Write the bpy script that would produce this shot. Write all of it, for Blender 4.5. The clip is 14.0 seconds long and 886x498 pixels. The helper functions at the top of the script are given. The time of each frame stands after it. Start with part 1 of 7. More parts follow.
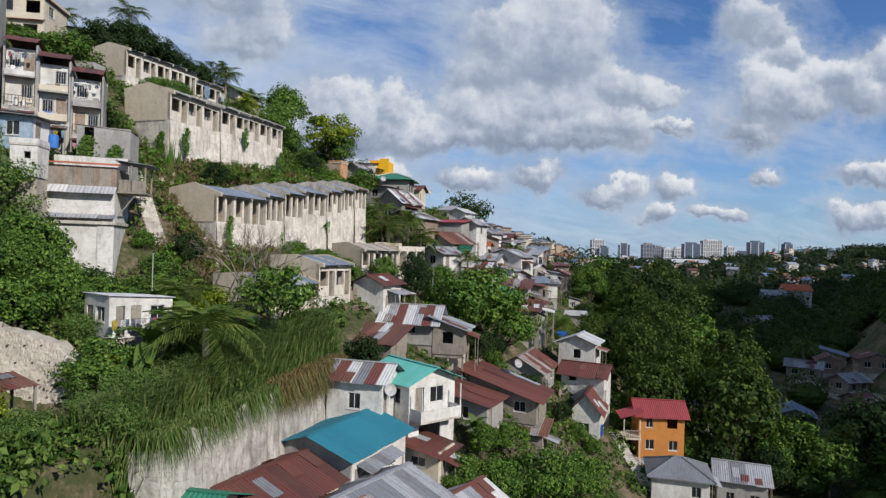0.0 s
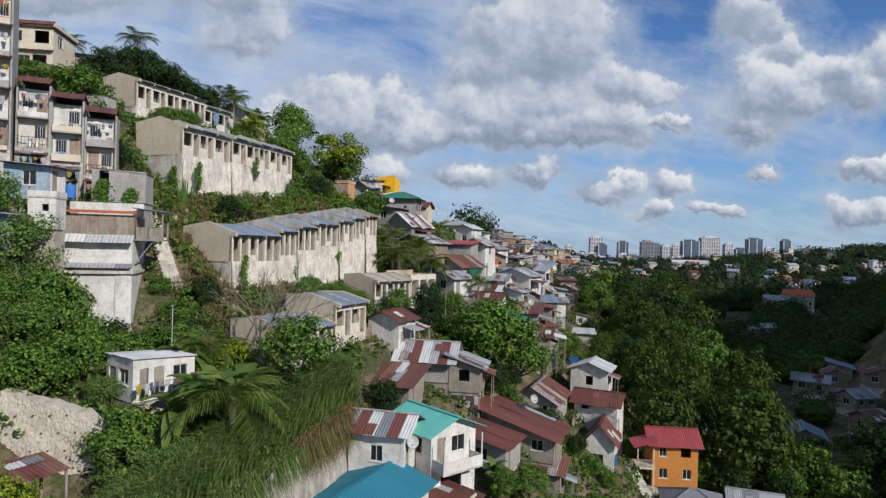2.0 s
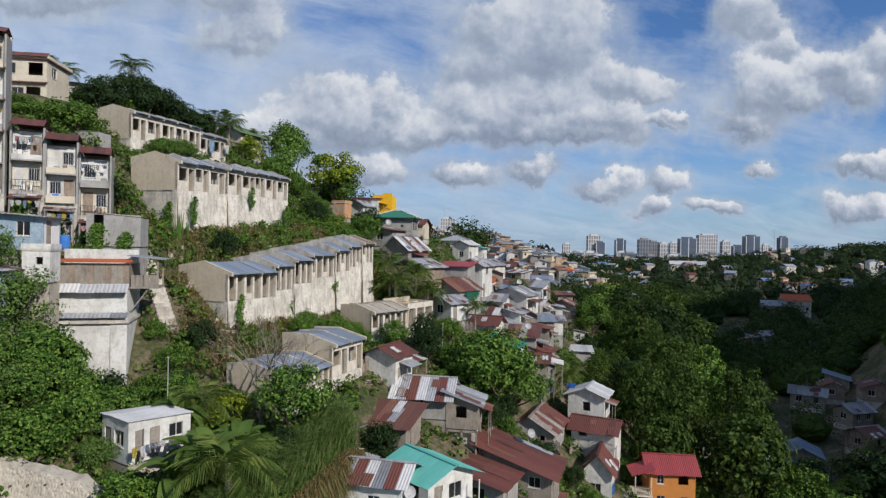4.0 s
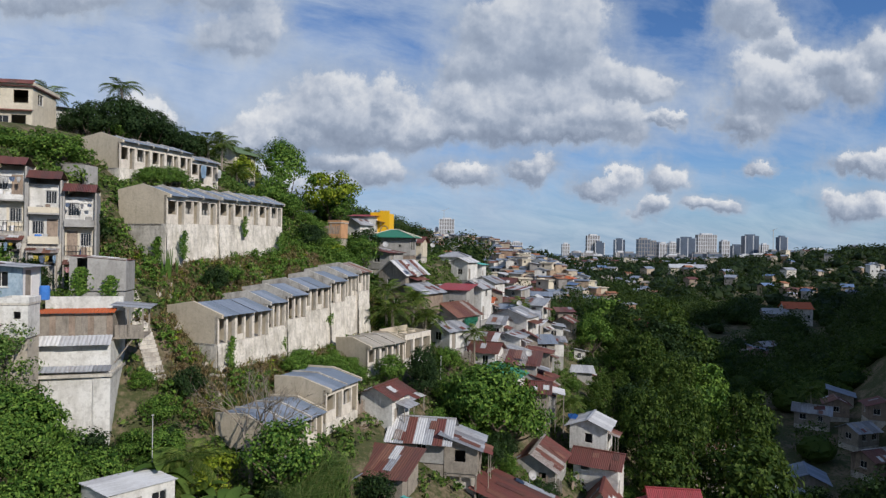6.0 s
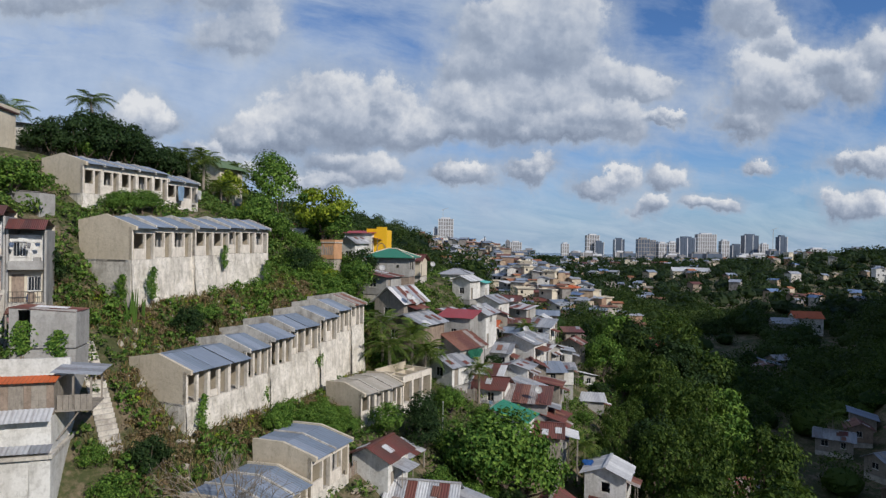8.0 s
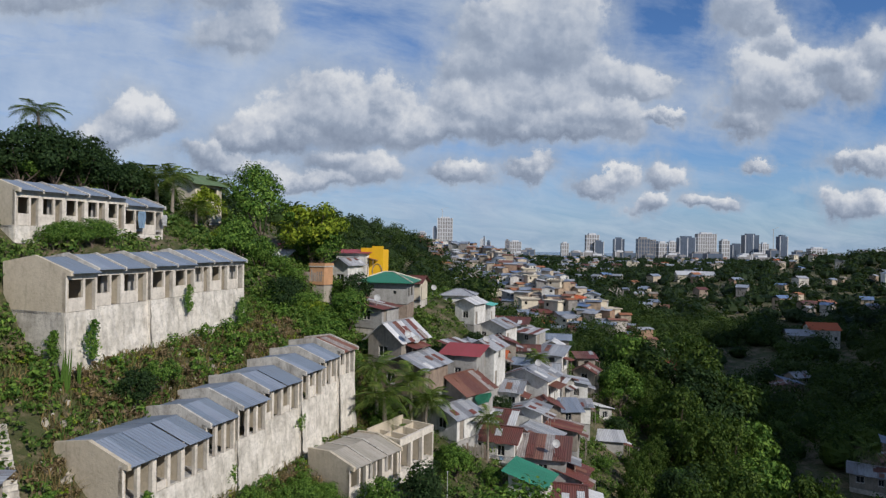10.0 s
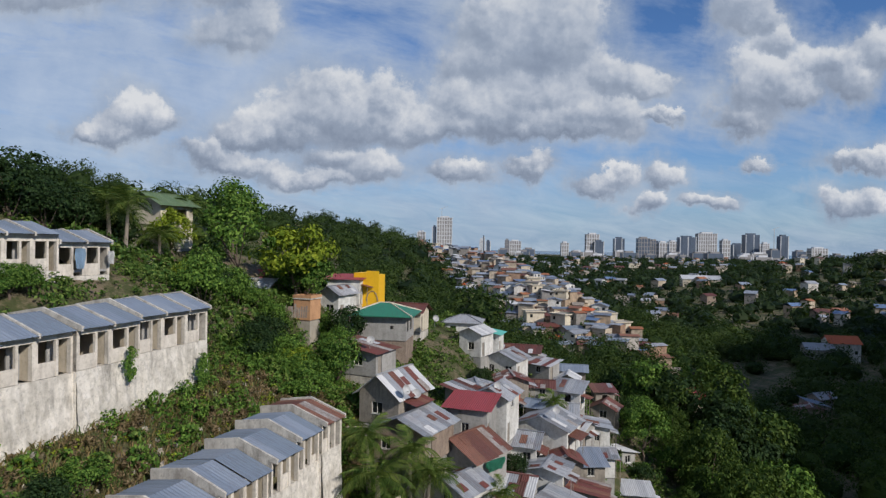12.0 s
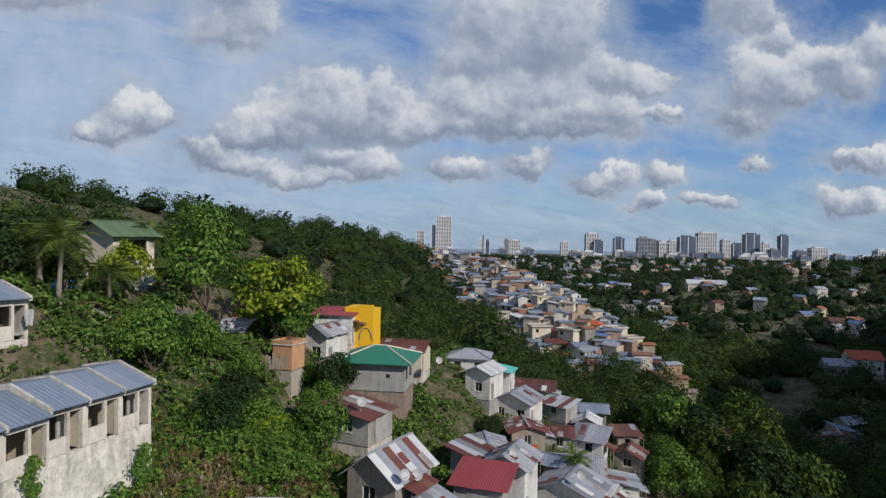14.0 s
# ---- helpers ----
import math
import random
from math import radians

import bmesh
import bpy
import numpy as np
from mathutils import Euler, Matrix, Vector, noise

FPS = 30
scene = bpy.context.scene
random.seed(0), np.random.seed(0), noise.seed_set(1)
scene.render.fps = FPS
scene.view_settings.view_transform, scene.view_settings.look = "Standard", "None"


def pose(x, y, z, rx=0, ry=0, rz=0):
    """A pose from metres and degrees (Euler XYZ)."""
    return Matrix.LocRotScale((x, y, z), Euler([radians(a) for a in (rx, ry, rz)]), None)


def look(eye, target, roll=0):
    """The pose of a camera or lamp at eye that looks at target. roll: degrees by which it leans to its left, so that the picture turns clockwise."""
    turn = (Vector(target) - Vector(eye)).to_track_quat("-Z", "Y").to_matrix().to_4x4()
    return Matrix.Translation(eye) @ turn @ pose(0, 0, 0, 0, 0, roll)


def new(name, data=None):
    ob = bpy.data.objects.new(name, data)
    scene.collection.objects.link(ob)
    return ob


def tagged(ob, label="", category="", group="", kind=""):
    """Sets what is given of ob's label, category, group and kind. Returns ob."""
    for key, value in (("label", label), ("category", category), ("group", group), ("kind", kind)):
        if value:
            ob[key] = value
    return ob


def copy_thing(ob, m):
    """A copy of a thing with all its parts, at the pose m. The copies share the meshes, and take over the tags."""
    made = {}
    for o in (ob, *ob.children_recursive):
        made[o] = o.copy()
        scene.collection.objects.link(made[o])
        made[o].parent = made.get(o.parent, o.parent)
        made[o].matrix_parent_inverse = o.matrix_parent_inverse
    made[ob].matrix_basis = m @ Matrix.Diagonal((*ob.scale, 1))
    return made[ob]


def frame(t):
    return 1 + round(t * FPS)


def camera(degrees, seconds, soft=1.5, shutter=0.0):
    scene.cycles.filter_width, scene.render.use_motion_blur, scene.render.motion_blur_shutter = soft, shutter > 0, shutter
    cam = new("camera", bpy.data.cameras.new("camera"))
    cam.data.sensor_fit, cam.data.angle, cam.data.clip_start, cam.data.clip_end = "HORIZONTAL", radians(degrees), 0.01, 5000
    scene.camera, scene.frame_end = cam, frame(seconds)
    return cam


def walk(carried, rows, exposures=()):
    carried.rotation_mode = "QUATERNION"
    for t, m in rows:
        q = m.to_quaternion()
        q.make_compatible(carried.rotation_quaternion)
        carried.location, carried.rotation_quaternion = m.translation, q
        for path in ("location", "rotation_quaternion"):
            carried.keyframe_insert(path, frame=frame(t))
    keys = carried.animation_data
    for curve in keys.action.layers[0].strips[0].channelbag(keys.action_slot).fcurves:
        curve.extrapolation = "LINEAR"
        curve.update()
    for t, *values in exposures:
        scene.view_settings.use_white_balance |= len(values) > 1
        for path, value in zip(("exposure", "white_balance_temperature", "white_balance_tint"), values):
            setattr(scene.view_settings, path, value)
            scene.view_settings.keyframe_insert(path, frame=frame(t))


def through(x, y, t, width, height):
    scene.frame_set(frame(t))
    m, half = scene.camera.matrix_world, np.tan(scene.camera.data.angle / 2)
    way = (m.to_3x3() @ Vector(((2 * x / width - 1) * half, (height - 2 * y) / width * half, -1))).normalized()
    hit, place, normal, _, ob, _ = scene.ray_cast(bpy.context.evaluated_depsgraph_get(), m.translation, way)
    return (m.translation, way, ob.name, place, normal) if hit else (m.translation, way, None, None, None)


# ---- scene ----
cam = camera(71.6, 14.0, 1.35)
METRES, EYE, TILT, LEAN, TURN = 50.0, 40.0, 0.16, -1.7, 0.0
ROWS = [
    (0.0, 0.0, 0.0, 0.0, -0.0, 0.0, 0.0),
    (0.5, -0.0194, 0.0057, 0.0171, 0.01, -0.04, 0.02),
    (1.0, -0.0264, 0.0066, 0.0348, -0.01, -0.11, 0.05),
    (1.5, -0.0286, 0.0062, 0.0523, -0.08, -0.21, 0.12),
    (2.0, -0.0302, 0.0057, 0.0698, -0.15, -0.26, 0.23),
    (2.5, -0.0306, 0.0054, 0.0872, -0.2, -0.3, 0.33),
    (3.0, -0.0297, 0.0057, 0.1039, -0.24, -0.35, 0.43),
    (5.5, -0.0237, 0.0223, 0.1859, -0.45, -0.5, 0.69),
    (6.0, -0.0237, 0.0434, 0.2017, -0.44, -0.49, 0.71),
    (6.5, -0.0236, 0.0702, 0.2172, -0.45, -0.51, 0.73),
    (7.0, -0.0244, 0.1017, 0.2332, -0.47, -0.54, 0.74),
    (7.5, -0.0259, 0.1348, 0.2483, -0.49, -0.56, 0.75),
    (8.0, -0.0278, 0.1746, 0.2646, -0.53, -0.58, 0.75),
    (10.5, -0.0353, 0.4077, 0.346, -0.62, -0.73, 0.72),
    (11.0, -0.0372, 0.4587, 0.3623, -0.64, -0.74, 0.73),
    (11.5, -0.0393, 0.5105, 0.3793, -0.65, -0.78, 0.71),
    (12.0, -0.0412, 0.5627, 0.3969, -0.67, -0.84, 0.67),
    (12.5, -0.0436, 0.6153, 0.4136, -0.71, -0.86, 0.66),
    (13.0, -0.0462, 0.6689, 0.4311, -0.75, -0.89, 0.64),
    (13.5, -0.0471, 0.7182, 0.4495, -0.74, -0.95, 0.62),
    (14.0, -0.0494, 0.7679, 0.4669, -0.76, -0.97, 0.65),
]
walk(cam, [(t, pose(0, 0, EYE, TILT, LEAN, TURN) @ pose(METRES * x, METRES * y, METRES * z, 90 + pitch, roll, yaw)) for t, x, y, z, yaw, pitch, roll in ROWS], ((0.0, 0.0), (3.0, -0.04), (7.0, -0.09), (14.0, -0.19)))

# ---- world, sun ----
SUN_AZ, SUN_EL = 136.0, 32.0        # degrees clockwise from ahead, degrees up
sun_way = Vector((math.sin(radians(SUN_AZ)) * math.cos(radians(SUN_EL)), math.cos(radians(SUN_AZ)) * math.cos(radians(SUN_EL)), math.sin(radians(SUN_EL))))
sun = new("sun", bpy.data.lights.new("sun", "SUN"))
sun.data.energy, sun.data.angle, sun.data.color = 4.3, radians(0.6), (1.0, 0.94, 0.86)
sun.matrix_world = look(sun_way * 300, (0, 0, 0))
scene.view_settings.exposure = 0.0

sky = bpy.data.worlds.new("sky")
scene.world = sky
sky.use_nodes = True


class Nodes:
    """Short calls for building a node tree."""

    def __init__(self, tree):
        self.tree = tree
        tree.nodes.clear()

    def add(self, kind, *ins, operation=None):
        n = self.tree.nodes.new(kind)
        if operation:
            n.operation = operation
        for i, v in enumerate(ins):
            if v is None:
                continue
            if isinstance(v, bpy.types.NodeSocket):
                self.tree.links.new(v, n.inputs[i])
            else:
                n.inputs[i].default_value = v
        return n

    def math(self, op, *ins):
        return self.add("ShaderNodeMath", *ins, operation=op).outputs[0]

    def vec(self, op, *ins):
        n = self.add("ShaderNodeVectorMath", *ins, operation=op)
        return n.outputs[1] if op in ("LENGTH", "DISTANCE", "DOT_PRODUCT") else n.outputs[0]

    def ramp(self, fac, *stops):
        n = self.add("ShaderNodeValToRGB", fac)
        r = n.color_ramp
        while len(r.elements) < len(stops):
            r.elements.new(0.5)
        for e, (p, c) in zip(r.elements, stops):
            e.position, e.color = p, (*c, 1) if len(c) == 3 else c
        return n.outputs[0]

    def mix(self, fac, a, b, blend="MIX"):
        n = self.add("ShaderNodeMix")
        n.data_type, n.blend_type = "RGBA", blend
        for i, v in ((0, fac), (6, a), (7, b)):
            if isinstance(v, bpy.types.NodeSocket):
                self.tree.links.new(v, n.inputs[i])
            else:
                n.inputs[i].default_value = v if i == 0 or len(v) == 4 else (*v, 1)
        return n.outputs[2]

    def noise(self, vector, scale, detail=4.0, rough=0.55, distort=0.0):
        n = self.add("ShaderNodeTexNoise")
        if vector is not None:
            self.tree.links.new(vector, n.inputs["Vector"])
        n.inputs["Scale"].default_value, n.inputs["Detail"].default_value = scale, detail
        n.inputs["Roughness"].default_value, n.inputs["Distortion"].default_value = rough, distort
        return n.outputs[0], n.outputs[1]


def puff(x, y, rx, ry):
    """A heap of cloud: its middle and half axes on the sky, as slopes ahead of the eye."""
    return ((x - 784) / 1085, (441 - y) / 1085, rx / 1085, ry / 1085)


# the heaped clouds, the farther and thinner first
HEAPS = (
    puff(1000, 75, 75, 100), puff(930, 95, 85, 80), puff(1075, 150, 70, 40), puff(1130, 165, 62, 26), puff(880, 60, 60, 50), puff(960, 180, 110, 50), puff(860, 135, 60, 50),
    puff(590, 215, 75, 55), puff(660, 235, 85, 55), puff(520, 250, 80, 40), puff(455, 262, 60, 30), puff(430, 85, 55, 38), puff(455, 60, 45, 40), puff(400, 15, 75, 35), puff(110, 20, 130, 38),
    puff(600, 180, 45, 28), puff(700, 200, 42, 34), puff(740, 240, 38, 36), puff(820, 200, 52, 44), puff(875, 215, 46, 46), puff(800, 235, 48, 34), puff(930, 232, 62, 40), puff(990, 222, 48, 38), puff(1050, 220, 46, 40), puff(1095, 218, 42, 42), puff(1020, 245, 100, 28),
    puff(1340, 170, 48, 60), puff(1385, 150, 56, 48), puff(1325, 215, 45, 34), puff(1420, 180, 40, 40), puff(1470, 130, 42, 34), puff(1510, 150, 50, 50), puff(1555, 100, 45, 55), puff(1390, 82, 34, 26), puff(1320, 25, 45, 40), puff(1345, 40, 40, 30),
    puff(1080, 335, 44, 22), puff(1100, 325, 28, 18), puff(1185, 325, 34, 26), puff(1170, 373, 30, 20), puff(1350, 292, 28, 15), puff(1175, 214, 42, 14), puff(1208, 205, 24, 12), puff(938, 302, 34, 22), puff(820, 318, 50, 20), puff(845, 310, 30, 18),
    puff(665, 318, 60, 30), puff(610, 300, 60, 26), puff(560, 335, 70, 18), puff(390, 300, 60, 24), puff(440, 320, 70, 22), puff(240, 235, 45, 38), puff(205, 258, 40, 26), puff(165, 268, 30, 20), puff(280, 250, 40, 30), puff(1500, 360, 38, 26), puff(1545, 352, 34, 26), puff(1275, 362, 32, 16), puff(1525, 282, 50, 20), puff(1555, 270, 30, 20),
)
group = bpy.data.node_groups.new("heaps", "ShaderNodeTree")
group.interface.new_socket("Vector", in_out="INPUT", socket_type="NodeSocketVector")
group.interface.new_socket("Value", in_out="OUTPUT", socket_type="NodeSocketFloat")
group.interface.new_socket("Side", in_out="OUTPUT", socket_type="NodeSocketVector")
g = Nodes(group)
place = g.add("NodeGroupInput").outputs[0]
wob = g.vec("SUBTRACT", g.noise(place, 8.0, 9.0, 0.66)[1], (0.5, 0.5, 0.5))
bent = g.vec("ADD", place, g.vec("MULTIPLY", wob, (0.17, 0.0, 0.12)))
total, side = 0.0, (0.0, 0.0, 0.0)
for cx, cz, rx, rz in HEAPS:
    off = g.vec("MULTIPLY", g.vec("SUBTRACT", bent, (cx, 0, cz)), (0.82 / rx, 0, 0.82 / rz))
    off = g.vec("MINIMUM", off, g.vec("MULTIPLY", off, (1.0, 1.0, 1.5)))        # flatter below
    much = g.math("POWER", 180.0, g.math("SUBTRACT", 1.0, g.vec("LENGTH", off)))
    total = g.math("ADD", total, much)
    side = g.vec("ADD", side, g.vec("MULTIPLY", off, g.add("ShaderNodeCombineXYZ", much, much, much).outputs[0]))
share = g.math("DIVIDE", 1.0, g.math("ADD", total, 0.0001))
g.add("NodeGroupOutput", g.math("LOGARITHM", g.math("ADD", total, 0.0001), 180.0), g.vec("MULTIPLY", side, g.add("ShaderNodeCombineXYZ", share, share, share).outputs[0]))

w = Nodes(sky.node_tree)
way = w.vec("NORMALIZE", w.add("ShaderNodeTexCoord").outputs["Generated"])
sep = w.add("ShaderNodeSeparateXYZ", way)
ahead = w.math("MAXIMUM", w.math("ABSOLUTE", sep.outputs[1]), 0.08)
flat = w.add("ShaderNodeCombineXYZ", w.math("DIVIDE", sep.outputs[0], ahead), 0.0, w.math("DIVIDE", sep.outputs[2], ahead)).outputs[0]
nishita = w.add("ShaderNodeTexSky")
nishita.sky_type, nishita.sun_disc, nishita.sun_elevation, nishita.sun_rotation = "NISHITA", False, radians(SUN_EL), radians(SUN_AZ)
nishita.air_density, nishita.dust_density, nishita.ozone_density = 1.0, 0.0, 4.0
blue = w.vec("MULTIPLY", nishita.outputs[0], (0.066, 0.087, 0.114))


def billow(offset, scale, detail):
    """Rounded bumps upon bumps, as on the head of a cumulus."""
    v = w.add("ShaderNodeTexVoronoi")
    v.feature, v.normalize = "F1", True
    w.tree.links.new(w.vec("ADD", w.vec("ADD", flat, w.vec("MULTIPLY", w.vec("SUBTRACT", w.noise(flat, 26.0, 3.0, 0.6)[1], (0.5, 0.5, 0.5)), (0.03, 0.0, 0.03))), offset), v.inputs["Vector"])
    v.inputs["Scale"].default_value, v.inputs["Detail"].default_value, v.inputs["Roughness"].default_value = scale, detail, 0.55
    return w.math("SUBTRACT", 0.5, v.outputs["Distance"])


heaps = w.add("ShaderNodeGroup")
heaps.node_tree = group
w.tree.links.new(flat, heaps.inputs[0])
off = w.add("ShaderNodeSeparateXYZ", heaps.outputs[1])
bumps, bumps_lit = billow((0, 0, 0), 17.0, 3.0), billow((0.006, 0, 0.010), 17.0, 3.0)
fine, _ = w.noise(flat, 30.0, 7.0, 0.62)
ragged, _ = w.noise(flat, 11.0, 7.0, 0.60)
depth = w.math("ADD", heaps.outputs[0], w.math("ADD", w.math("MULTIPLY", bumps, 0.22), w.math("ADD", w.math("MULTIPLY", w.math("SUBTRACT", fine, 0.5), 0.5), w.math("MULTIPLY", w.math("SUBTRACT", ragged, 0.5), 1.0))))
above = w.ramp(w.math("ADD", w.math("MULTIPLY", off.outputs[2], 0.5), 0.5), (0.15, (0, 0, 0)), (0.75, (1, 1, 1)))
crisp = w.math("SUBTRACT", 0.62, w.math("MULTIPLY", above, 0.30))        # crisp heads, frayed feet
heap = w.math("MINIMUM", w.math("MAXIMUM", w.math("DIVIDE", w.math("ADD", depth, 0.05), crisp), 0.0), 1.0)
heap = w.math("MULTIPLY", w.math("MULTIPLY", heap, heap), w.math("SUBTRACT", 3.0, w.math("MULTIPLY", heap, 2.0)))
haze = w.math("MULTIPLY", w.ramp(w.math("ADD", w.math("MULTIPLY", w.math("ADD", heaps.outputs[0], w.math("MULTIPLY", w.math("SUBTRACT", ragged, 0.5), 1.4)), 0.5), 0.6), (0.25, (0, 0, 0)), (0.74, (1, 1, 1))), 0.9)        # the thin grey cloud round and between the heaps
round_ = w.math("ADD", w.math("MULTIPLY", off.outputs[2], 0.58), w.math("MULTIPLY", off.outputs[0], 0.15))
lit = w.math("ADD", w.math("ADD", round_, w.math("MULTIPLY", w.math("SUBTRACT", bumps, bumps_lit), 1.0)), w.math("ADD", 0.42, w.math("ADD", w.math("MULTIPLY", w.math("SUBTRACT", fine, 0.5), 0.35), w.math("MULTIPLY", w.math("SUBTRACT", ragged, 0.5), 0.9))))
tone = w.ramp(lit, (0.04, (0.235, 0.285, 0.385)), (0.34, (0.33, 0.39, 0.50)), (0.58, (0.51, 0.56, 0.655)), (0.90, (0.80, 0.815, 0.845)))
slant = w.add("ShaderNodeVectorRotate", flat)
slant.rotation_type = "Y_AXIS"
slant.inputs["Angle"].default_value = radians(-9)
streaks = w.vec("MULTIPLY", slant.outputs[0], (1.0, 1.0, 3.4))
veil_n, _ = w.noise(streaks, 2.6, 8.0, 0.60, 0.5)
fibres, _ = w.noise(w.vec("MULTIPLY", slant.outputs[0], (1.0, 1.0, 4.5)), 9.0, 7.0, 0.66, 0.8)
low = w.ramp(sep.outputs[2], (0.0, (1, 1, 1)), (0.5, (0.0, 0.0, 0.0)))
left = w.math("MULTIPLY", w.math("MINIMUM", w.math("MAXIMUM", w.math("MULTIPLY", sep.outputs[0], -1.0), -0.5), 0.5), 0.26)
veil_s = w.math("ADD", w.math("ADD", w.math("ADD", w.math("MULTIPLY", veil_n, 0.87), w.math("MULTIPLY", fibres, 0.13)), left), w.math("MULTIPLY", low, 0.10))
veil = w.ramp(veil_s, (0.39, (0, 0, 0)), (0.66, (1, 1, 1)))
base = w.mix(w.math("MULTIPLY", veil, 0.84), blue, w.mix(w.ramp(w.math("ADD", w.math("MULTIPLY", fibres, 0.35), w.math("MULTIPLY", ragged, 0.65)), (0.32, (0, 0, 0)), (0.68, (1, 1, 1))), (0.35, 0.455, 0.64), (0.55, 0.63, 0.75)))
rim = w.ramp(sep.outputs[2], (0.0, (1, 1, 1)), (0.17, (0, 0, 0)))
base = w.mix(w.math("MULTIPLY", rim, 0.82), base, w.mix(w.ramp(fibres, (0.36, (0, 0, 0)), (0.64, (1, 1, 1))), (0.27, 0.39, 0.57), (0.42, 0.525, 0.67)))
base = w.mix(haze, base, w.ramp(ragged, (0.35, (0.33, 0.405, 0.53)), (0.65, (0.50, 0.565, 0.665))))
thin = w.ramp(sep.outputs[2], (0.17, (0.96, 0.96, 0.96)), (0.32, (0.62, 0.62, 0.62)))
out = w.mix(w.math("MULTIPLY", heap, thin), base, tone)
w.add("ShaderNodeOutputWorld", w.add("ShaderNodeBackground", out, 1.0).outputs[0])

# ---- materials ----
def material(name, rough=0.8, metal=0.0, spec=0.3):
    m = bpy.data.materials.new(name)
    m.use_nodes = True
    n = Nodes(m.node_tree)
    b = n.add("ShaderNodeBsdfPrincipled")
    b.inputs["Roughness"].default_value, b.inputs["Metallic"].default_value = rough, metal
    b.inputs["Specular IOR Level"].default_value = spec
    n.add("ShaderNodeOutputMaterial", b.outputs[0])
    return m, n, b


def dirty(name, colour, dark, rough=0.85, scale=0.6, grain=14.0, amount=0.6, bump=0.25, streak=True, island=0.0, metal=0.0):
    """A weathered surface: stains at a large scale, streaks that run down, grain and relief."""
    m, n, b = material(name, rough, metal)
    pos = n.add("ShaderNodeNewGeometry").outputs["Position"]
    big, _ = n.noise(pos, scale, 5.0, 0.65)
    run, _ = n.noise(n.vec("MULTIPLY", pos, (1.0, 1.0, 0.3 if streak else 1.0)), scale * 3.4, 4.0, 0.6)
    tiny, _ = n.noise(pos, grain, 3.0, 0.6)
    stain = n.math("MULTIPLY", n.ramp(n.math("ADD", n.math("MULTIPLY", big, 0.55), n.math("MULTIPLY", run, 0.45)), (0.42, (0, 0, 0)), (0.66, (1, 1, 1))), amount)
    col = n.mix(stain, colour, dark)
    col = n.mix(n.math("MULTIPLY", tiny, 0.30), col, tuple(c * 0.55 for c in dark))
    blot, _ = n.noise(pos, scale * 6.0, 6.0, 0.72)
    col = n.mix(n.math("MULTIPLY", n.ramp(blot, (0.50, (0, 0, 0)), (0.62, (1, 1, 1))), amount * 0.42), col, tuple(c * 0.62 for c in dark))
    if streak:
        mould, _ = n.noise(n.vec("MULTIPLY", pos, (1.0, 1.0, 0.22)), 1.1, 6.0, 0.7)
        col = n.mix(n.math("MULTIPLY", n.ramp(mould, (0.56, (0, 0, 0)), (0.72, (1, 1, 1))), amount * 0.7), col, tuple(c * 0.32 for c in dark))
    if island:
        rnd = n.add("ShaderNodeObjectInfo").outputs["Random"]
        col = n.mix(n.math("MULTIPLY", rnd, island), col, dark)
    n.tree.links.new(col, b.inputs["Base Color"])
    bp = n.add("ShaderNodeBump")
    bp.inputs["Strength"].default_value, bp.inputs["Distance"].default_value = bump, 0.04
    n.tree.links.new(n.math("ADD", tiny, big), bp.inputs["Height"])
    n.tree.links.new(bp.outputs[0], b.inputs["Normal"])
    return m


def roofing(name, *colours, rust=0.45, rough=0.55, metal=0.0):
    """Corrugated sheets: each sheet takes its own tone, with rust in patches and streaks down the slope."""
    m, n, b = material(name, rough, metal, 0.4)
    geo = n.add("ShaderNodeNewGeometry")
    rnd = n.add("ShaderNodeObjectInfo").outputs["Random"]
    col = n.ramp(rnd, *[((i + 0.0) / len(colours), c) for i, c in enumerate(colours)])
    ramp = col.node.color_ramp
    ramp.interpolation = "CONSTANT"
    big, _ = n.noise(geo.outputs["Position"], 0.55, 6.0, 0.7)
    small, _ = n.noise(geo.outputs["Position"], 4.0, 5.0, 0.7)
    patch = n.ramp(n.math("ADD", n.math("MULTIPLY", big, 0.6), n.math("MULTIPLY", small, 0.4)), (0.56 - rust * 0.18, (0, 0, 0)), (0.70, (1, 1, 1)))
    col = n.mix(n.math("MULTIPLY", patch, rust), col, (0.15, 0.060, 0.035))
    own = n.add("ShaderNodeTexCoord").outputs["Object"]
    run, _ = n.noise(n.vec("MULTIPLY", n.vec("ADD", own, n.vec("MULTIPLY", geo.outputs["Position"], (0.0, 0.0, 0.9))), (6.0, 0.45, 1.0)), 1.2, 5.0, 0.7)
    col = n.mix(n.math("MULTIPLY", n.ramp(run, (0.46, (0, 0, 0)), (0.74, (1, 1, 1))), 0.30 + rust * 0.45), col, (0.065, 0.045, 0.035))
    col = n.mix(n.math("MULTIPLY", small, 0.35), col, (0.07, 0.06, 0.055))
    n.tree.links.new(col, b.inputs["Base Color"])
    return m


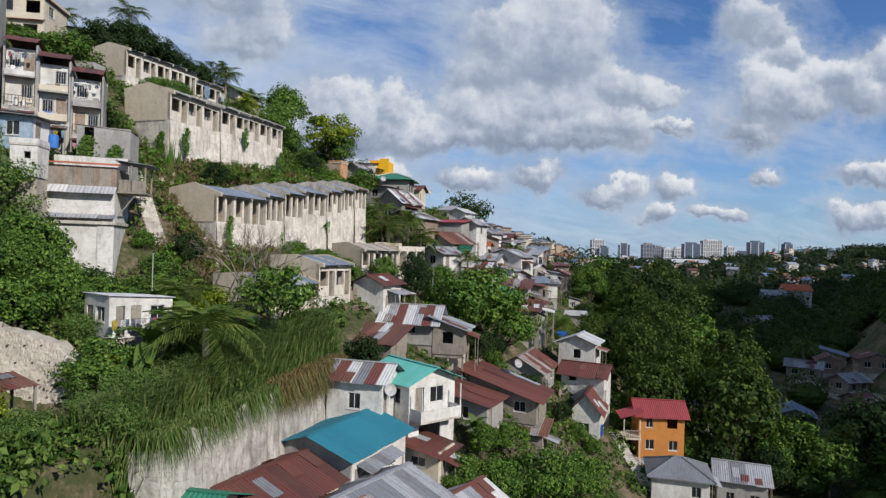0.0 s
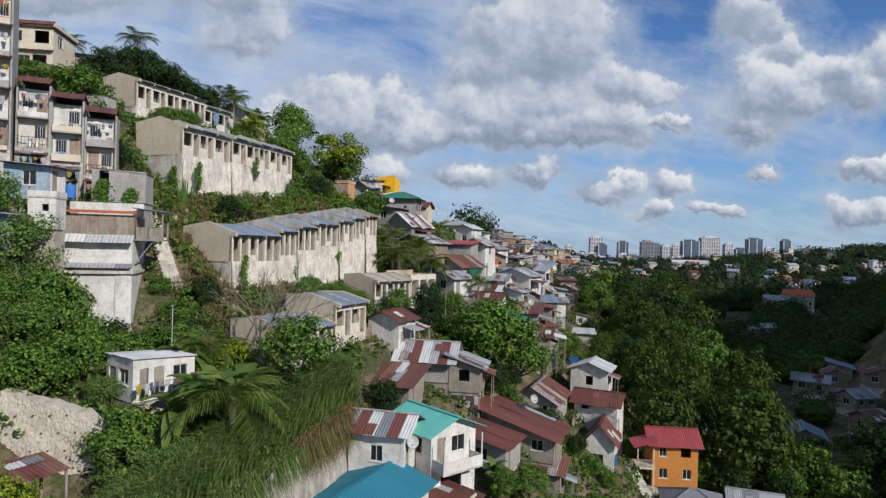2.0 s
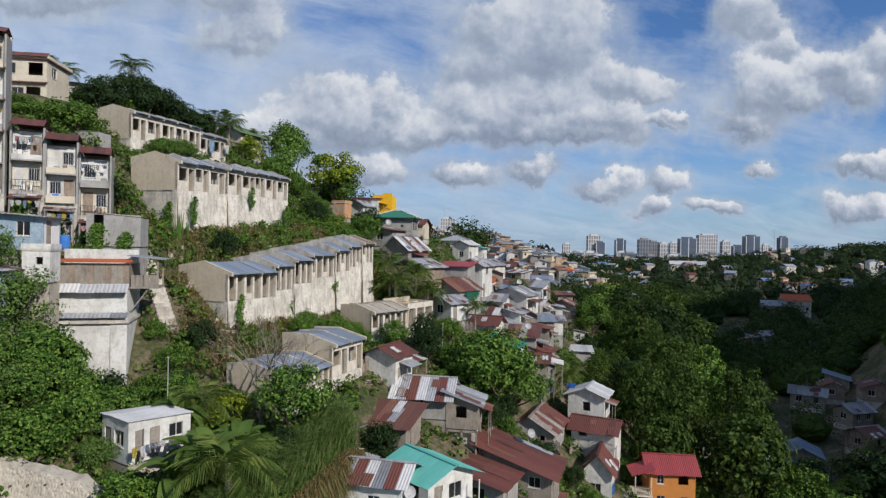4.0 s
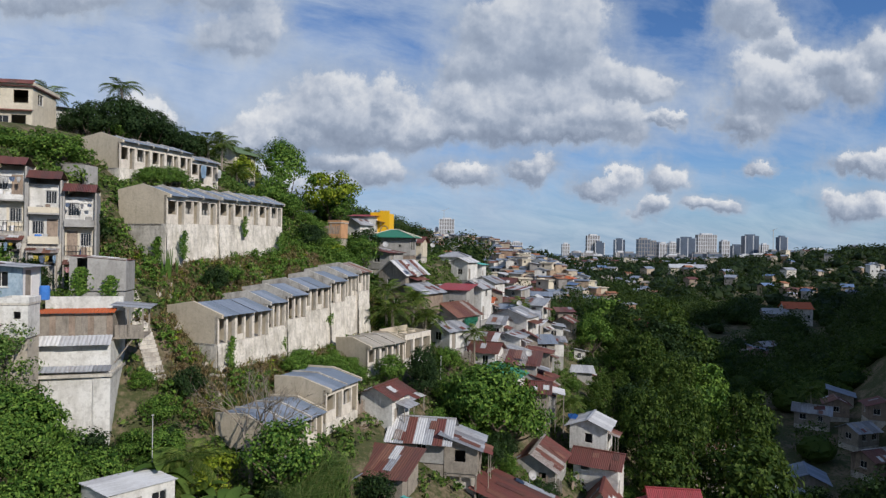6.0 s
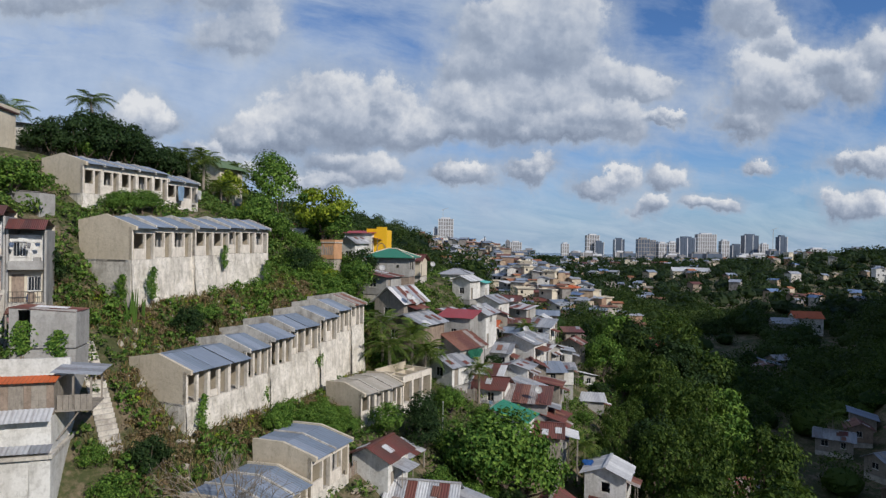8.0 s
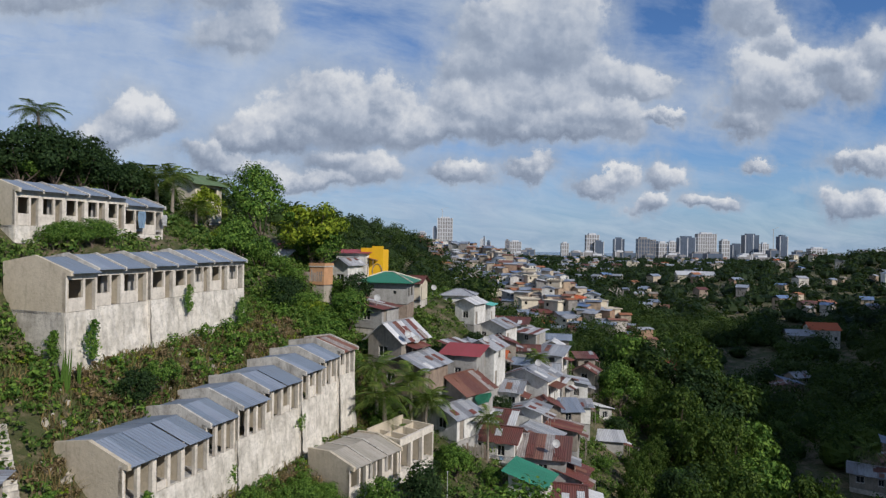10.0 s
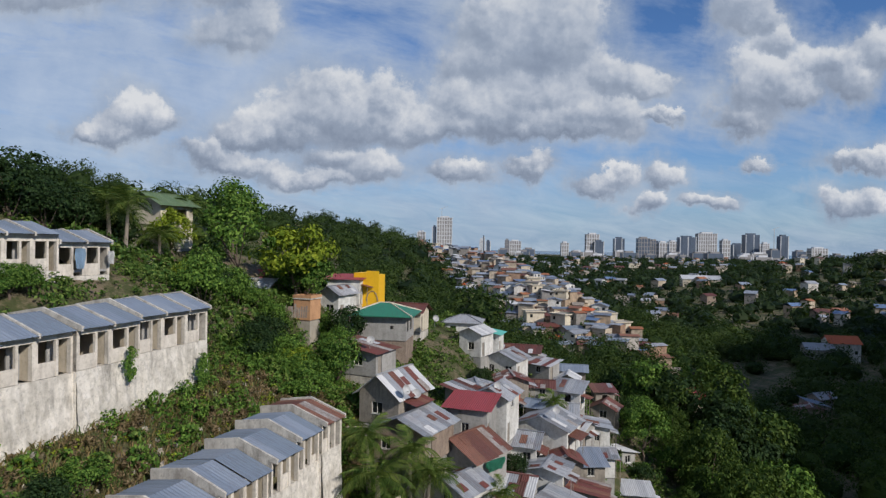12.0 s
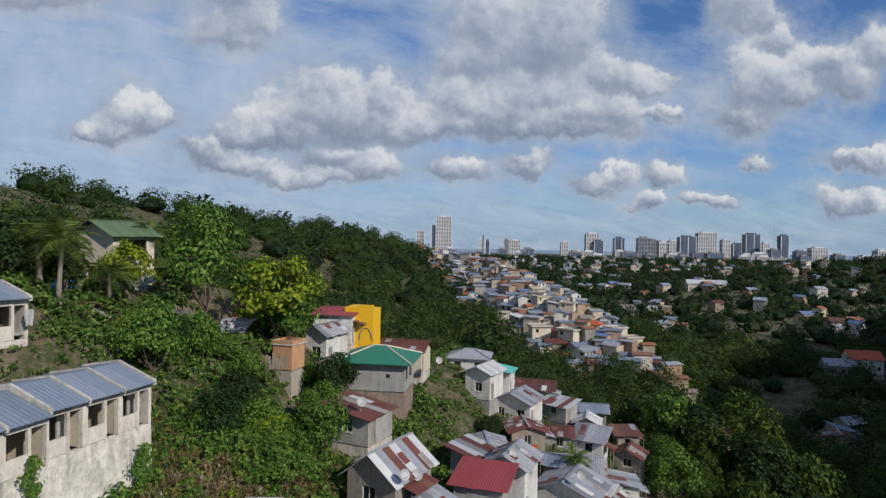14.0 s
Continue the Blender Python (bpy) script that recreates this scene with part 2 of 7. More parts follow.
def leafy(name, a, c, d, through=0.22):
    """Leaves: a tone for each leaf and for each plant, light coming through a little."""
    m = bpy.data.materials.new(name)
    m.use_nodes = True
    n = Nodes(m.node_tree)
    geo = n.add("ShaderNodeNewGeometry")
    patch, _ = n.noise(geo.outputs["Position"], 0.16, 3.0, 0.6)
    tree = n.math("ADD", n.math("MULTIPLY", n.add("ShaderNodeObjectInfo").outputs["Random"], 0.5), n.math("MULTIPLY", n.math("SUBTRACT", patch, 0.3), 1.1))
    col = n.mix(tree, a, c)
    one = geo.outputs["Random Per Island"]
    col = n.mix(n.math("MULTIPLY", n.math("POWER", one, 2.0), 0.8), n.mix(n.math("MULTIPLY", n.math("SUBTRACT", 1.0, one), 0.6), col, tuple(v * 0.3 for v in a)), d)
    dif = n.add("ShaderNodeBsdfPrincipled")
    n.tree.links.new(col, dif.inputs["Base Color"])
    dif.inputs["Roughness"].default_value, dif.inputs["Specular IOR Level"].default_value = 0.6, 0.12
    tr = n.add("ShaderNodeBsdfTranslucent", n.mix(0.5, col, (0.14, 0.22, 0.02)))
    n.add("ShaderNodeOutputMaterial", n.add("ShaderNodeMixShader", through, dif.outputs[0], tr.outputs[0]).outputs[0])
    return m


ROUGH = dirty("rough pale wall render", (0.80, 0.75, 0.67), (0.36, 0.33, 0.28), 0.95, 0.7, 3.5, 0.95, 1.0)
CONCRETE = dirty("weathered concrete", (0.66, 0.62, 0.55), (0.30, 0.27, 0.235), 0.9, 0.6, 9.0, 0.95, 0.6)
PLASTER = dirty("pale raw plaster", (0.78, 0.72, 0.63), (0.44, 0.39, 0.33), 0.9, 0.6, 7.0, 0.75, 0.5)
BLOCKWORK = dirty("tan blockwork", (0.62, 0.54, 0.42), (0.42, 0.36, 0.27), 0.92, 0.5, 5.0, 0.6, 0.5)
STAINED = dirty("stained pale wall render", (0.60, 0.57, 0.51), (0.22, 0.20, 0.18), 0.92, 0.5, 6.0, 0.95, 0.6)
RUBBLE = dirty("pale rubble masonry", (0.58, 0.53, 0.45), (0.34, 0.30, 0.24), 0.95, 0.9, 5.0, 0.7, 1.0, streak=False)
WHITE = dirty("white house paint", (0.76, 0.75, 0.72), (0.42, 0.40, 0.36), 0.75, 0.5, 8.0, 0.8, 0.15)
CREAM = dirty("cream paint", (0.70, 0.63, 0.50), (0.42, 0.36, 0.27), 0.8, 0.4, 8.0, 0.5, 0.15)
GREYWALL = dirty("grey cement render", (0.42, 0.41, 0.39), (0.19, 0.18, 0.165), 0.9, 0.5, 8.0, 0.6, 0.3)
ORANGE = dirty("orange paint", (0.62, 0.25, 0.06), (0.40, 0.15, 0.05), 0.7, 0.5, 8.0, 0.4, 0.1)
PEACH = dirty("faded peach paint", (0.60, 0.34, 0.18), (0.38, 0.20, 0.11), 0.8, 0.5, 8.0, 0.6, 0.15)
YELLOW = dirty("yellow paint", (0.86, 0.50, 0.02), (0.70, 0.36, 0.02), 0.6, 0.4, 8.0, 0.25, 0.1)
WOOD = dirty("old boards", (0.36, 0.32, 0.27), (0.15, 0.13, 0.11), 0.9, 1.2, 12.0, 0.7, 0.4)
BROWNWALL = dirty("brown boarding", (0.36, 0.28, 0.22), (0.15, 0.115, 0.09), 0.85, 0.8, 10.0, 0.8, 0.3)
# colour for painted shade in holes, and for plain dark fittings
DARK = dirty("shade-dark holes and dark fittings", (0.10, 0.09, 0.08), (0.04, 0.04, 0.035), 0.95, 0.8, 8.0, 0.5, 0.1)
STONE = dirty("rubble stone", (0.50, 0.45, 0.38), (0.28, 0.25, 0.20), 0.95, 0.6, 3.0, 0.6, 0.9, island=0.35)
BARK = dirty("bark", (0.17, 0.13, 0.10), (0.08, 0.06, 0.05), 0.95, 1.5, 14.0, 0.6, 0.5)
PALMBARK = dirty("palm bark", (0.30, 0.26, 0.21), (0.16, 0.13, 0.10), 0.95, 2.0, 14.0, 0.6, 0.4)
TARP = dirty("blue tarpaulin", (0.06, 0.22, 0.62), (0.03, 0.12, 0.40), 0.5, 0.9, 6.0, 0.5, 0.2)
PALETARP = dirty("faded pale blue tarpaulin", (0.42, 0.52, 0.60), (0.20, 0.30, 0.40), 0.6, 1.4, 6.0, 0.8, 0.4)
CLOTH = dirty("white cloth", (0.78, 0.77, 0.76), (0.58, 0.57, 0.56), 0.9, 1.5, 10.0, 0.3, 0.1)
STEEL = dirty("galvanised steel", (0.50, 0.51, 0.52), (0.28, 0.24, 0.20), 0.5, 0.9, 10.0, 0.5, 0.1)
R_GREY = roofing("grey roof sheets", (0.33, 0.36, 0.40), (0.40, 0.42, 0.45), (0.22, 0.24, 0.27), rust=0.45)
R_BLUE = roofing("blue-grey roof sheets", (0.22, 0.27, 0.35), (0.26, 0.31, 0.39), (0.19, 0.24, 0.31), rust=0.12)
R_PALE = roofing("pale tin sheets", (0.62, 0.63, 0.64), (0.50, 0.51, 0.53), (0.70, 0.70, 0.70), rust=0.2)
R_RED = roofing("dark red roof sheets", (0.135, 0.034, 0.028), (0.175, 0.05, 0.04), (0.095, 0.03, 0.026), (0.15, 0.038, 0.032), rust=0.75)
R_BRIGHT = roofing("red roof sheets", (0.36, 0.05, 0.06), (0.33, 0.045, 0.05), rust=0.15)
R_RUST = roofing("rusty roof sheets", (0.17, 0.065, 0.045), (0.25, 0.11, 0.075), (0.14, 0.05, 0.04), (0.40, 0.38, 0.36), (0.18, 0.045, 0.04), rust=0.8)
R_STRIPE = roofing("rust and tin striped sheets", (0.52, 0.52, 0.52), (0.22, 0.08, 0.06), (0.46, 0.47, 0.48), (0.19, 0.06, 0.05), (0.55, 0.55, 0.55), rust=0.5)
R_TEAL = roofing("teal roof sheets", (0.012, 0.20, 0.29), (0.014, 0.22, 0.31), rust=0.06)
R_AQUA = roofing("aqua roof sheets", (0.12, 0.50, 0.44), (0.14, 0.53, 0.47), rust=0.08)
R_GREEN = roofing("green roof sheets", (0.02, 0.21, 0.13), (0.025, 0.24, 0.15), rust=0.08)
R_OLIVE = roofing("olive roof sheets", (0.10, 0.17, 0.08), (0.12, 0.19, 0.09), rust=0.2)
R_ORANGE = roofing("orange roof sheets", (0.62, 0.13, 0.03), (0.55, 0.12, 0.03), rust=0.15)
R_CEMENT = roofing("cement roof sheets", (0.46, 0.42, 0.36), (0.40, 0.37, 0.31), rust=0.15, rough=0.9)
GLASS, n_, b_ = material("dark window glass", 0.08, 0.0, 0.6)
b_.inputs["Base Color"].default_value = (0.02, 0.022, 0.025, 1)
# the bright third tone also paints sunlit highlights onto some leaves
LEAF = leafy("broad leaves", (0.026, 0.092, 0.016), (0.088, 0.190, 0.028), (0.22, 0.33, 0.06))
# kept below real leaf albedo: shade in the crown gaps is in the colour
LEAF_DARK = leafy("shade-toned dark leaves", (0.009, 0.028, 0.010), (0.026, 0.054, 0.016), (0.054, 0.092, 0.030))
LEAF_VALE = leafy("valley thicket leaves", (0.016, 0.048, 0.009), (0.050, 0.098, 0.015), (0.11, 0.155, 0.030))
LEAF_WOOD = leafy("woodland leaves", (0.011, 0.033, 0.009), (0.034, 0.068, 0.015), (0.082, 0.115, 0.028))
# far copy set under real leaf albedo, shade between crowns painted in
LEAF_FAR = leafy("shade-toned far woodland leaves", (0.006, 0.019, 0.008), (0.019, 0.038, 0.013), (0.042, 0.066, 0.024))
LEAF_FINE = leafy("fine feathery leaves", (0.045, 0.125, 0.024), (0.12, 0.225, 0.045), (0.25, 0.34, 0.10), 0.3)
LEAF_LIME = leafy("yellow-green leaves", (0.10, 0.19, 0.015), (0.19, 0.26, 0.02), (0.34, 0.38, 0.04))
LEAF_BUSH = leafy("bush leaves", (0.028, 0.092, 0.018), (0.092, 0.185, 0.030), (0.22, 0.28, 0.07))
DRY = leafy("dry brush", (0.12, 0.085, 0.045), (0.21, 0.145, 0.075), (0.30, 0.23, 0.13))
PALMLEAF = leafy("palm fronds", (0.04, 0.095, 0.018), (0.095, 0.16, 0.03), (0.21, 0.24, 0.06))
BANANA = leafy("banana leaves", (0.06, 0.14, 0.025), (0.12, 0.20, 0.04), (0.18, 0.24, 0.06), 0.3)
GRASS = leafy("tall grass", (0.055, 0.150, 0.030), (0.125, 0.215, 0.048), (0.24, 0.25, 0.10))
DRYGRASS = leafy("dry hanging grass", (0.12, 0.12, 0.045), (0.24, 0.17, 0.08), (0.36, 0.25, 0.12))
PINK = leafy("magenta blossom", (0.45, 0.03, 0.15), (0.50, 0.04, 0.18), (0.4, 0.05, 0.1))


def lots(name, *colours):
    """A tone for each joined piece, with dirt."""
    m, n, b = material(name, 0.8)
    geo = n.add("ShaderNodeNewGeometry")
    col = n.ramp(geo.outputs["Random Per Island"], *[(i / len(colours), c) for i, c in enumerate(colours)])
    col.node.color_ramp.interpolation = "CONSTANT"
    spot, _ = n.noise(geo.outputs["Position"], 0.8, 5.0, 0.7)
    n.tree.links.new(n.mix(n.math("MULTIPLY", n.ramp(spot, (0.42, (0, 0, 0)), (0.66, (1, 1, 1))), 0.6), col, (0.10, 0.085, 0.07)), b.inputs["Base Color"])
    return m


FARWALL = lots("far house walls", (0.62, 0.58, 0.52), (0.46, 0.38, 0.29), (0.30, 0.28, 0.26), (0.34, 0.22, 0.15), (0.54, 0.46, 0.36), (0.40, 0.30, 0.21))
FARROOF = lots("far roof sheets", (0.23, 0.28, 0.36), (0.34, 0.36, 0.40), (0.26, 0.11, 0.07), (0.16, 0.20, 0.27), (0.30, 0.26, 0.22), (0.28, 0.32, 0.39), (0.12, 0.20, 0.36), (0.34, 0.13, 0.06))
EARTH, n_, b_ = material("earth with weeds", 0.95)
p_ = n_.add("ShaderNodeNewGeometry").outputs["Position"]
e1, _ = n_.noise(p_, 0.35, 6.0, 0.65)
e2, _ = n_.noise(p_, 2.6, 5.0, 0.65)
soil = n_.mix(e2, (0.10, 0.075, 0.045), (0.25, 0.195, 0.135))
weed = n_.mix(e2, (0.022, 0.038, 0.012), (0.10, 0.10, 0.04))
col_ = n_.mix(n_.ramp(n_.math("ADD", n_.math("MULTIPLY", e1, 0.7), n_.math("MULTIPLY", e2, 0.3)), (0.47, (0, 0, 0)), (0.60, (1, 1, 1))), weed, soil)
n_.tree.links.new(col_, b_.inputs["Base Color"])
bp_ = n_.add("ShaderNodeBump")
bp_.inputs["Strength"].default_value, bp_.inputs["Distance"].default_value = 0.7, 0.3
n_.tree.links.new(e2, bp_.inputs["Height"])
n_.tree.links.new(bp_.outputs[0], b_.inputs["Normal"])
SEA, n_, b_ = material("hazy sea", 0.25)
b_.inputs["Base Color"].default_value = (0.10, 0.17, 0.24, 1)

# ---- ground ----
def smooth(a, b, v):
    v = np.clip((v - a) / (b - a), 0, 1)
    return v * v * (3 - 2 * v)


def to_line(x, y, line):
    """Distance to a crest line in plan, and the crest's height there."""
    best, height = np.full(np.shape(x), 1e9), np.zeros(np.shape(x))
    for (ax, ay, az), (bx, by, bz) in zip(line, line[1:]):
        k = np.clip(((x - ax) * (bx - ax) + (y - ay) * (by - ay)) / ((bx - ax) ** 2 + (by - ay) ** 2), 0, 1)
        d = np.hypot(x - ax - k * (bx - ax), y - ay - k * (by - ay))
        height = np.where(d < best, az + k * (bz - az), height)
        best = np.minimum(best, d)
    return best, height


SLOPE_AT = (-140, -100, -75, -62, -51, -47, -43, -34, -28, -25, -18.5, -14, -10, -3, 6, 15, 60)
SLOPE_Z = (44, 54, 61, 61, 55, 49, 47.1, 38.9, 36.5, 35, 30.5, 27, 24, 18, 12, 10, 10)
FLOOR_AT = (0, 85, 145, 200, 261, 500, 1200, 2300, 2900, 3600, 6000)
FLOOR_Z = (10, 13, 17.5, 19, 23, 30, 22, 12, 10, -1, -1)
CREST = ((-190, 150, 87), (-120, 200, 77), (-90, 283, 71), (-46, 365, 65), (4, 418, 52), (80, 500, 38))
SHADE_RIDGE = ((122, -120, 88), (126, 5, 92), (138, 45, 108), (158, 100, 110), (205, 190, 101), (245, 250, 80))        # hill added out of view to cast shade over the valley
SPUR = ((6, 425, 55), (22, 340, 51), (31, 281, 46), (38, 236, 40), (46, 198, 33), (54, 172, 24))


def ground_z(x, y):
    x, y = np.asarray(x, float), np.asarray(y, float)
    u = 0.94 * x - 0.34 * y
    near = np.interp(u, SLOPE_AT, SLOPE_Z) + 0.05 * (np.minimum(y, 130) - 60)
    # the nearest houses stand on a lower terrace below the retaining wall
    cut = smooth(-0.6, 0.6, (x + 11.0) - (y - 30) * 0.22) * (1 - smooth(43, 52, y)) * (1 - smooth(-17, -10, u))
    near = near - 4.0 * cut - 1.8 * (1 - smooth(42, 52, y)) * smooth(-44, -38, u) * (1 - smooth(-26, -20, u))
    near = near - 6.0 * (1 - smooth(46, 57, y)) * (1 - smooth(-48, -42, u))
    near = near - 4.5 * smooth(78, 92, y) * (1 - smooth(-48, -37, u)) - 22 * smooth(100, 150, y) * (1 - smooth(-60, -42, u))
    near = near - 3.6 * np.exp(-((x + 20.0) ** 2 / 3.8 ** 2 + (y - 28.0) ** 2 / 3.0 ** 2))
    below = (x + 11.0) - (y - 30) * 0.22
    near = near + 1.8 * smooth(-4.5, -1.2, below) * (1 - smooth(-0.6, 0.6, below)) * (1 - smooth(43, 49, y)) * smooth(14, 22, y)
    near = near - 4.2 * np.exp(-((x + 24.6) ** 2 / 3.4 ** 2 + (y - 40.6) ** 2 / 2.4 ** 2))
    near = near - 26 * smooth(125, 180, y) - 60 * smooth(180, 330, y)
    d, h = to_line(x, y, CREST)
    far = h - 0.36 * d
    d, h = to_line(x, y, SPUR)
    far = np.maximum(far, h - 0.34 * d)
    r = np.hypot(x, y)
    floor = np.interp(r, FLOOR_AT, FLOOR_Z)
    floor = floor + 24 * np.exp(-((x - 430) ** 2 + (y - 560) ** 2) / 150 ** 2)
    d, h = to_line(x, y, SHADE_RIDGE)
    floor = np.maximum(floor, h - 1.15 * d)
    z = np.maximum(np.maximum(near, far), floor)
    return z + 0.35 * np.sin(x * 0.31 + 1.3 * np.sin(y * 0.17)) * np.sin(y * 0.27) * smooth(0, 6, r / 10)


def steps(*runs):
    """Grid lines from runs of (from, to, step)."""
    out = []
    for a, b, s in runs:
        out += list(np.arange(a, b, s))
    return np.array(out + [runs[-1][1]])


gx = steps((-4000, -1000, 500), (-1000, -300, 70), (-300, -70, 10), (-70, 45, 1.0), (45, 120, 2.5), (120, 400, 14), (400, 1000, 60), (1000, 4200, 400))
gy = steps((-300, 0, 20), (0, 135, 1.0), (135, 340, 4), (340, 700, 15), (700, 1500, 80), (1500, 4900, 340))
mx, my = np.meshgrid(gx, gy)
mz = ground_z(mx, my)
nx, ny = len(gx), len(gy)
idx = np.arange(nx * ny).reshape(ny, nx)
quads = np.stack([idx[:-1, :-1], idx[:-1, 1:], idx[1:, 1:], idx[1:, :-1]], -1).reshape(-1, 4)


def array_mesh(name, verts, faces, mat, smooth_shade=False):
    """A mesh from whole arrays: verts n x 3, faces m x k."""
    verts, faces = np.asarray(verts, np.float32), np.asarray(faces, np.int32)
    me = bpy.data.meshes.new(name)
    k = faces.shape[1]
    me.vertices.add(len(verts))
    me.vertices.foreach_set("co", verts.ravel())
    me.loops.add(faces.size)
    me.loops.foreach_set("vertex_index", faces.ravel())
    me.polygons.add(len(faces))
    me.polygons.foreach_set("loop_start", np.arange(0, faces.size, k, dtype=np.int32))
    me.polygons.foreach_set("use_smooth", np.full(len(faces), smooth_shade))
    me.materials.append(mat)
    me.update(calc_edges=True)
    return me


ground = tagged(new("ground", array_mesh("ground", np.stack([mx, my, mz], -1).reshape(-1, 3), quads, EARTH, True)), "steep earth hillside with weeds falling to a wooded valley", "ground", kind="structure")
water = tagged(new("water", array_mesh("water", [(-4500, 3150, 1.0), (4500, 3150, 1.0), (4500, 4950, 1.0), (-4500, 4950, 1.0)], [(0, 1, 2, 3)], SEA)), "flat hazy sea behind the city", "sea", kind="structure")


def gz(x, y):
    return float(ground_z(x, y))

# ---- builders ----
def mesh_of(bm, name, mat):
    me = bpy.data.meshes.new(name)
    bm.to_mesh(me)
    bm.free()
    me.materials.append(mat)
    return me


def part(name, bm, mat, parent, label=""):
    """Links a bmesh, or a ready mesh, as one object under a thing or a part."""
    ob = new(name, bm if isinstance(bm, bpy.types.Mesh) else mesh_of(bm, name, mat))
    ob.parent = parent
    return tagged(ob, label)


def thing(name, m, label, category, group="", kind=""):
    ob = new(name)
    ob.matrix_world = m
    return tagged(ob, label, category, group, kind)


def box(bm, x0, y0, z0, x1, y1, z1, m=None, bevel=0.0):
    """A box between two corners, its long edges broken a little if bevel is given."""
    vs = [bm.verts.new(Vector(p) if m is None else m @ Vector(p)) for p in ((x0, y0, z0), (x1, y0, z0), (x1, y1, z0), (x0, y1, z0), (x0, y0, z1), (x1, y0, z1), (x1, y1, z1), (x0, y1, z1))]
    fs = [bm.faces.new([vs[i] for i in q]) for q in ((3, 2, 1, 0), (4, 5, 6, 7), (0, 1, 5, 4), (1, 2, 6, 5), (2, 3, 7, 6), (3, 0, 4, 7))]
    if bevel:
        es = {e for f in fs for e in f.edges}
        bmesh.ops.bevel(bm, geom=list(es), offset=bevel, segments=1, affect="EDGES")
    return bm


def boxes(*specs):
    bm = bmesh.new()
    for s in specs:
        box(bm, *s)
    return bm


def tube(bm, pts, radii, sides=6):
    rings = []
    for i, (p, r) in enumerate(zip(pts, radii)):
        p = Vector(p)
        d = (Vector(pts[min(i + 1, len(pts) - 1)]) - Vector(pts[max(i - 1, 0)])).normalized()
        a = d.orthogonal().normalized()
        b = d.cross(a)
        rings.append([bm.verts.new(p + r * (math.cos(k * math.tau / sides) * a + math.sin(k * math.tau / sides) * b)) for k in range(sides)])
    for r0, r1 in zip(rings, rings[1:]):
        for k in range(sides):
            bm.faces.new((r0[k], r0[(k + 1) % sides], r1[(k + 1) % sides], r1[k]))
    bm.faces.new(rings[-1])
    bm.faces.new(rings[0][::-1])
    return bm


def wall_mesh(length, height, thick, openings, slope=0.0, peak=0.0):
    """A wall along x with real openings (x0, z0, x1, z1); slope tilts its top, peak raises a gable over its middle."""
    bm = bmesh.new()
    xs = sorted({0.0, length, *(v for o in openings for v in (o[0], o[2]))})
    zs = sorted({0.0, height, *(v for o in openings for v in (o[1], o[3]))})
    made = {}

    def v(i, k, y):
        if (i, k, y) not in made:
            made[i, k, y] = bm.verts.new((xs[i], y * thick, zs[k]))
        return made[i, k, y]

    def solid(i, k):
        if not (0 <= i < len(xs) - 1 and 0 <= k < len(zs) - 1):
            return False
        cx, cz = (xs[i] + xs[i + 1]) / 2, (zs[k] + zs[k + 1]) / 2
        return not any(o[0] < cx < o[2] and o[1] < cz < o[3] for o in openings)

    for i in range(len(xs) - 1):
        for k in range(len(zs) - 1):
            if not solid(i, k):
                continue
            for y in (0, 1):
                bm.faces.new((v(i, k, y), v(i + 1, k, y), v(i + 1, k + 1, y), v(i, k + 1, y)))
            for di, dk, p, q in ((-1, 0, (i, k), (i, k + 1)), (1, 0, (i + 1, k), (i + 1, k + 1)), (0, -1, (i, k), (i + 1, k)), (0, 1, (i, k + 1), (i + 1, k + 1))):
                if not solid(i + di, k + dk):
                    bm.faces.new((v(*p, 0), v(*q, 0), v(*q, 1), v(*p, 1)))
    apex = (length / 2, height + peak) if peak else (length, height + slope) if slope > 0 else (0, height - slope) if slope < 0 else None
    if apex:
        k = len(zs) - 1
        t = [bm.verts.new((apex[0], y * thick, apex[1])) for y in (0, 1)]
        for y in (0, 1):
            bm.faces.new([v(i, k, y) for i in range(len(xs))] + [t[y]])
        for i in (0, len(xs) - 1):
            bm.faces.new((v(i, k, 0), v(i, k, 1), t[1], t[0]))
    bmesh.ops.recalc_face_normals(bm, faces=bm.faces)
    return bm


SHEETS = {}


def sheet(length, width, mat):
    """One corrugated roofing sheet, lying along y from 0 to length, x across."""
    key = (round(length, 2), round(width, 3), mat.name)
    if key not in SHEETS:
        bm = bmesh.new()
        n = 8
        rows = []
        for y in (0, length):
            rows.append([bm.verts.new((width * i / n, y, 0.035 * (i % 2))) for i in range(n + 1)])
            rows.append([bm.verts.new((width * i / n, y, 0.035 * (i % 2) - 0.012)) for i in range(n + 1)])
        for i in range(n):
            bm.faces.new((rows[0][i], rows[0][i + 1], rows[2][i + 1], rows[2][i]))
            bm.faces.new((rows[1][i + 1], rows[1][i], rows[3][i], rows[3][i + 1]))
        bm.faces.new((rows[0][0], rows[2][0], rows[3][0], rows[1][0]))
        bm.faces.new((rows[0][n], rows[1][n], rows[3][n], rows[2][n]))
        SHEETS[key] = mesh_of(bm, "roof_sheet", mat)
    return SHEETS[key]


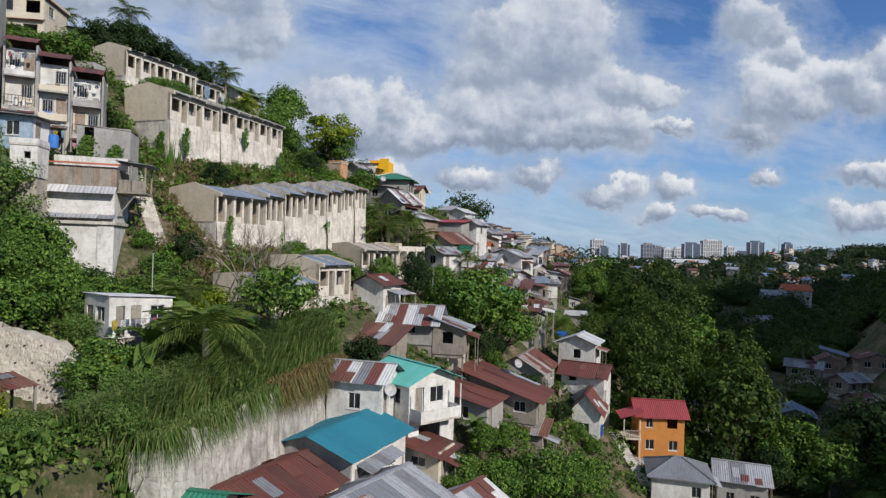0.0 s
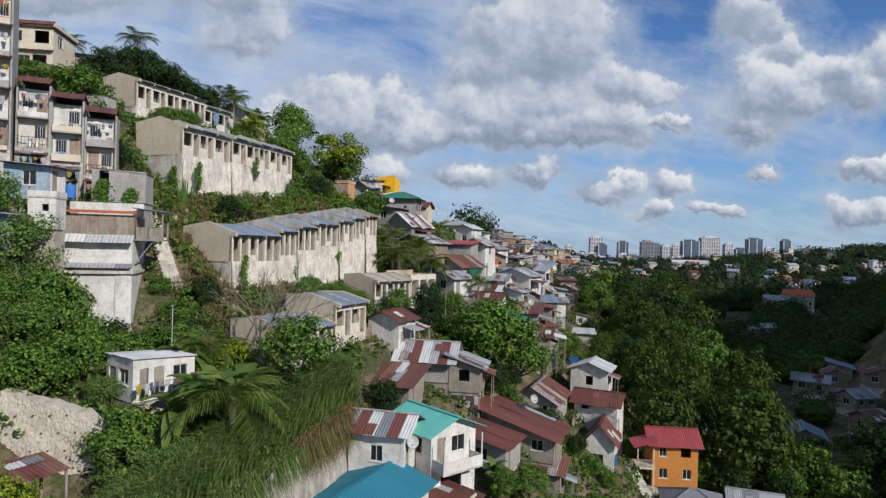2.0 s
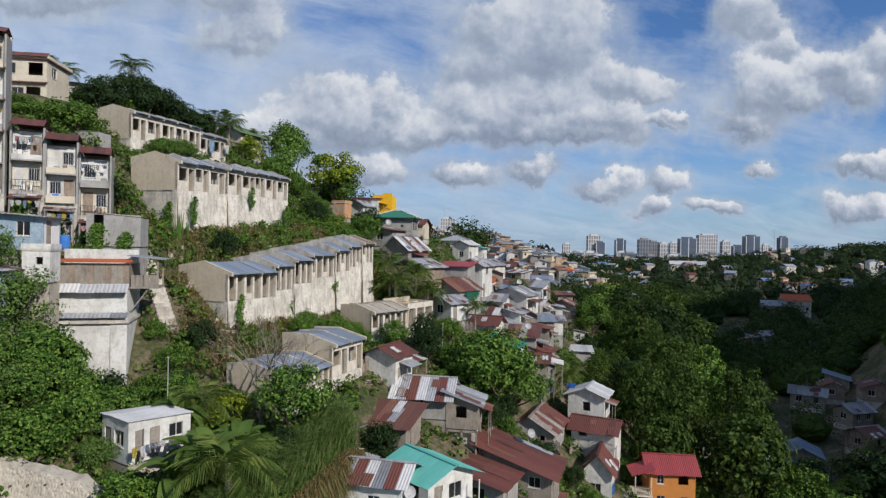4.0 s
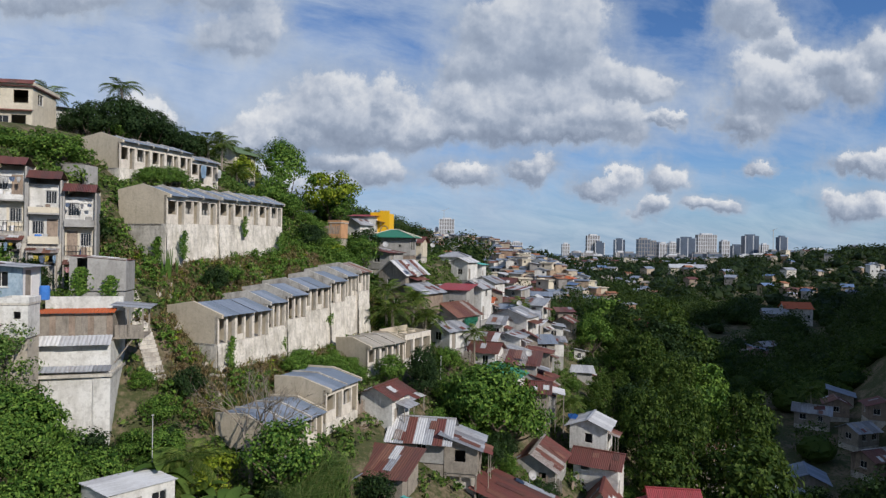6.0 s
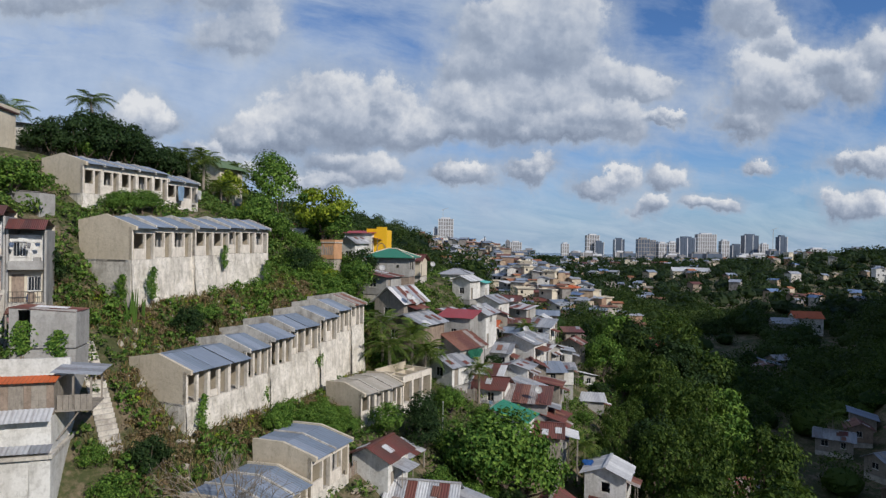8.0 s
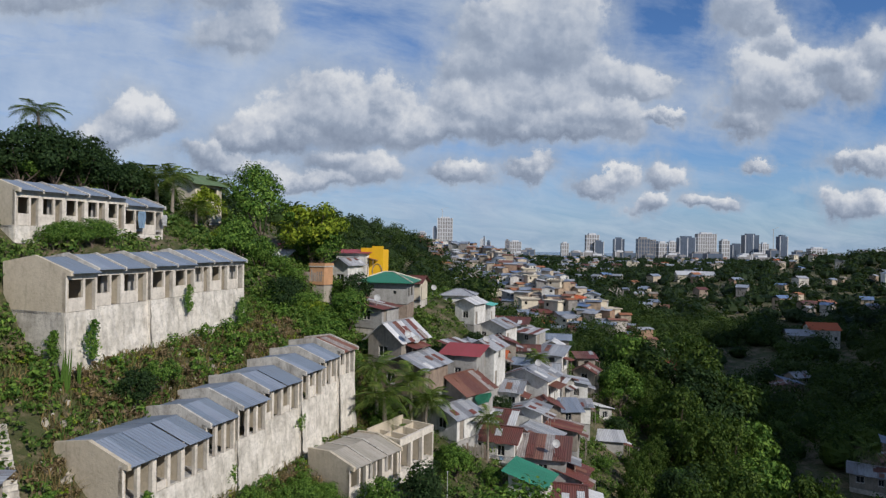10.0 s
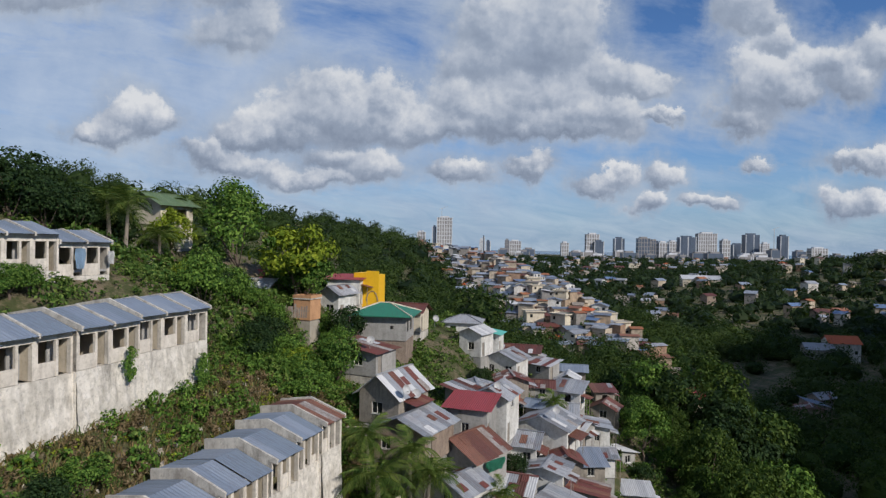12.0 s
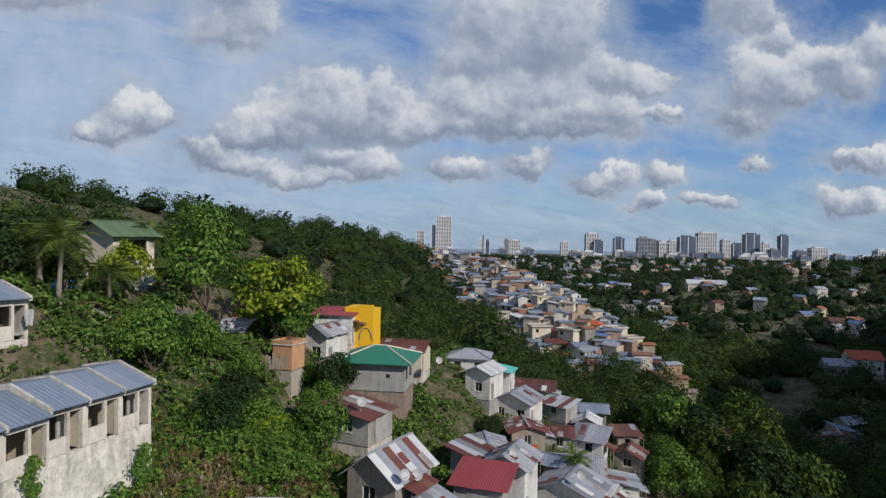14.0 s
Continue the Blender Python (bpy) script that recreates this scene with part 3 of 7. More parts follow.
def slope_of_sheets(parent, origin, along, down, mat, rng, wide=0.86, ragged=0.0):
    """Covers a roof slope with sheets. origin: its upper corner; along: the ridge's vector; down: the slope's vector."""
    along, down = Vector(along), Vector(down)
    n = max(1, round(along.length / wide))
    ex, ey = along.normalized(), down.normalized()
    ez = ex.cross(ey)
    if ez.z < 0:
        origin, ex, ez = Vector(origin) + along, -ex, -ez
    m = Matrix((ex, ey, ez)).transposed().to_4x4()
    for i in range(n):
        ob = new("roof_sheet", sheet(down.length, along.length / n * 1.03, mat if mat is not R_STRIPE else (R_PALE, R_RED, R_GREY)[i % 3]))
        ob.parent = parent
        r = rng.uniform(-ragged, ragged)
        ob.matrix_basis = Matrix.Translation(Vector(origin) + ex * along.length * i / n + ey * r + ez * (0.004 * (i % 2) + rng.uniform(0, ragged * 0.1))) @ m
    if n > 2 and ragged > 0.055 and mat in (R_RED, R_RUST, R_STRIPE, R_GREY):
        # odd sheets nailed over the leaks
        for i in range(max(2, n // 2)):
            long = down.length * rng.uniform(0.25, 0.5)
            ob = new("patch_sheet", sheet(long, 0.7, rng.choice((R_RUST, R_RUST, R_RED, R_PALE, R_GREY))))
            ob.parent = parent
            ob.matrix_basis = Matrix.Translation(Vector(origin) + ex * along.length * rng.uniform(0.02, 0.8) + ey * rng.uniform(0.0, down.length - long) + ez * (0.05 + 0.012 * i)) @ m @ Matrix.Rotation(rng.uniform(-0.06, 0.06), 4, "Z")


def window(parent, x, z, w, h, side, depth=0.06, mat=None, bars=1, pane=True, sill=True):
    """A window in a wall's opening: frame with bars, pane, sill. side: the wall's own matrix (x along, y inwards)."""
    if not sill and bars == 1:
        win = part("window", boxes((x, depth, z, x + w, depth + 0.05, z + h)), GLASS, parent)
        win.matrix_basis = side
        return win
    bm = bmesh.new()
    t = 0.05
    for s in ((x, depth, z, x + w, depth + 0.05, z + t), (x, depth, z + h - t, x + w, depth + 0.05, z + h), (x, depth, z + t, x + t, depth + 0.05, z + h - t), (x + w - t, depth, z + t, x + w, depth + 0.05, z + h - t)):
        box(bm, *s)
    for i in range(bars):
        cx = x + w * (i + 1) / (bars + 1)
        box(bm, cx - 0.02, depth + 0.005, z + t, cx + 0.02, depth + 0.04, z + h - t)
    win = part("window", bm, mat or WHITE, parent)
    win.matrix_basis = side
    if pane:
        part("pane", boxes((x + t, depth + 0.055, z + t, x + w - t, depth + 0.065, z + h - t)), GLASS, win, "dark glass pane")
    if sill:
        part("window_sill", boxes((x - 0.05, -0.05, z - 0.06, x + w + 0.05, 0.0, z - 0.003)), mat or WHITE, win)
    return win


def house(label, x, y, z, w, d, h, yaw, roof="gx", rise=0.9, wall=WHITE, top=R_GREY, holes=None, over=0.5, base=3.0, basemat=CONCRETE, stilts=False, seed=1, storeys=1, name="house", category="house", ragged=0.06, sides=None, simple=False, trim=None, group="houses on the slope"):
    """A small house. w along its x, d along its y, walls h high over the floor at z; below it a plinth or stilts.
    roof: gx, gy (gable, ridge along x or y), sx, sx-, sy, sy- (single slope falling towards +x, -x, +y, -y), hip, flat.
    holes: for each of the walls f, r, b, l the openings (x0, z0, x1, z1, kind): w window, d door, o open."""
    rng = random.Random(seed)
    root = thing(name, pose(x, y, z, 0, 0, yaw), label, category, group)
    T = 0.14
    mats = {"f": wall, "r": wall, "b": wall, "l": wall, **(sides or {})}
    frames = {"f": (pose(-w / 2, -d / 2, 0), w), "r": (pose(w / 2, -d / 2, 0, 0, 0, 90), d), "b": (pose(w / 2, d / 2, 0, 0, 0, 180), w), "l": (pose(-w / 2, d / 2, 0, 0, 0, 270), d)}
    if holes is None:
        holes = {}
        for k, (_, n) in frames.items():
            hs = []
            if simple and k in "bl":
                continue
            for s in range(storeys):
                z0 = s * h / storeys + 0.95
                c = max(1, int(n / 2.3))
                for i in range(c):
                    if k == "r" and s == 0 and i == 0:
                        continue
                    ww = rng.uniform(0.75, 1.15)
                    cx = n * (i + 0.5) / c + rng.uniform(-0.2, 0.2)
                    if rng.random() < 0.85 and cx - ww / 2 > 0.25 and cx + ww / 2 < n - 0.25:
                        hs.append((cx - ww / 2, z0, cx + ww / 2, min(z0 + 1.05, (s + 1) * h / storeys - 0.25), "w" if rng.random() < 0.75 else "o"))
                if k == "r" and s == 0:
                    hs.append((0.3, 0.03, 1.1, 2.0, "d"))
            holes[k] = hs
    if simple:
        bm = bmesh.new()
        cs = ((-w / 2, -d / 2), (w / 2, -d / 2), (w / 2, d / 2), (-w / 2, d / 2))
        lo, hi = [bm.verts.new((*c, -base)) for c in cs], [bm.verts.new((*c, h)) for c in cs]
        bm.faces.new(lo[::-1])
        if roof in ("gx", "gy"):
            t0, t1 = [bm.verts.new(c) for c in (((-w / 2, 0, h + rise), (w / 2, 0, h + rise)) if roof == "gx" else ((0, -d / 2, h + rise), (0, d / 2, h + rise)))]
            if roof == "gx":
                fs = ((lo[0], lo[1], hi[1], hi[0]), (lo[1], lo[2], hi[2], t1, hi[1]), (lo[2], lo[3], hi[3], hi[2]), (lo[3], lo[0], hi[0], t0, hi[3]), (hi[0], hi[1], t1, t0), (hi[2], hi[3], t0, t1))
            else:
                fs = ((lo[0], lo[1], hi[1], t0, hi[0]), (lo[1], lo[2], hi[2], hi[1]), (lo[2], lo[3], hi[3], t1, hi[2]), (lo[3], lo[0], hi[0], hi[3]), (hi[1], hi[2], t1, t0), (hi[3], hi[0], t0, t1))
        else:
            if roof == "sx":
                hi[0].co.z = hi[3].co.z = h + rise
            fs = [(lo[i], lo[(i + 1) % 4], hi[(i + 1) % 4], hi[i]) for i in range(4)] + [tuple(hi)]
        for f in fs:
            bm.faces.new(f)
        part("body", bm, wall, root)
        for k in "fr":
            m, n = frames[k]
            for o in holes[k]:
                window(root, o[0], o[1], o[2] - o[0], o[3] - o[1], m, depth=-0.04, sill=False)
        frames = {}
    for k, (m, n) in frames.items():
        slope = peak = 0.0
        if roof == "gx" and k in "rl" or roof == "gy" and k in "fb":
            peak = rise
        if roof.startswith("s"):
            ax, sg = roof[1], -1 if roof.endswith("-") else 1
            tilt = {"x": {"f": -1, "b": 1}, "y": {"r": -1, "l": 1}}[ax].get(k, 0) * sg
            slope = tilt * rise
        tall = h + rise if (roof == "sx" and k == "l" or roof == "sx-" and k == "r" or roof == "sy" and k == "f" or roof == "sy-" and k == "b") else h
        inset = T if k in "rl" else 0.0
        hs = [o for o in holes.get(k, ())]
        wm = wall_mesh(n, tall, T, [(o[0], o[1], o[2], o[3]) for o in hs], slope, peak)
        if inset:
            bmesh.ops.scale(wm, vec=(1 - 2 * (T + 0.002) / n, 1, 1), space=pose(-n / 2, 0, 0), verts=wm.verts)
        wo = part("wall", wm, mats[k], root)
        wo.matrix_basis = m
        for o in hs:
            if o[4] == "w":
                window(root, o[0], o[1], o[2] - o[0], o[3] - o[1], m, mat=trim or WHITE, bars=1, sill=not simple)
            elif o[4] == "d":
                dm = boxes((o[0], 0.05, o[1], o[2], 0.09, o[3]), (o[0] + 0.12, 0.035, o[1] + 0.2, o[2] - 0.12, 0.05, o[1] + 0.9), (o[0] + 0.12, 0.035, o[1] + 1.05, o[2] - 0.12, 0.05, o[3] - 0.15))
                part("door", dm, WOOD, root, "wooden door leaf").matrix_basis = m
    if not simple:
        part("floor_slab", boxes((-w / 2 + T + .01, -d / 2 + T + .01, -0.12, w / 2 - T - .01, d / 2 - T - .01, 0.02)), GREYWALL, root)
    if stilts:
        for px in (-w / 2 + 0.12, 0, w / 2 - 0.12):
            for py in (-d / 2 + 0.12, d / 2 - 0.12):
                part("post", boxes((px - 0.08, py - 0.08, -base, px + 0.08, py + 0.08, -0.13)), WOOD, root)
        for py in (-d / 2 + 0.04, d / 2 - 0.18):
            part("beam", boxes((-w / 2, py, -0.30, w / 2, py + 0.14, -0.125)), WOOD, root)
        part("skirt_wall", boxes((-w / 2 + 0.3, -d / 2 + 0.6, -base, w / 2 - 0.3, d / 2 - 0.2, -0.31)), basemat, root)
    elif not simple:
        part("plinth", boxes((-w / 2 + 0.02, -d / 2 + 0.02, -base, w / 2 - 0.02, d / 2 - 0.02, -0.125)), basemat, root)
    if not simple and holes and storeys == 1 and roof != "flat" and group == "houses on the slope" and h < 3.3 and over > 0.2 and seed != 3 and rng.random() < 0.5:
        # a makeshift awning along the lower side, on two poles
        aw = rng.choice((R_GREY, R_RUST, R_STRIPE, R_RUST))
        k0 = rng.uniform(0.05, 0.3) * d
        slope_of_sheets(root, (w / 2 - 0.02, -d / 2 + k0, h * 0.80), (0, d * 0.62, 0), (rng.uniform(0.9, 1.5), 0, -0.35), aw, rng, 0.8, 0.05)
        for k in (k0 + 0.1, k0 + d * 0.62 - 0.1):
            pole_bm = bmesh.new()
            tube(pole_bm, [(w / 2 + 0.85, -d / 2 + k, -base * 0.5), (w / 2 + 0.85, -d / 2 + k, h * 0.80 - 0.3)], (0.04, 0.04), 5)
            part("awning_pole", pole_bm, WOOD, root)
    X, Y, o = w / 2, d / 2, over
    e = 0.05
    if simple:
        wide = 9.0
    else:
        wide = 0.86
    if roof == "gx":
        k = (Y + o) / Y
        for s in (1, -1):
            slope_of_sheets(root, (-X - o, 0, h + rise + e), (w + 2 * o, 0, 0), (0, s * (Y + o), -rise * k), top, rng, wide, ragged)
        if not simple:
            part("ridge_cap", boxes((-X - o, -0.15, h + rise + e + 0.0, X + o, 0.15, h + rise + e + 0.06)), top, root)
    elif roof == "gy":
        k = (X + o) / X
        for s in (1, -1):
            slope_of_sheets(root, (0, -Y - o, h + rise + e), (0, d + 2 * o, 0), (s * (X + o), 0, -rise * k), top, rng, wide, ragged)
        if not simple:
            part("ridge_cap", boxes((-0.15, -Y - o, h + rise + e, 0.15, Y + o, h + rise + e + 0.06)), top, root)
    elif roof.startswith("s"):
        ax, sg = roof[1], -1 if roof.endswith("-") else 1
        n = w if ax == "x" else d
        k = rise / n
        if ax == "x":
            slope_of_sheets(root, (-sg * (X + o), -Y - o, h + rise + k * o + e), (0, d + 2 * o, 0), (sg * (w + 2 * o), 0, -rise - 2 * k * o), top, rng, wide, ragged)
        else:
            slope_of_sheets(root, (-X - o, -sg * (Y + o), h + rise + k * o + e), (w + 2 * o, 0, 0), (0, sg * (d + 2 * o), -rise - 2 * k * o), top, rng, wide, ragged)
    elif roof == "hip":
        bm = bmesh.new()
        rl = max(0.2, abs(w - d)) / 2
        a = [(-X - o, -Y - o), (X + o, -Y - o), (X + o, Y + o), (-X - o, Y + o)]
        lo = [bm.verts.new((p[0], p[1], h - 0.02)) for p in a]
        lo2 = [bm.verts.new((p[0], p[1], h - 0.14)) for p in a]
        r0, r1 = ((-rl, 0), (rl, 0)) if w >= d else ((0, -rl), (0, rl))
        t0, t1 = bm.verts.new((*r0, h + rise)), bm.verts.new((*r1, h + rise))
        if w >= d:
            fs = ((lo[0], lo[1], t1, t0), (lo[1], lo[2], t1), (lo[2], lo[3], t0, t1), (lo[3], lo[0], t0))
        else:
            fs = ((lo[0], lo[1], t0), (lo[1], lo[2], t1, t0), (lo[2], lo[3], t1), (lo[3], lo[0], t0, t1))
        for f in fs:
            bm.faces.new(f)
        for i in range(4):
            bm.faces.new((lo2[i], lo2[(i + 1) % 4], lo[(i + 1) % 4], lo[i]))
        bm.faces.new(lo2[::-1])
        part("roof", bm, top, root)
        caps = bmesh.new()
        for c, t in zip(a, ((r0, r1, r1, r0) if w >= d else (r0, r0, r1, r1))):
            tube(caps, [(*c, h), (*t, h + rise + 0.02)], (0.09, 0.09), 5)
        tube(caps, [(*r0, h + rise + 0.02), (*r1, h + rise + 0.021)], (0.09, 0.09), 5)
        part("hip_cap", caps, trim or top, root)
    else:
        part("roof_slab", boxes((-X - o, -Y - o, h, X + o, Y + o, h + 0.14)), top, root)
        for q in ((-X - o, -Y - o, X + o, -Y - o + 0.1), (-X - o, Y + o - 0.1, X + o, Y + o), (-X - o, -Y - o + 0.1, -X - o + 0.1, Y + o - 0.1), (X + o - 0.1, -Y - o + 0.1, X + o, Y + o - 0.1)):
            part("parapet", boxes((q[0], q[1], h + 0.14, q[2], q[3], h + 0.45)), wall, root)
    return root

# ---- houses ----
house("long house with a teal sheet roof and white walls", -5.7, 37.1, 25.9, 5.2, 6.4, 2.8, -24, "gy", 0.85, WHITE, R_TEAL, base=3, seed=2, sides={"f": GREYWALL})
house("white two-storey house with a rust-striped tin roof", -5.1, 41.6, 28.6, 3.8, 3.4, 2.9, -14, "gx", 0.8, WHITE, R_STRIPE, base=3.5, seed=3)
aqua = house("white two-storey house with an aqua roof and a balcony", -1.9, 43.8, 26.2, 4.6, 4.0, 5.0, -50, "gx", 0.8, WHITE, R_AQUA, base=2, seed=4, storeys=2, over=0.6, basemat=GREYWALL, holes={"f": [(2.2, 3.3, 3.6, 4.4, "w"), (0.5, 0.9, 1.5, 1.9, "o"), (2.6, 0.2, 3.4, 2.1, "d")], "r": [(0.4, 2.65, 1.2, 4.55, "d"), (1.8, 3.4, 3.0, 4.5, "w"), (0.8, 0.4, 2.8, 2.0, "o")], "l": [], "b": []})
part("balcony_slab", boxes((2.302, -1.9, 2.42, 3.5, 1.6, 2.55)), CONCRETE, aqua)
for s_ in ((3.42, -1.9, 3.5, 1.6), (2.303, -1.9, 3.419, -1.82), (2.303, 1.52, 3.419, 1.6)):
    part("balcony_parapet", boxes((s_[0], s_[1], 2.551, s_[2], s_[3], 3.25)), WHITE, aqua)
for py in (-1.85, 1.5):
    part("post", boxes((3.4, py, 3.251, 3.48, py + 0.08, 4.75)), WHITE, aqua)
house("plank house under a wide rusty red roof", 6.0, 54.8, 25.6, 6.4, 4.6, 2.1, -20, "sx", 1.9, WOOD, R_RED, over=0.7, base=3, basemat=WOOD, seed=5)
house("low house with a dark red sheet roof", 2.6, 50.6, 25.8, 4.4, 3.8, 2.2, -25, "sx", 0.9, GREYWALL, R_RED, base=3, seed=6)
house("small lean-to with a rusty roof", 7.6, 52.2, 23.0, 3.0, 2.2, 2.1, -20, "sy-", 0.5, WOOD, R_RUST, base=2, seed=7)
house("house with a red and silver striped tin roof", -2.5, 55.8, 31.7, 4.2, 3.6, 2.2, -10, "gx", 1.1, GREYWALL, R_STRIPE, over=0.8, base=3, basemat=WOOD, seed=8)
house("open shed with a grey tin roof", 1.0, 55.2, 31.0, 2.8, 3.6, 2.2, -10, "sx", 0.9, WOOD, R_GREY, base=3, seed=9, stilts=True)
house("stilted plank house with a rusty patched roof", -5.3, 50.3, 30.7, 4.2, 3.2, 1.9, -20, "sy-", 0.9, WOOD, R_RUST, base=3, seed=10, stilts=True)
house("small white house with a red roof on posts", -6.0, 57.2, 33.8, 3.2, 3.2, 3.1, -25, "gy", 0.7, WHITE, R_RED, base=4, seed=11)
house("house with a rusty and yellow patched roof", 9.4, 67.0, 25.4, 5.0, 6.2, 2.4, -22, "gy", 1.4, GREYWALL, R_RUST, base=3, seed=12)
house("small white house with a tin roof on stilts", 16.7, 73.4, 27.0, 4.2, 3.8, 2.8, -25, "gy", 0.8, WHITE, R_PALE, base=4, seed=13, stilts=True)
house("white tarpaulin-clad house with a red roof", 16.6, 69.5, 23.2, 4.8, 3.2, 3.6, -28, "gx", 1.0, WHITE, R_RED, base=3, seed=14, storeys=2)
house("white chapel-like house with a red roof", 16.0, 65.6, 20.6, 2.8, 4.4, 3.4, -20, "gy", 1.6, WHITE, R_RED, base=3, seed=15)
house("orange two-storey house with a bright red roof", 24.4, 68.4, 18.2, 4.8, 3.8, 4.7, -6, "gx", 1.2, ORANGE, R_BRIGHT, base=4, seed=16, storeys=2)
porch = thing("porch", pose(20.9, 66.9, 18.2, 0, 0, -6), "open two-level porch with a red lean-to roof beside an orange house", "porch")
part("floor_slab", boxes((-0.9, -1.2, -2.5, 1.0, 1.6, 0.0)), CONCRETE, porch)
part("upper_slab", boxes((-0.9, -1.2, 2.2, 1.0, 1.6, 2.35)), CREAM, porch)
for px in (-0.82, 0.85):
    part("column", boxes((px - 0.07, -1.15, 0.003, px + 0.07, -1.0, 2.197)), CREAM, porch)
    part("column", boxes((px - 0.06, -1.13, 2.353, px + 0.06, -1.01, 4.3)), CREAM, porch)
for i in range(8):
    part("baluster", boxes((-0.8 + i * 0.22, -1.12, 2.353, -0.75 + i * 0.22, -1.07, 3.1)), WOOD, porch)
part("handrail", boxes((-0.9, -1.15, 3.1, 0.95, -1.04, 3.18)), WOOD, porch)
slope_of_sheets(porch, (1.2, -1.6, 5.3), (0, 3.4, 0), (-2.5, 0, -0.8), R_BRIGHT, random.Random(3), 0.86, 0.02)
house("white house with a grey hip roof", 23.8, 60.6, 16.4, 5.2, 4.6, 2.7, -15, "hip", 1.3, WHITE, R_GREY, base=4, seed=17)
house("grey house with a tin roof", 32.6, 66.0, 13.6, 4.8, 4.2, 3.4, -20, "gx", 1.2, GREYWALL, R_GREY, base=4, seed=18)
house("stilted house with a red roof and a tin awning", 9.8, 75.2, 30.3, 4.2, 3.8, 3.0, -12, "gx", 0.8, WOOD, R_RED, base=4, seed=19, stilts=True)

def lean_to(label, x, y, z, w, d, yaw, drop, top, rng_seed, height=2.2):
    """A sheet roof on four posts, falling towards +x."""
    rng_ = random.Random(rng_seed)
    root = thing("lean_to", pose(x, y, z, 0, 0, yaw), label, "shed", "sheds and lean-tos")
    slope_of_sheets(root, (-w / 2, -d / 2, height + drop), (0, d, 0), (w, 0, -drop), top, rng_, 0.86, 0.08)
    for px, hh in ((-w / 2 + 0.15, height + drop * 0.92), (w / 2 - 0.15, height + drop * 0.05)):
        for py in (-d / 2 + 0.15, d / 2 - 0.15):
            part("post", boxes((px - 0.05, py - 0.05, -2.0, px + 0.05, py + 0.05, hh - 0.02)), WOOD, root)
    return root


house("plank house with a broad blue-grey roof and a blue tarpaulin", -4.2, 81.6, 41.3, 5.0, 5.2, 2.8, -28, "gy", 1.0, BROWNWALL, R_GREY, base=3.5, basemat=GREYWALL, seed=30, stilts=True)
house("grey block house with a flat red sheet roof", 1.2, 88.4, 40.6, 4.0, 4.0, 3.4, -18, "sy-", 0.5, GREYWALL, R_BRIGHT, base=3.5, basemat=GREYWALL, seed=31)
house("grey house with a rust-patched tin roof and a green awning", 0.6, 84.2, 37.7, 5.4, 4.8, 3.4, -40, "gy", 1.4, GREYWALL, R_RUST, base=3.5, basemat=GREYWALL, seed=32)
house("white house with a tin roof rusting at the eave", -0.2, 79.4, 37.4, 3.8, 3.6, 2.3, -40, "gy", 0.8, WHITE, R_GREY, base=3.5, basemat=GREYWALL, seed=33)
house("white two-storey house with a grey roof", 4.1, 92.9, 39.4, 3.6, 4.2, 4.7, -25, "gy", 0.9, WHITE, R_GREY, base=3.5, basemat=GREYWALL, seed=34, storeys=2)
house("white house with a grey roof and one red sheet", 6.6, 93.8, 36.2, 4.6, 4.0, 2.7, -20, "gx", 0.9, WHITE, R_GREY, base=3.5, basemat=GREYWALL, seed=35)
house("white house with a wide grey roof on the slope", 10.8, 98.8, 36.2, 6.0, 5.0, 3.2, -30, "gy", 1.1, WHITE, R_GREY, base=3.5, basemat=GREYWALL, seed=36)
house("white house with a bright orange roof", 6.0, 104.0, 38.4, 3.6, 3.6, 2.6, -15, "gx", 0.6, WHITE, R_ORANGE, base=3.5, basemat=GREYWALL, seed=37)
house("white house with a grey sheet roof near the woods", 13.6, 107.6, 35.5, 4.6, 4.6, 2.7, -12, "gx", 1.0, WHITE, R_GREY, base=3.5, basemat=GREYWALL, seed=38)
house("broad white house with a pale grey roof", 7.8, 116.4, 40.6, 5.0, 4.4, 2.9, -30, "gy", 1.0, WHITE, R_GREY, base=3.5, basemat=GREYWALL, seed=39)
house("white house with a low tin roof and black windows", 3.4, 115.6, 43.9, 3.4, 4.0, 3.3, -30, "gy", 0.7, WHITE, R_PALE, base=3.5, basemat=GREYWALL, seed=40)
house("small house with a grey hip roof", 1.8, 121.0, 45.4, 5.0, 4.0, 2.6, -10, "hip", 0.9, WHITE, R_GREY, base=5, seed=41)
house("small house with a bright blue-green roof", 6.0, 118.6, 43.6, 2.6, 3.0, 3.0, -20, "sx", 0.4, WHITE, R_AQUA, base=3.5, basemat=GREYWALL, seed=42)
house("long low house with a rusty red roof", 10.6, 125.4, 40.4, 7.0, 4.0, 2.6, -15, "gx", 0.8, CREAM, R_RED, base=5, seed=43)
house("low house with a red and tin roof", 11.4, 113.4, 38.0, 5.0, 3.6, 2.3, -10, "gx", 0.6, GREYWALL, R_RED, base=3.5, basemat=GREYWALL, seed=44)
house("low house with a patched red roof and white walls", 4.4, 81.0, 34.4, 4.6, 3.6, 2.5, -22, "gx", 0.9, WHITE, R_RED, base=3.5, basemat=GREYWALL, seed=45)
house("house with a mauve-grey rusty roof", 4.6, 84.6, 35.2, 4.4, 3.4, 2.5, -22, "gx", 0.9, GREYWALL, R_STRIPE, base=3.5, basemat=GREYWALL, seed=46)
house("house with a red rusted sheet roof", 9.2, 80.0, 32.8, 4.4, 3.6, 2.7, -15, "sy-", 0.9, GREYWALL, R_RUST, base=3.5, basemat=GREYWALL, seed=47)
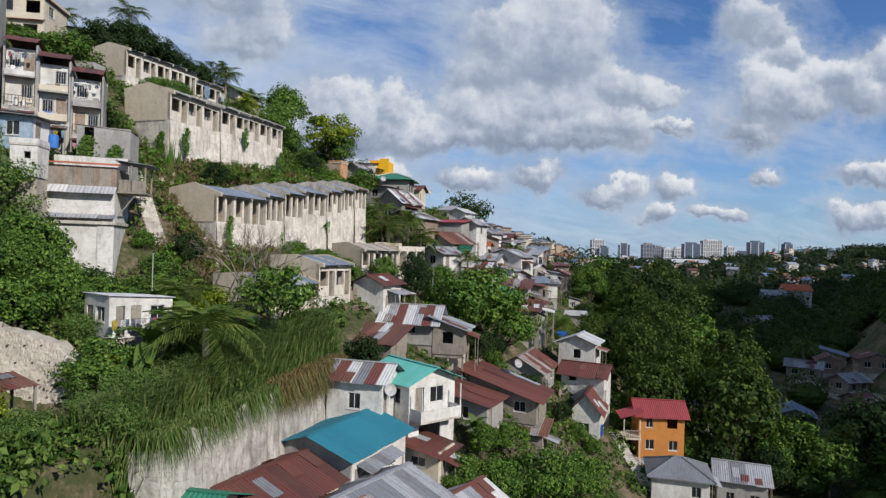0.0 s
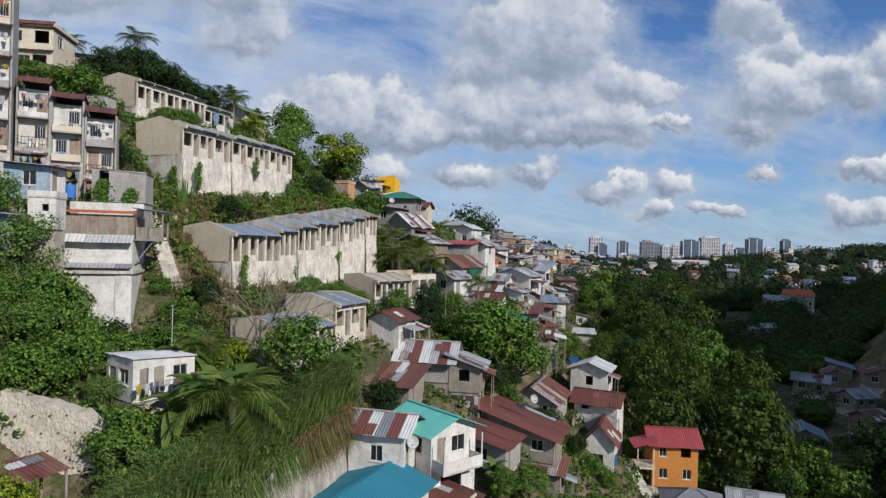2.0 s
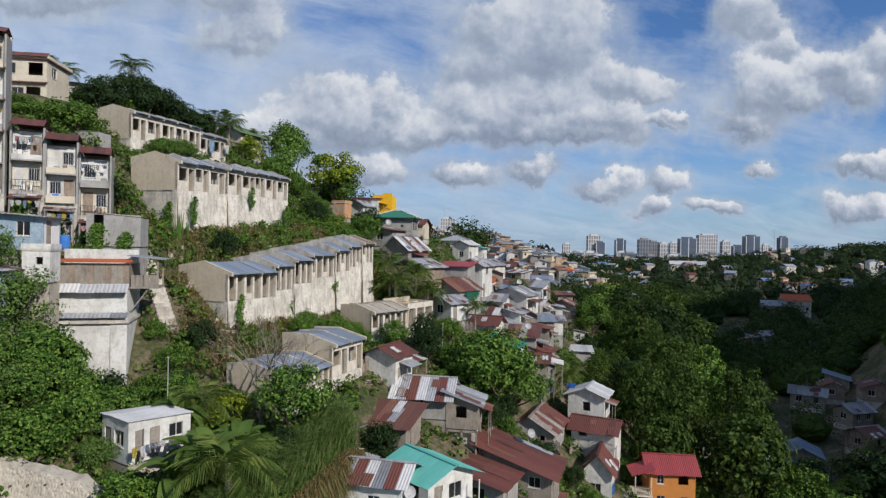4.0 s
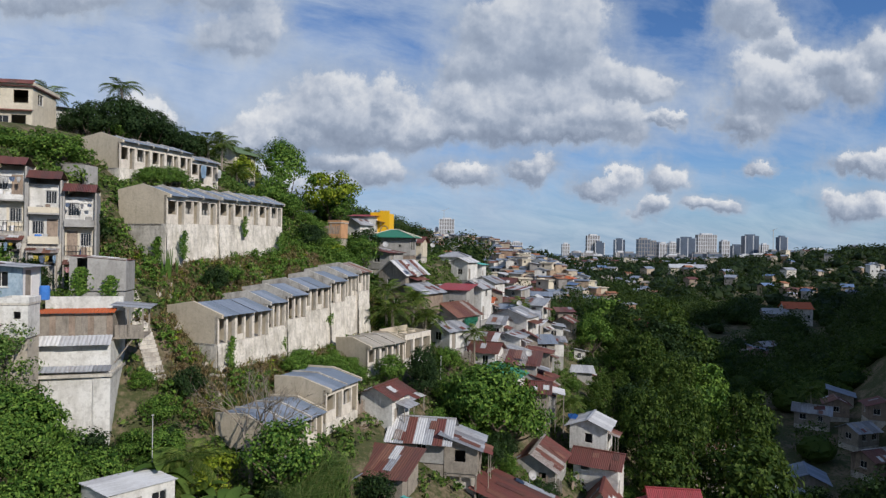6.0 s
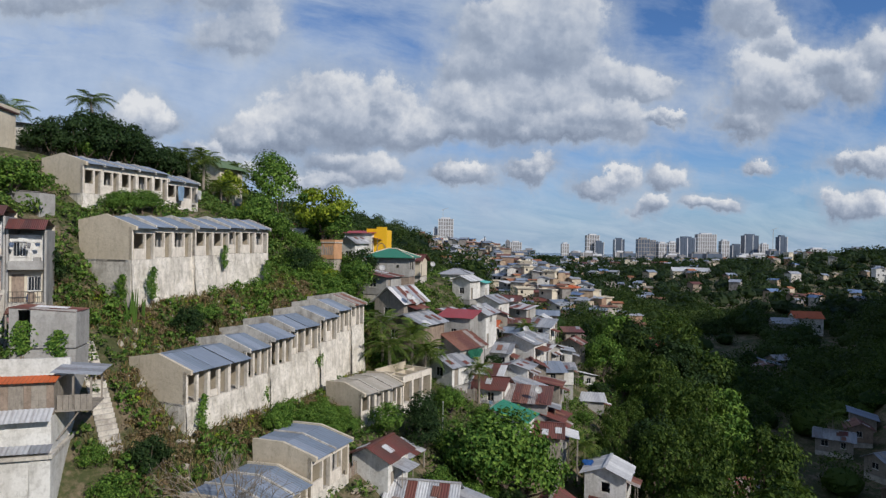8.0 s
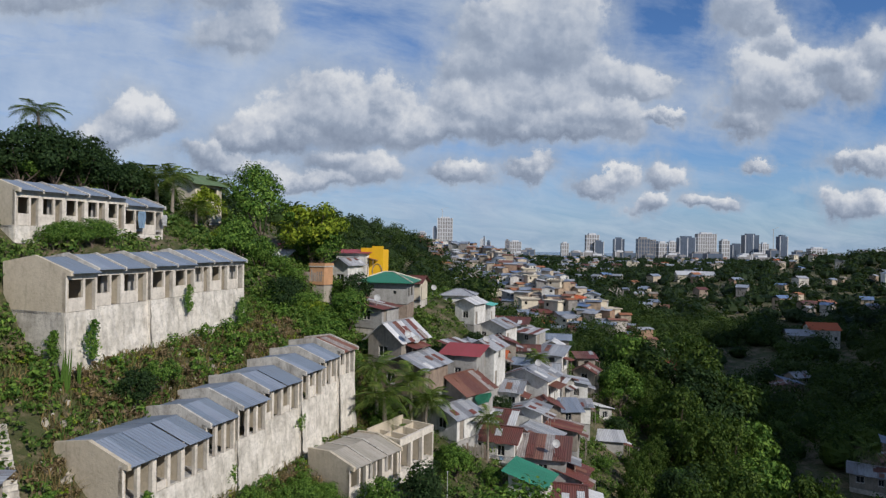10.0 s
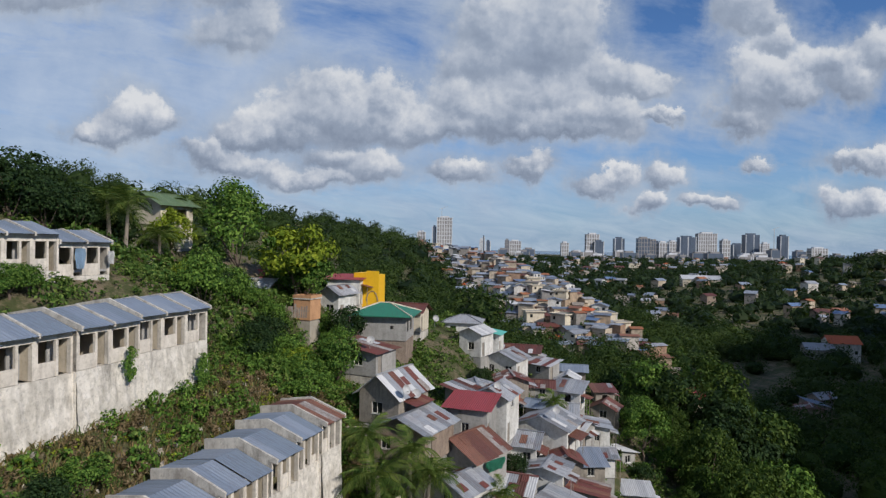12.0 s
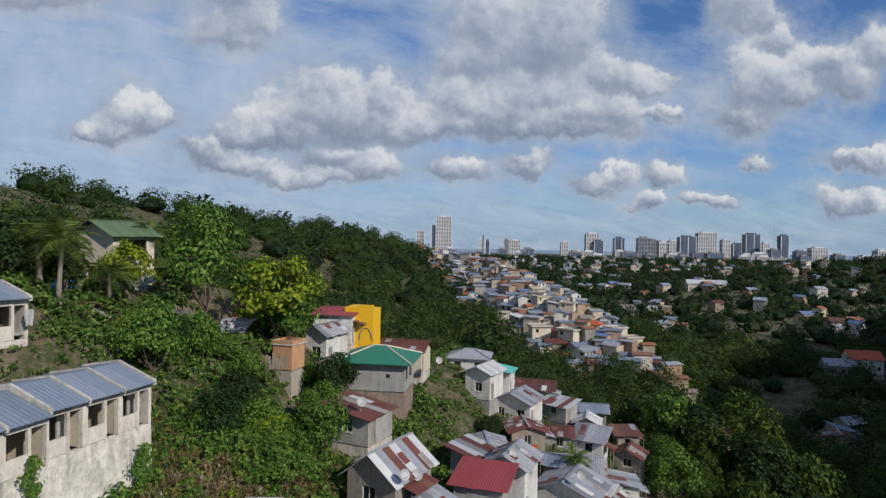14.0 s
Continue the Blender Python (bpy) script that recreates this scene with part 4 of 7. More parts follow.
house("small house with a sloping rusty roof", 11.8, 79.4, 31.0, 2.8, 3.4, 2.7, -25, "sx", 0.7, GREYWALL, R_RED, base=3.5, basemat=GREYWALL, seed=48)
house("small house with a dark green sheet roof", 6.8, 73.8, 32.6, 3.2, 3.4, 2.6, -25, "sx", 0.8, WHITE, R_GREEN, base=3.5, basemat=GREYWALL, seed=49)
house("narrow shed with a white tin roof", 22.4, 112.6, 29.6, 2.6, 5.6, 2.2, 30, "sx", 0.6, GREYWALL, R_PALE, base=4, seed=50)
house("low shed with a white sheet roof", 21.2, 102.6, 28.0, 5.4, 3.0, 2.0, -8, "sy-", 0.4, GREYWALL, R_PALE, base=4, seed=51)
house("plank house with a weathered rusty tin roof and washing", -6.2, 84.4, 43.6, 4.2, 5.0, 2.8, -30, "gy", 1.6, WOOD, R_STRIPE, base=4, seed=52)
house("low shed with rust and tin roof sheets", -9.4, 90.4, 46.6, 4.4, 4.0, 2.3, -25, "sx", 0.7, GREYWALL, R_RUST, base=3, seed=53)
house("grey block house with a green hip roof", -8.6, 101.4, 48.4, 6.2, 5.0, 2.9, -8, "hip", 1.2, GREYWALL, R_GREEN, base=5, basemat=BROWNWALL, over=0.8, seed=54, trim=CREAM, holes={"f": [(4.3, 1.3, 4.7, 1.7, "o")], "r": [(0.5, 0.9, 2.0, 2.2, "o"), (2.6, 0.9, 4.2, 2.2, "o")], "l": [], "b": []})
house("white house with a red roof edge beside a yellow wall", -14.2, 109.0, 51.6, 4.4, 4.0, 3.2, -8, "sy-", 0.4, WHITE, R_BRIGHT, base=5, seed=55)
house("weathered white plank house", -14.6, 104.6, 50.0, 2.6, 4.0, 3.4, -25, "gy", 0.8, WHITE, R_GREY, base=4, seed=56)
house("house with a dark red roof behind trees", -6.4, 111.0, 48.0, 5.0, 4.0, 2.6, -15, "gx", 0.9, CREAM, R_RED, base=5, seed=57)
house("tower-like house with an olive gable roof", -33.0, 96.4, 58.6, 4.4, 4.6, 4.9, -22, "gy", 1.1, CREAM, R_OLIVE, base=4, seed=58, storeys=2, over=0.7, basemat=GREYWALL, holes={"f": [(1.2, 0.4, 2.2, 1.9, "o")], "r": [(0.8, 2.9, 3.8, 4.3, "o")], "l": [], "b": []})
house("lean-to with a blue tarpaulin beside a tall house", -37.6, 97.2, 58.0, 3.6, 3.0, 3.0, -15, "sy-", 0.4, TARP, R_GREY, base=3, seed=59)
house("brown house with a dark tin roof and washing", -23.8, 99.6, 51.6, 5.4, 4.0, 2.8, -12, "gx", 0.8, BROWNWALL, R_GREY, base=4, seed=60)
house("house with a red roof and white wall", -25.4, 103.4, 52.2, 4.4, 3.8, 3.0, -12, "gx", 0.8, WHITE, R_BRIGHT, base=4, seed=61)
house("small plain peach-orange box of a house", -17.0, 97.4, 50.9, 2.1, 2.2, 2.3, -20, "flat", 0.1, PEACH, CONCRETE, base=3, basemat=STONE, over=0.1, seed=62, holes={})
house("open shed with a dark red roof under palms", -31.4, 86.4, 55.0, 4.4, 3.6, 2.2, -20, "gx", 0.8, WOOD, R_RED, base=3, seed=63)
house("red-roofed house on the far side of the valley", 42.5, 138.0, 29.8, 5.6, 5.0, 3.4, -35, "gy", 1.6, CREAM, R_BRIGHT, basemat=GREYWALL, base=10, seed=64, storeys=2)
house("white shed with a flat tin roof and laundry", -18.2, 35.85, 34.6, 2.8, 3.7, 2.1, -35, "sy", 0.25, WHITE, R_PALE, base=3, basemat=STONE, seed=65, over=0.12, holes={"f": [(0.3, 0.05, 1.0, 1.75, "d"), (1.3, 0.9, 2.3, 1.75, "w")], "r": [(0.25, 0.05, 0.8, 1.8, "d"), (1.15, 0.05, 1.8, 1.8, "d"), (2.35, 0.95, 3.3, 1.75, "w")], "l": [], "b": []})
house("near house with a dark red sheet roof", -8.6, 30.6, 25.4, 5.0, 5.6, 2.6, -28, "gy", 0.9, CREAM, R_RED, base=4, seed=66)
house("near house with a green sheet roof", -12.2, 26.6, 26.4, 6.0, 4.0, 2.2, -10, "gx", 0.8, WHITE, R_GREEN, base=4, seed=67)
house("near house with a pale blue-grey sheet roof", -3.2, 31.8, 24.4, 6.0, 5.4, 2.5, -33, "gy", 1.1, CREAM, R_GREY, base=5, seed=68)
house("small house with grey and rust striped sheets", 1.7, 36.4, 22.6, 3.2, 3.6, 2.6, -35, "gy", 0.8, GREYWALL, R_STRIPE, base=4, seed=69)
house("small shed with a red roof beside white walls", -0.6, 40.6, 25.2, 2.8, 2.6, 1.8, -25, "sx", 0.5, CREAM, R_RED, base=3, seed=70)

lean_to("tin lean-to with corrugated sheets", -8.6, 37.4, 25.4, 2.2, 4.0, -24, 0.4, R_RUST, 1)
lean_to("low patched tin lean-to roof", -8.2, 34.4, 25.2, 2.4, 2.4, -60, 0.4, R_GREY, 2, 1.8)
lean_to("tin awning of a stilted house", 12.6, 74.6, 30.6, 2.4, 3.0, -12, 0.5, R_PALE, 3, 2.4)
lean_to("small grey tin lean-to against a hill house", -8.0, 49.0, 30.6, 2.2, 2.2, -20, -0.4, R_GREY, 4, 2.0)
lean_to("slanting tin sheet roof under the path", -4.4, 60.4, 33.6, 2.6, 3.4, -30, 0.7, R_STRIPE, 5, 2.0)
lean_to("low rusty tin roof below a broken stone wall", -18.6, 25.2, 31.6, 2.2, 3.2, -30, 0.3, R_RUST, 7, 2.2)
lean_to("tin roof over a washing place", -6.6, 44.6, 29.6, 1.6, 2.4, -14, 0.3, R_GREY, 6, 1.6)

# houses on the valley floor, dark materials standing in for its shade
VALLEY = random.Random(5)
for i, (vx, vy) in enumerate(((38, 92), (44, 100), (41, 84), (70, 118), (77, 122), (82, 128), (72, 108), (66, 96), (90, 176), (95, 181), (86, 171), (52, 90), (47, 84), (79, 112))):
    house("dim " + ("tin-roofed", "rusty-roofed", "blue-grey-roofed")[i % 3] + " house in shade-dark boards on the valley floor", vx, vy, gz(vx, vy) + 0.8, VALLEY.uniform(4, 6), VALLEY.uniform(3.5, 5), 2.5, VALLEY.uniform(-40, 20), VALLEY.choice(("gx", "gy", "sx")), 1.0, (WOOD, BROWNWALL, WOOD)[i % 3], (R_GREY, R_RUST, R_BLUE)[i % 3], base=3, seed=90 + i, group="houses on the valley floor")
house("long hall with a pale sheet roof", 189, 470, 32.0, 26, 14, 4.5, -12, "gx", 2.5, CREAM, R_PALE, base=5, seed=120, simple=True, group="distant houses")
house("white house with an orange tile-coloured roof", 131, 228, 25.0, 9, 7, 4.4, -10, "gx", 2.0, WHITE, R_ORANGE, base=6, seed=121, simple=True, group="distant houses")
house("grey house with a dark roof", 122, 226, 24.2, 8, 6, 3.4, -10, "gx", 1.6, GREYWALL, R_GREY, base=6, seed=122, simple=True, group="distant houses")

# the crowded settlement along the far spur, and single houses in the woods beyond
MODELS = []
for i, (wm_, rm_, rf_, st_, tx) in enumerate(((WHITE, R_GREY, "gx", 1, "white house with a grey tin roof"), (CREAM, R_RUST, "gx", 1, "cream house with a rusty roof"), (GREYWALL, R_PALE, "sx", 2, "grey two-storey house with a pale tin roof"), (WHITE, R_BLUE, "gy", 2, "white two-storey house with a blue-grey roof"), (BROWNWALL, R_RED, "gx", 1, "brown house with a red roof"), (CREAM, R_CEMENT, "flat", 2, "cream flat-roofed two-storey house"), (GREYWALL, R_BLUE, "gx", 1, "grey house with a bluish roof"), (WHITE, R_ORANGE, "hip", 1, "white house with an orange hip roof"), (CREAM, R_GREY, "gy", 2, "cream two-storey house with a grey roof"))):
    MODELS.append(house(tx + " in a crowded settlement", 30 + i, 320, 46, 5.4, 4.8, 2.6 * st_, -30, rf_, 0.9, wm_, rm_, base=4, seed=130 + i, storeys=st_, simple=True, group="houses of the far settlement"))
far_rs = random.Random(8)
LINE = [Vector(p) for p in SPUR]
taken = []
count = 0
while count < 118:
    k = far_rs.randrange(len(LINE) - 1)
    if far_rs.random() > (0.55, 1.0, 1.0, 0.9, 0.5)[k]:
        continue
    p = LINE[k].lerp(LINE[k + 1], far_rs.random())
    wide_ = (1.0, 1.0, 1.0, 0.7, 0.45)[k]
    x, y = p.x + far_rs.uniform(-22, 18) * wide_, p.y + far_rs.uniform(-12, 12)
    if y < 188 + 0.9 * max(0, 40 - x):
        continue
    if any((x - a) ** 2 + (y - b) ** 2 < 4.2 ** 2 for a, b in taken):
        continue
    taken.append((x, y))
    m = pose(x, y, gz(x, y) + 0.6, 0, 0, far_rs.uniform(-60, 30))
    if count < len(MODELS):
        MODELS[count].matrix_world = m
        o = MODELS[count]
    else:
        o = copy_thing(far_rs.choice(MODELS), m)
    k = far_rs.uniform(0.6, 1.05)
    o.scale = (k, k, k * far_rs.uniform(0.8, 1.0))
    count += 1
count = 0
while count < 46:
    y = far_rs.uniform(300, 1300)
    x = far_rs.uniform(0.08, 0.74) * y
    if (x < 110 and y < 420) or (y > 700 and far_rs.random() < 0.3):
        continue
    s = 1.1 if y < 600 else 1.6
    o = copy_thing(far_rs.choice(MODELS), pose(x, y, gz(x, y) + 3.0, 0, 0, far_rs.uniform(-60, 30)) @ Matrix.Scale(1, 4))
    o.scale = (s, s, s)
    tagged(o, "pale house among distant trees", "house", "distant houses")
    count += 1

# the countless further roofs of the far settlement, joined
wall_v, roof_v = [], []
for _ in range(1500):
    if len(wall_v) >= 240:
        break
    k = far_rs.choice((0, 1, 1, 2, 2, 3, 3, 4))
    p = LINE[k].lerp(LINE[k + 1], far_rs.random())
    wide_ = (1.2, 1.0, 1.0, 0.7, 0.45)[k]
    x, y = p.x + far_rs.uniform(-24, 20) * wide_, p.y + far_rs.uniform(-14, 14)
    if y < 186 + 0.9 * max(0, 40 - x):
        continue
    if any((x - a) ** 2 + (y - b) ** 2 < 3.4 ** 2 for a, b in taken):
        continue
    taken.append((x, y))
    m = pose(x, y, gz(x, y) + 0.2, 0, 0, far_rs.uniform(-50, 30))
    a, b, hh, rr_ = far_rs.uniform(1.5, 2.6), far_rs.uniform(1.5, 2.4), far_rs.choice((2.4, 2.6, 4.8)), far_rs.uniform(0.3, 0.8)
    wall_v.append([m @ Vector(c) for c in ((-a, -b, -3), (a, -b, -3), (a, b, -3), (-a, b, -3), (-a, -b, hh), (a, -b, hh), (a, b, hh), (-a, b, hh))])
    e = 0.4
    roof_v.append([m @ Vector(c) for c in ((-a - e, -b - e, hh + 0.02), (a + e, -b - e, hh + 0.02), (a + e, 0, hh + rr_), (-a - e, 0, hh + rr_), (a + e, b + e, hh + 0.02), (-a - e, b + e, hh + 0.02))])
for _ in range(170):
    y = 300 + 1500 * far_rs.random() ** 1.6
    x = far_rs.uniform(0.10, 0.78) * y
    if to_line(np.array(x), np.array(y), SPUR)[0] < 30:
        continue
    m = pose(x, y, gz(x, y) + 1.2 + 0.0035 * y, 0, 0, far_rs.uniform(-60, 40))
    k = far_rs.uniform(1.1, 1.9) * (1 + y / 2600)
    a, b, hh, rr_ = k * far_rs.uniform(1.2, 2.2), k * far_rs.uniform(1.2, 1.8), k * far_rs.choice((1.2, 1.4, 1.8)), k * 0.75
    wall_v.append([m @ Vector(c) for c in ((-a, -b, -9), (a, -b, -9), (a, b, -9), (-a, b, -9), (-a, -b, hh), (a, -b, hh), (a, b, hh), (-a, b, hh))])
    e = 0.4
    roof_v.append([m @ Vector(c) for c in ((-a - e, -b - e, hh + 0.02), (a + e, -b - e, hh + 0.02), (a + e, 0, hh + rr_), (-a - e, 0, hh + rr_), (a + e, b + e, hh + 0.02), (-a - e, b + e, hh + 0.02))])
six = np.array(((0, 1, 5, 4), (1, 2, 6, 5), (2, 3, 7, 6), (3, 0, 4, 7), (4, 5, 6, 7)))
two = np.array(((0, 1, 2, 3), (3, 2, 4, 5)))
n_far = len(wall_v)
tagged(new("far_house_walls", array_mesh("far_house_walls", np.array(wall_v).reshape(-1, 3), np.concatenate([six + 8 * i for i in range(n_far)]), FARWALL)), "crowded small pale house walls on a far slope", "houses", kind="stuff")
tagged(new("far_house_roofs", array_mesh("far_house_roofs", np.array(roof_v).reshape(-1, 3), np.concatenate([two + 6 * i for i in range(n_far)]), FARROOF)), "crowded blue-grey and rusty tin roofs on a far slope", "roofs", kind="stuff")

# close-packed small shacks between the houses on the slope
packed = random.Random(21)
spots_ = [(o.matrix_world.translation.x, o.matrix_world.translation.y, 2.5) for o in scene.objects if o.parent is None and o.get("category") == "house"]
count = 0
for _ in range(900):
    if count >= 33:
        break
    u, y = packed.uniform(-32, -18), packed.uniform(78, 122)
    x = (u + 0.34 * y) / 0.94
    if any((x - a) ** 2 + (y - b) ** 2 < (1.9 + r) ** 2 for a, b, r in spots_):
        continue
    spots_.append((x, y, 1.6))
    i = packed.randrange(6)
    house(("small white shack with a grey tin roof", "plank shack with a blue-grey tin roof", "whitewashed shack with a dull tin roof", "cream shack with a pale tin roof", "grey shack with a striped tin roof", "plank shack with a weathered rusty roof")[i], x, y, gz(x, y) + packed.uniform(0.3, 1.0), packed.uniform(2.8, 4.0), packed.uniform(2.6, 3.8), packed.uniform(2.1, 2.7), packed.uniform(-45, 5), packed.choice(("gx", "gy", "sx", "sy-")), packed.uniform(0.4, 0.9), (WHITE, WOOD, WHITE, CREAM, GREYWALL, WOOD)[i], (R_GREY, R_BLUE, R_GREY, R_PALE, R_STRIPE, R_RUST)[i], base=2.2, basemat=packed.choice((GREYWALL, WOOD)), seed=200 + count)
    count += 1

# ---- the terraced row buildings ----
def row_building(label, x, y, z, yaw, depth, sections, base, rise=0.9, back=0.4, wall=PLASTER, endwall=BLOCKWORK, seed=1, ridge=0.5, basemat=None, proud=0.25):
    """A terrace along its own y, its open front at x = 0 facing +x, floor at z.
    sections: (length, step up, bays, front style, roof material or None, wall height). Styles: w window and door, c close columns,
    o open frame, s solid with small windows."""
    rng = random.Random(seed)
    basemat = basemat or ROUGH
    root = thing("row_building", pose(x, y, z, 0, 0, yaw), label, "row building", "terraced row buildings")
    y0, up, T = 0.0, 0.0, 0.15
    total = sum(s[0] for s in sections)
    part("floor_slab", boxes((-depth, 0, -0.2, -0.05 - proud, total, -0.02)), GREYWALL, root)
    for i, (length, step, bays, style, roof, h) in enumerate(sections):
        up += step
        y1 = y0 + length
        fx = -proud if i % 2 else 0.0
        bw = length / bays
        # retaining wall with a rough batter and a buttress at each joint
        bm = bmesh.new()
        n = max(2, int(length / 0.3))
        ring = []
        for k in range(n + 1):
            yy = y0 + length * k / n
            for q in range(10):
                zz = up - 0.02 - (base - 0.02) * q / 9
                j = rng.uniform(-0.055, 0.055) if q else 0.0
                ring.append(bm.verts.new((fx + 0.02 + j + (up - zz) * 0.05, yy, zz)))
        for k in range(n):
            for r in range(9):
                a = k * 10 + r
                bm.faces.new((ring[a], ring[a + 1], ring[a + 11], ring[a + 10]))
        box(bm, -0.6, y0 + 0.003, up - base, fx - 0.06, y1 - 0.003, up - 0.03)
        part("retaining_wall", bm, basemat, root, "rough pale retaining wall below the front")
        # front
        lint = 2.1 if h < 3 else h - 0.45
        for k in range(bays + 1):
            cy = y0 + bw * k
            c0, c1 = max(y0, cy - 0.14), min(y1, cy + 0.14)
            part("column", box(bmesh.new(), fx - 0.28, c0, up, fx + 0.03, c1, up + h - 0.02), wall, root)
        part("lintel_beam", boxes((fx - 0.22, y0 + .14, up + lint, fx, y1 - .14, up + h - 0.03)), wall, root)
        for k in range(bays):
            a, b = y0 + bw * k + 0.14, y0 + bw * (k + 1) - 0.14
            if style == "w":
                m = a + (b - a) * 0.56
                part("sill_panel", boxes((fx - 0.16, a, up, fx - 0.02, m, up + 0.88)), wall, root)
                part("column", box(bmesh.new(), fx - 0.2, m, up, fx + 0.0, m + 0.16, up + lint), wall, root)
                part("window_jamb", boxes((fx - 0.17, a, up + 0.88, fx - 0.05, a + 0.13, up + lint)), wall, root)
                if rng.random() < 0.55:
                    part("door_infill", boxes((fx - 1.0, m + 0.16, up, fx - 0.9, b, up + lint)), GREYWALL, root)
            elif style == "c":
                c = max(2, round((b - a) / 0.85))
                for q in range(1, c):
                    cy = a + (b - a) * q / c
                    part("column", box(bmesh.new(), fx - 0.22, cy - 0.11, up, fx + 0.02, cy + 0.11, up + lint), wall, root)
                if rng.random() < 0.6:
                    q = rng.randrange(c)
                    part("sill_panel", boxes((fx - 0.16, a + (b - a) * q / c + .11, up, fx - 0.05, a + (b - a) * (q + 1) / c - .11, up + rng.choice((0.5, 0.9)))), wall, root)
            elif style == "s":
                wm = wall_mesh(b - a, lint, 0.12, [((b - a) * 0.3, 0.95, (b - a) * 0.7, 1.85)])
                o = part("wall", wm, wall, root)
                o.matrix_basis = pose(fx - 0.02, a, up, 0, 0, 90)
            part("partition", boxes((-depth + T, b + 0.02, up - 0.02, fx - 0.32, b + 0.14, up + h - 0.1)), endwall, root)
            part("inner_wall", boxes((-depth * 0.62, a, up, -depth * 0.62 + 0.1, b, up + h - 0.1)), endwall, root)
        # back wall, party walls with a parapet over the roof
        part("back_wall", boxes((-depth, y0 + .004, up - 0.5, -depth + T, y1 - .004, up + h - 0.05 + back)), endwall, root)
        rx = -depth * ridge
        ends = [(y0, T if i else 0.22)] + ([(y1 - 0.2, 0.2)] if i == len(sections) - 1 else [])
        joints = [(y0 + bw * k - 0.07, 0.14) for k in range(1, bays)] if roof and style != "c" else []
        for cy, th in ends + joints:
            whole = (cy, th) in ends
            bm = bmesh.new()
            over = 0.16 if whole else 0.13
            top = [(fx + 0.42, h - 0.10 + over), (rx, h + rise + over), (-depth - 0.15, h + back + over)]
            low = [(fx + 0.42, h - 0.24), (fx - 0.0, h - 0.2), (fx - 0.0, -0.02 if whole else h - 0.2), (-depth, -0.02 if whole else h - 0.2), (-depth - 0.15, h + back - 0.1)]
            if not roof:
                top = [(fx, h), (rx, h + 0.02), (-depth, h)]
                low = [(fx - 0.001, h - 0.2), (fx, -0.02), (-depth, -0.02)] if whole else [(fx - 0.001, h - 0.2), (-depth, h - 0.2)]
            ringp = top + low[::-1]
            f0 = bm.faces.new([bm.verts.new((p[0], cy, up + p[1])) for p in ringp])
            ext = bmesh.ops.extrude_face_region(bm, geom=[f0])
            for v in ext["geom"]:
                if isinstance(v, bmesh.types.BMVert):
                    v.co.y += th
            bmesh.ops.recalc_face_normals(bm, faces=bm.faces)
            part("party_wall" if whole else "roof_parapet", bm, endwall if whole and i == 0 else CONCRETE, root)
        if i == 0:
            part("end_base", boxes((-depth, 0.0, -base, -0.62, 0.22, -0.03)), CONCRETE, root)
        if roof:
            for k in range(bays):
                a = y0 + bw * k + (0.10 if k or i else 0.2)
                ln = bw - 0.17
                slope_of_sheets(root, (rx, a, up + h + rise), (0, ln, 0), (fx + 0.5 - rx, 0, -rise - 0.10), roof, rng, 0.95, 0.02)
                slope_of_sheets(root, (rx, a, up + h + rise), (0, ln, 0), (-depth - 0.12 - rx, 0, -rise + back), roof, rng, 0.95, 0.02)
        y0 = y1
    return root


row_building("pale unfinished concrete row building with blue-grey roof sheets", -26.0, 57.6, 51.6, -18.6, 5.4, [(2.4, 0, 1, "w", R_BLUE, 2.6), (4.8, 0.15, 2, "w", R_BLUE, 2.6), (4.8, 0.1, 2, "w", R_BLUE, 2.6), (7.0, 0.15, 3, "w", R_BLUE, 2.6)], 5.2, seed=21, proud=0.3)
row_building("pale unfinished row building near the hill crest", -33.4, 63.6, 57.3, -22.5, 5.2, [(9.6, 0, 5, "w", R_BLUE, 2.7), (4.4, -0.45, 2, "w", R_BLUE, 2.6)], 4.6, seed=22, rise=0.8)
row_building("long stepped row building with closely set columns and blue-grey roofs", -18.9, 51.0, 41.9, -22.6, 5.2, [(6.4, 0, 3, "c", R_BLUE, 2.3), (2.7, 0.5, 1, "c", R_BLUE, 2.3), (3.0, 0.5, 1, "c", R_BLUE, 2.3), (4.3, 0.45, 2, "c", R_BLUE, 2.3), (2.9, 0.5, 1, "c", R_BLUE, 2.3), (2.7, 0.45, 1, "c", R_BLUE, 2.3), (2.6, 0.45, 1, "c", R_RUST, 2.2)], 6.4, seed=23, rise=0.85)
row_building("lower pale row building with a blue-grey roof", -12.7, 44.2, 34.8, -23.5, 4.8, [(6.2, 0, 3, "w", R_BLUE, 2.35)], 3.8, seed=24, rise=0.7, back=0.5)
row_building("two-storey pale row building with a blue-grey roof", -10.1, 50.3, 35.9, -23.0, 4.8, [(4.9, 0, 2, "w", R_BLUE, 2.7)], 5.0, seed=25, rise=0.6, back=0.5)
row_building("short row building with a cement sheet roof", -8.3, 62.9, 37.4, -35.0, 4.2, [(5.8, 0, 3, "w", R_CEMENT, 2.5)], 4.4, seed=26, rise=0.6)
row_building("roofless concrete column frame of an unfinished building", -4.9, 67.8, 37.6, -31.5, 3.4, [(5.2, 0.1, 3, "o", None, 2.7)], 4.4, seed=27)

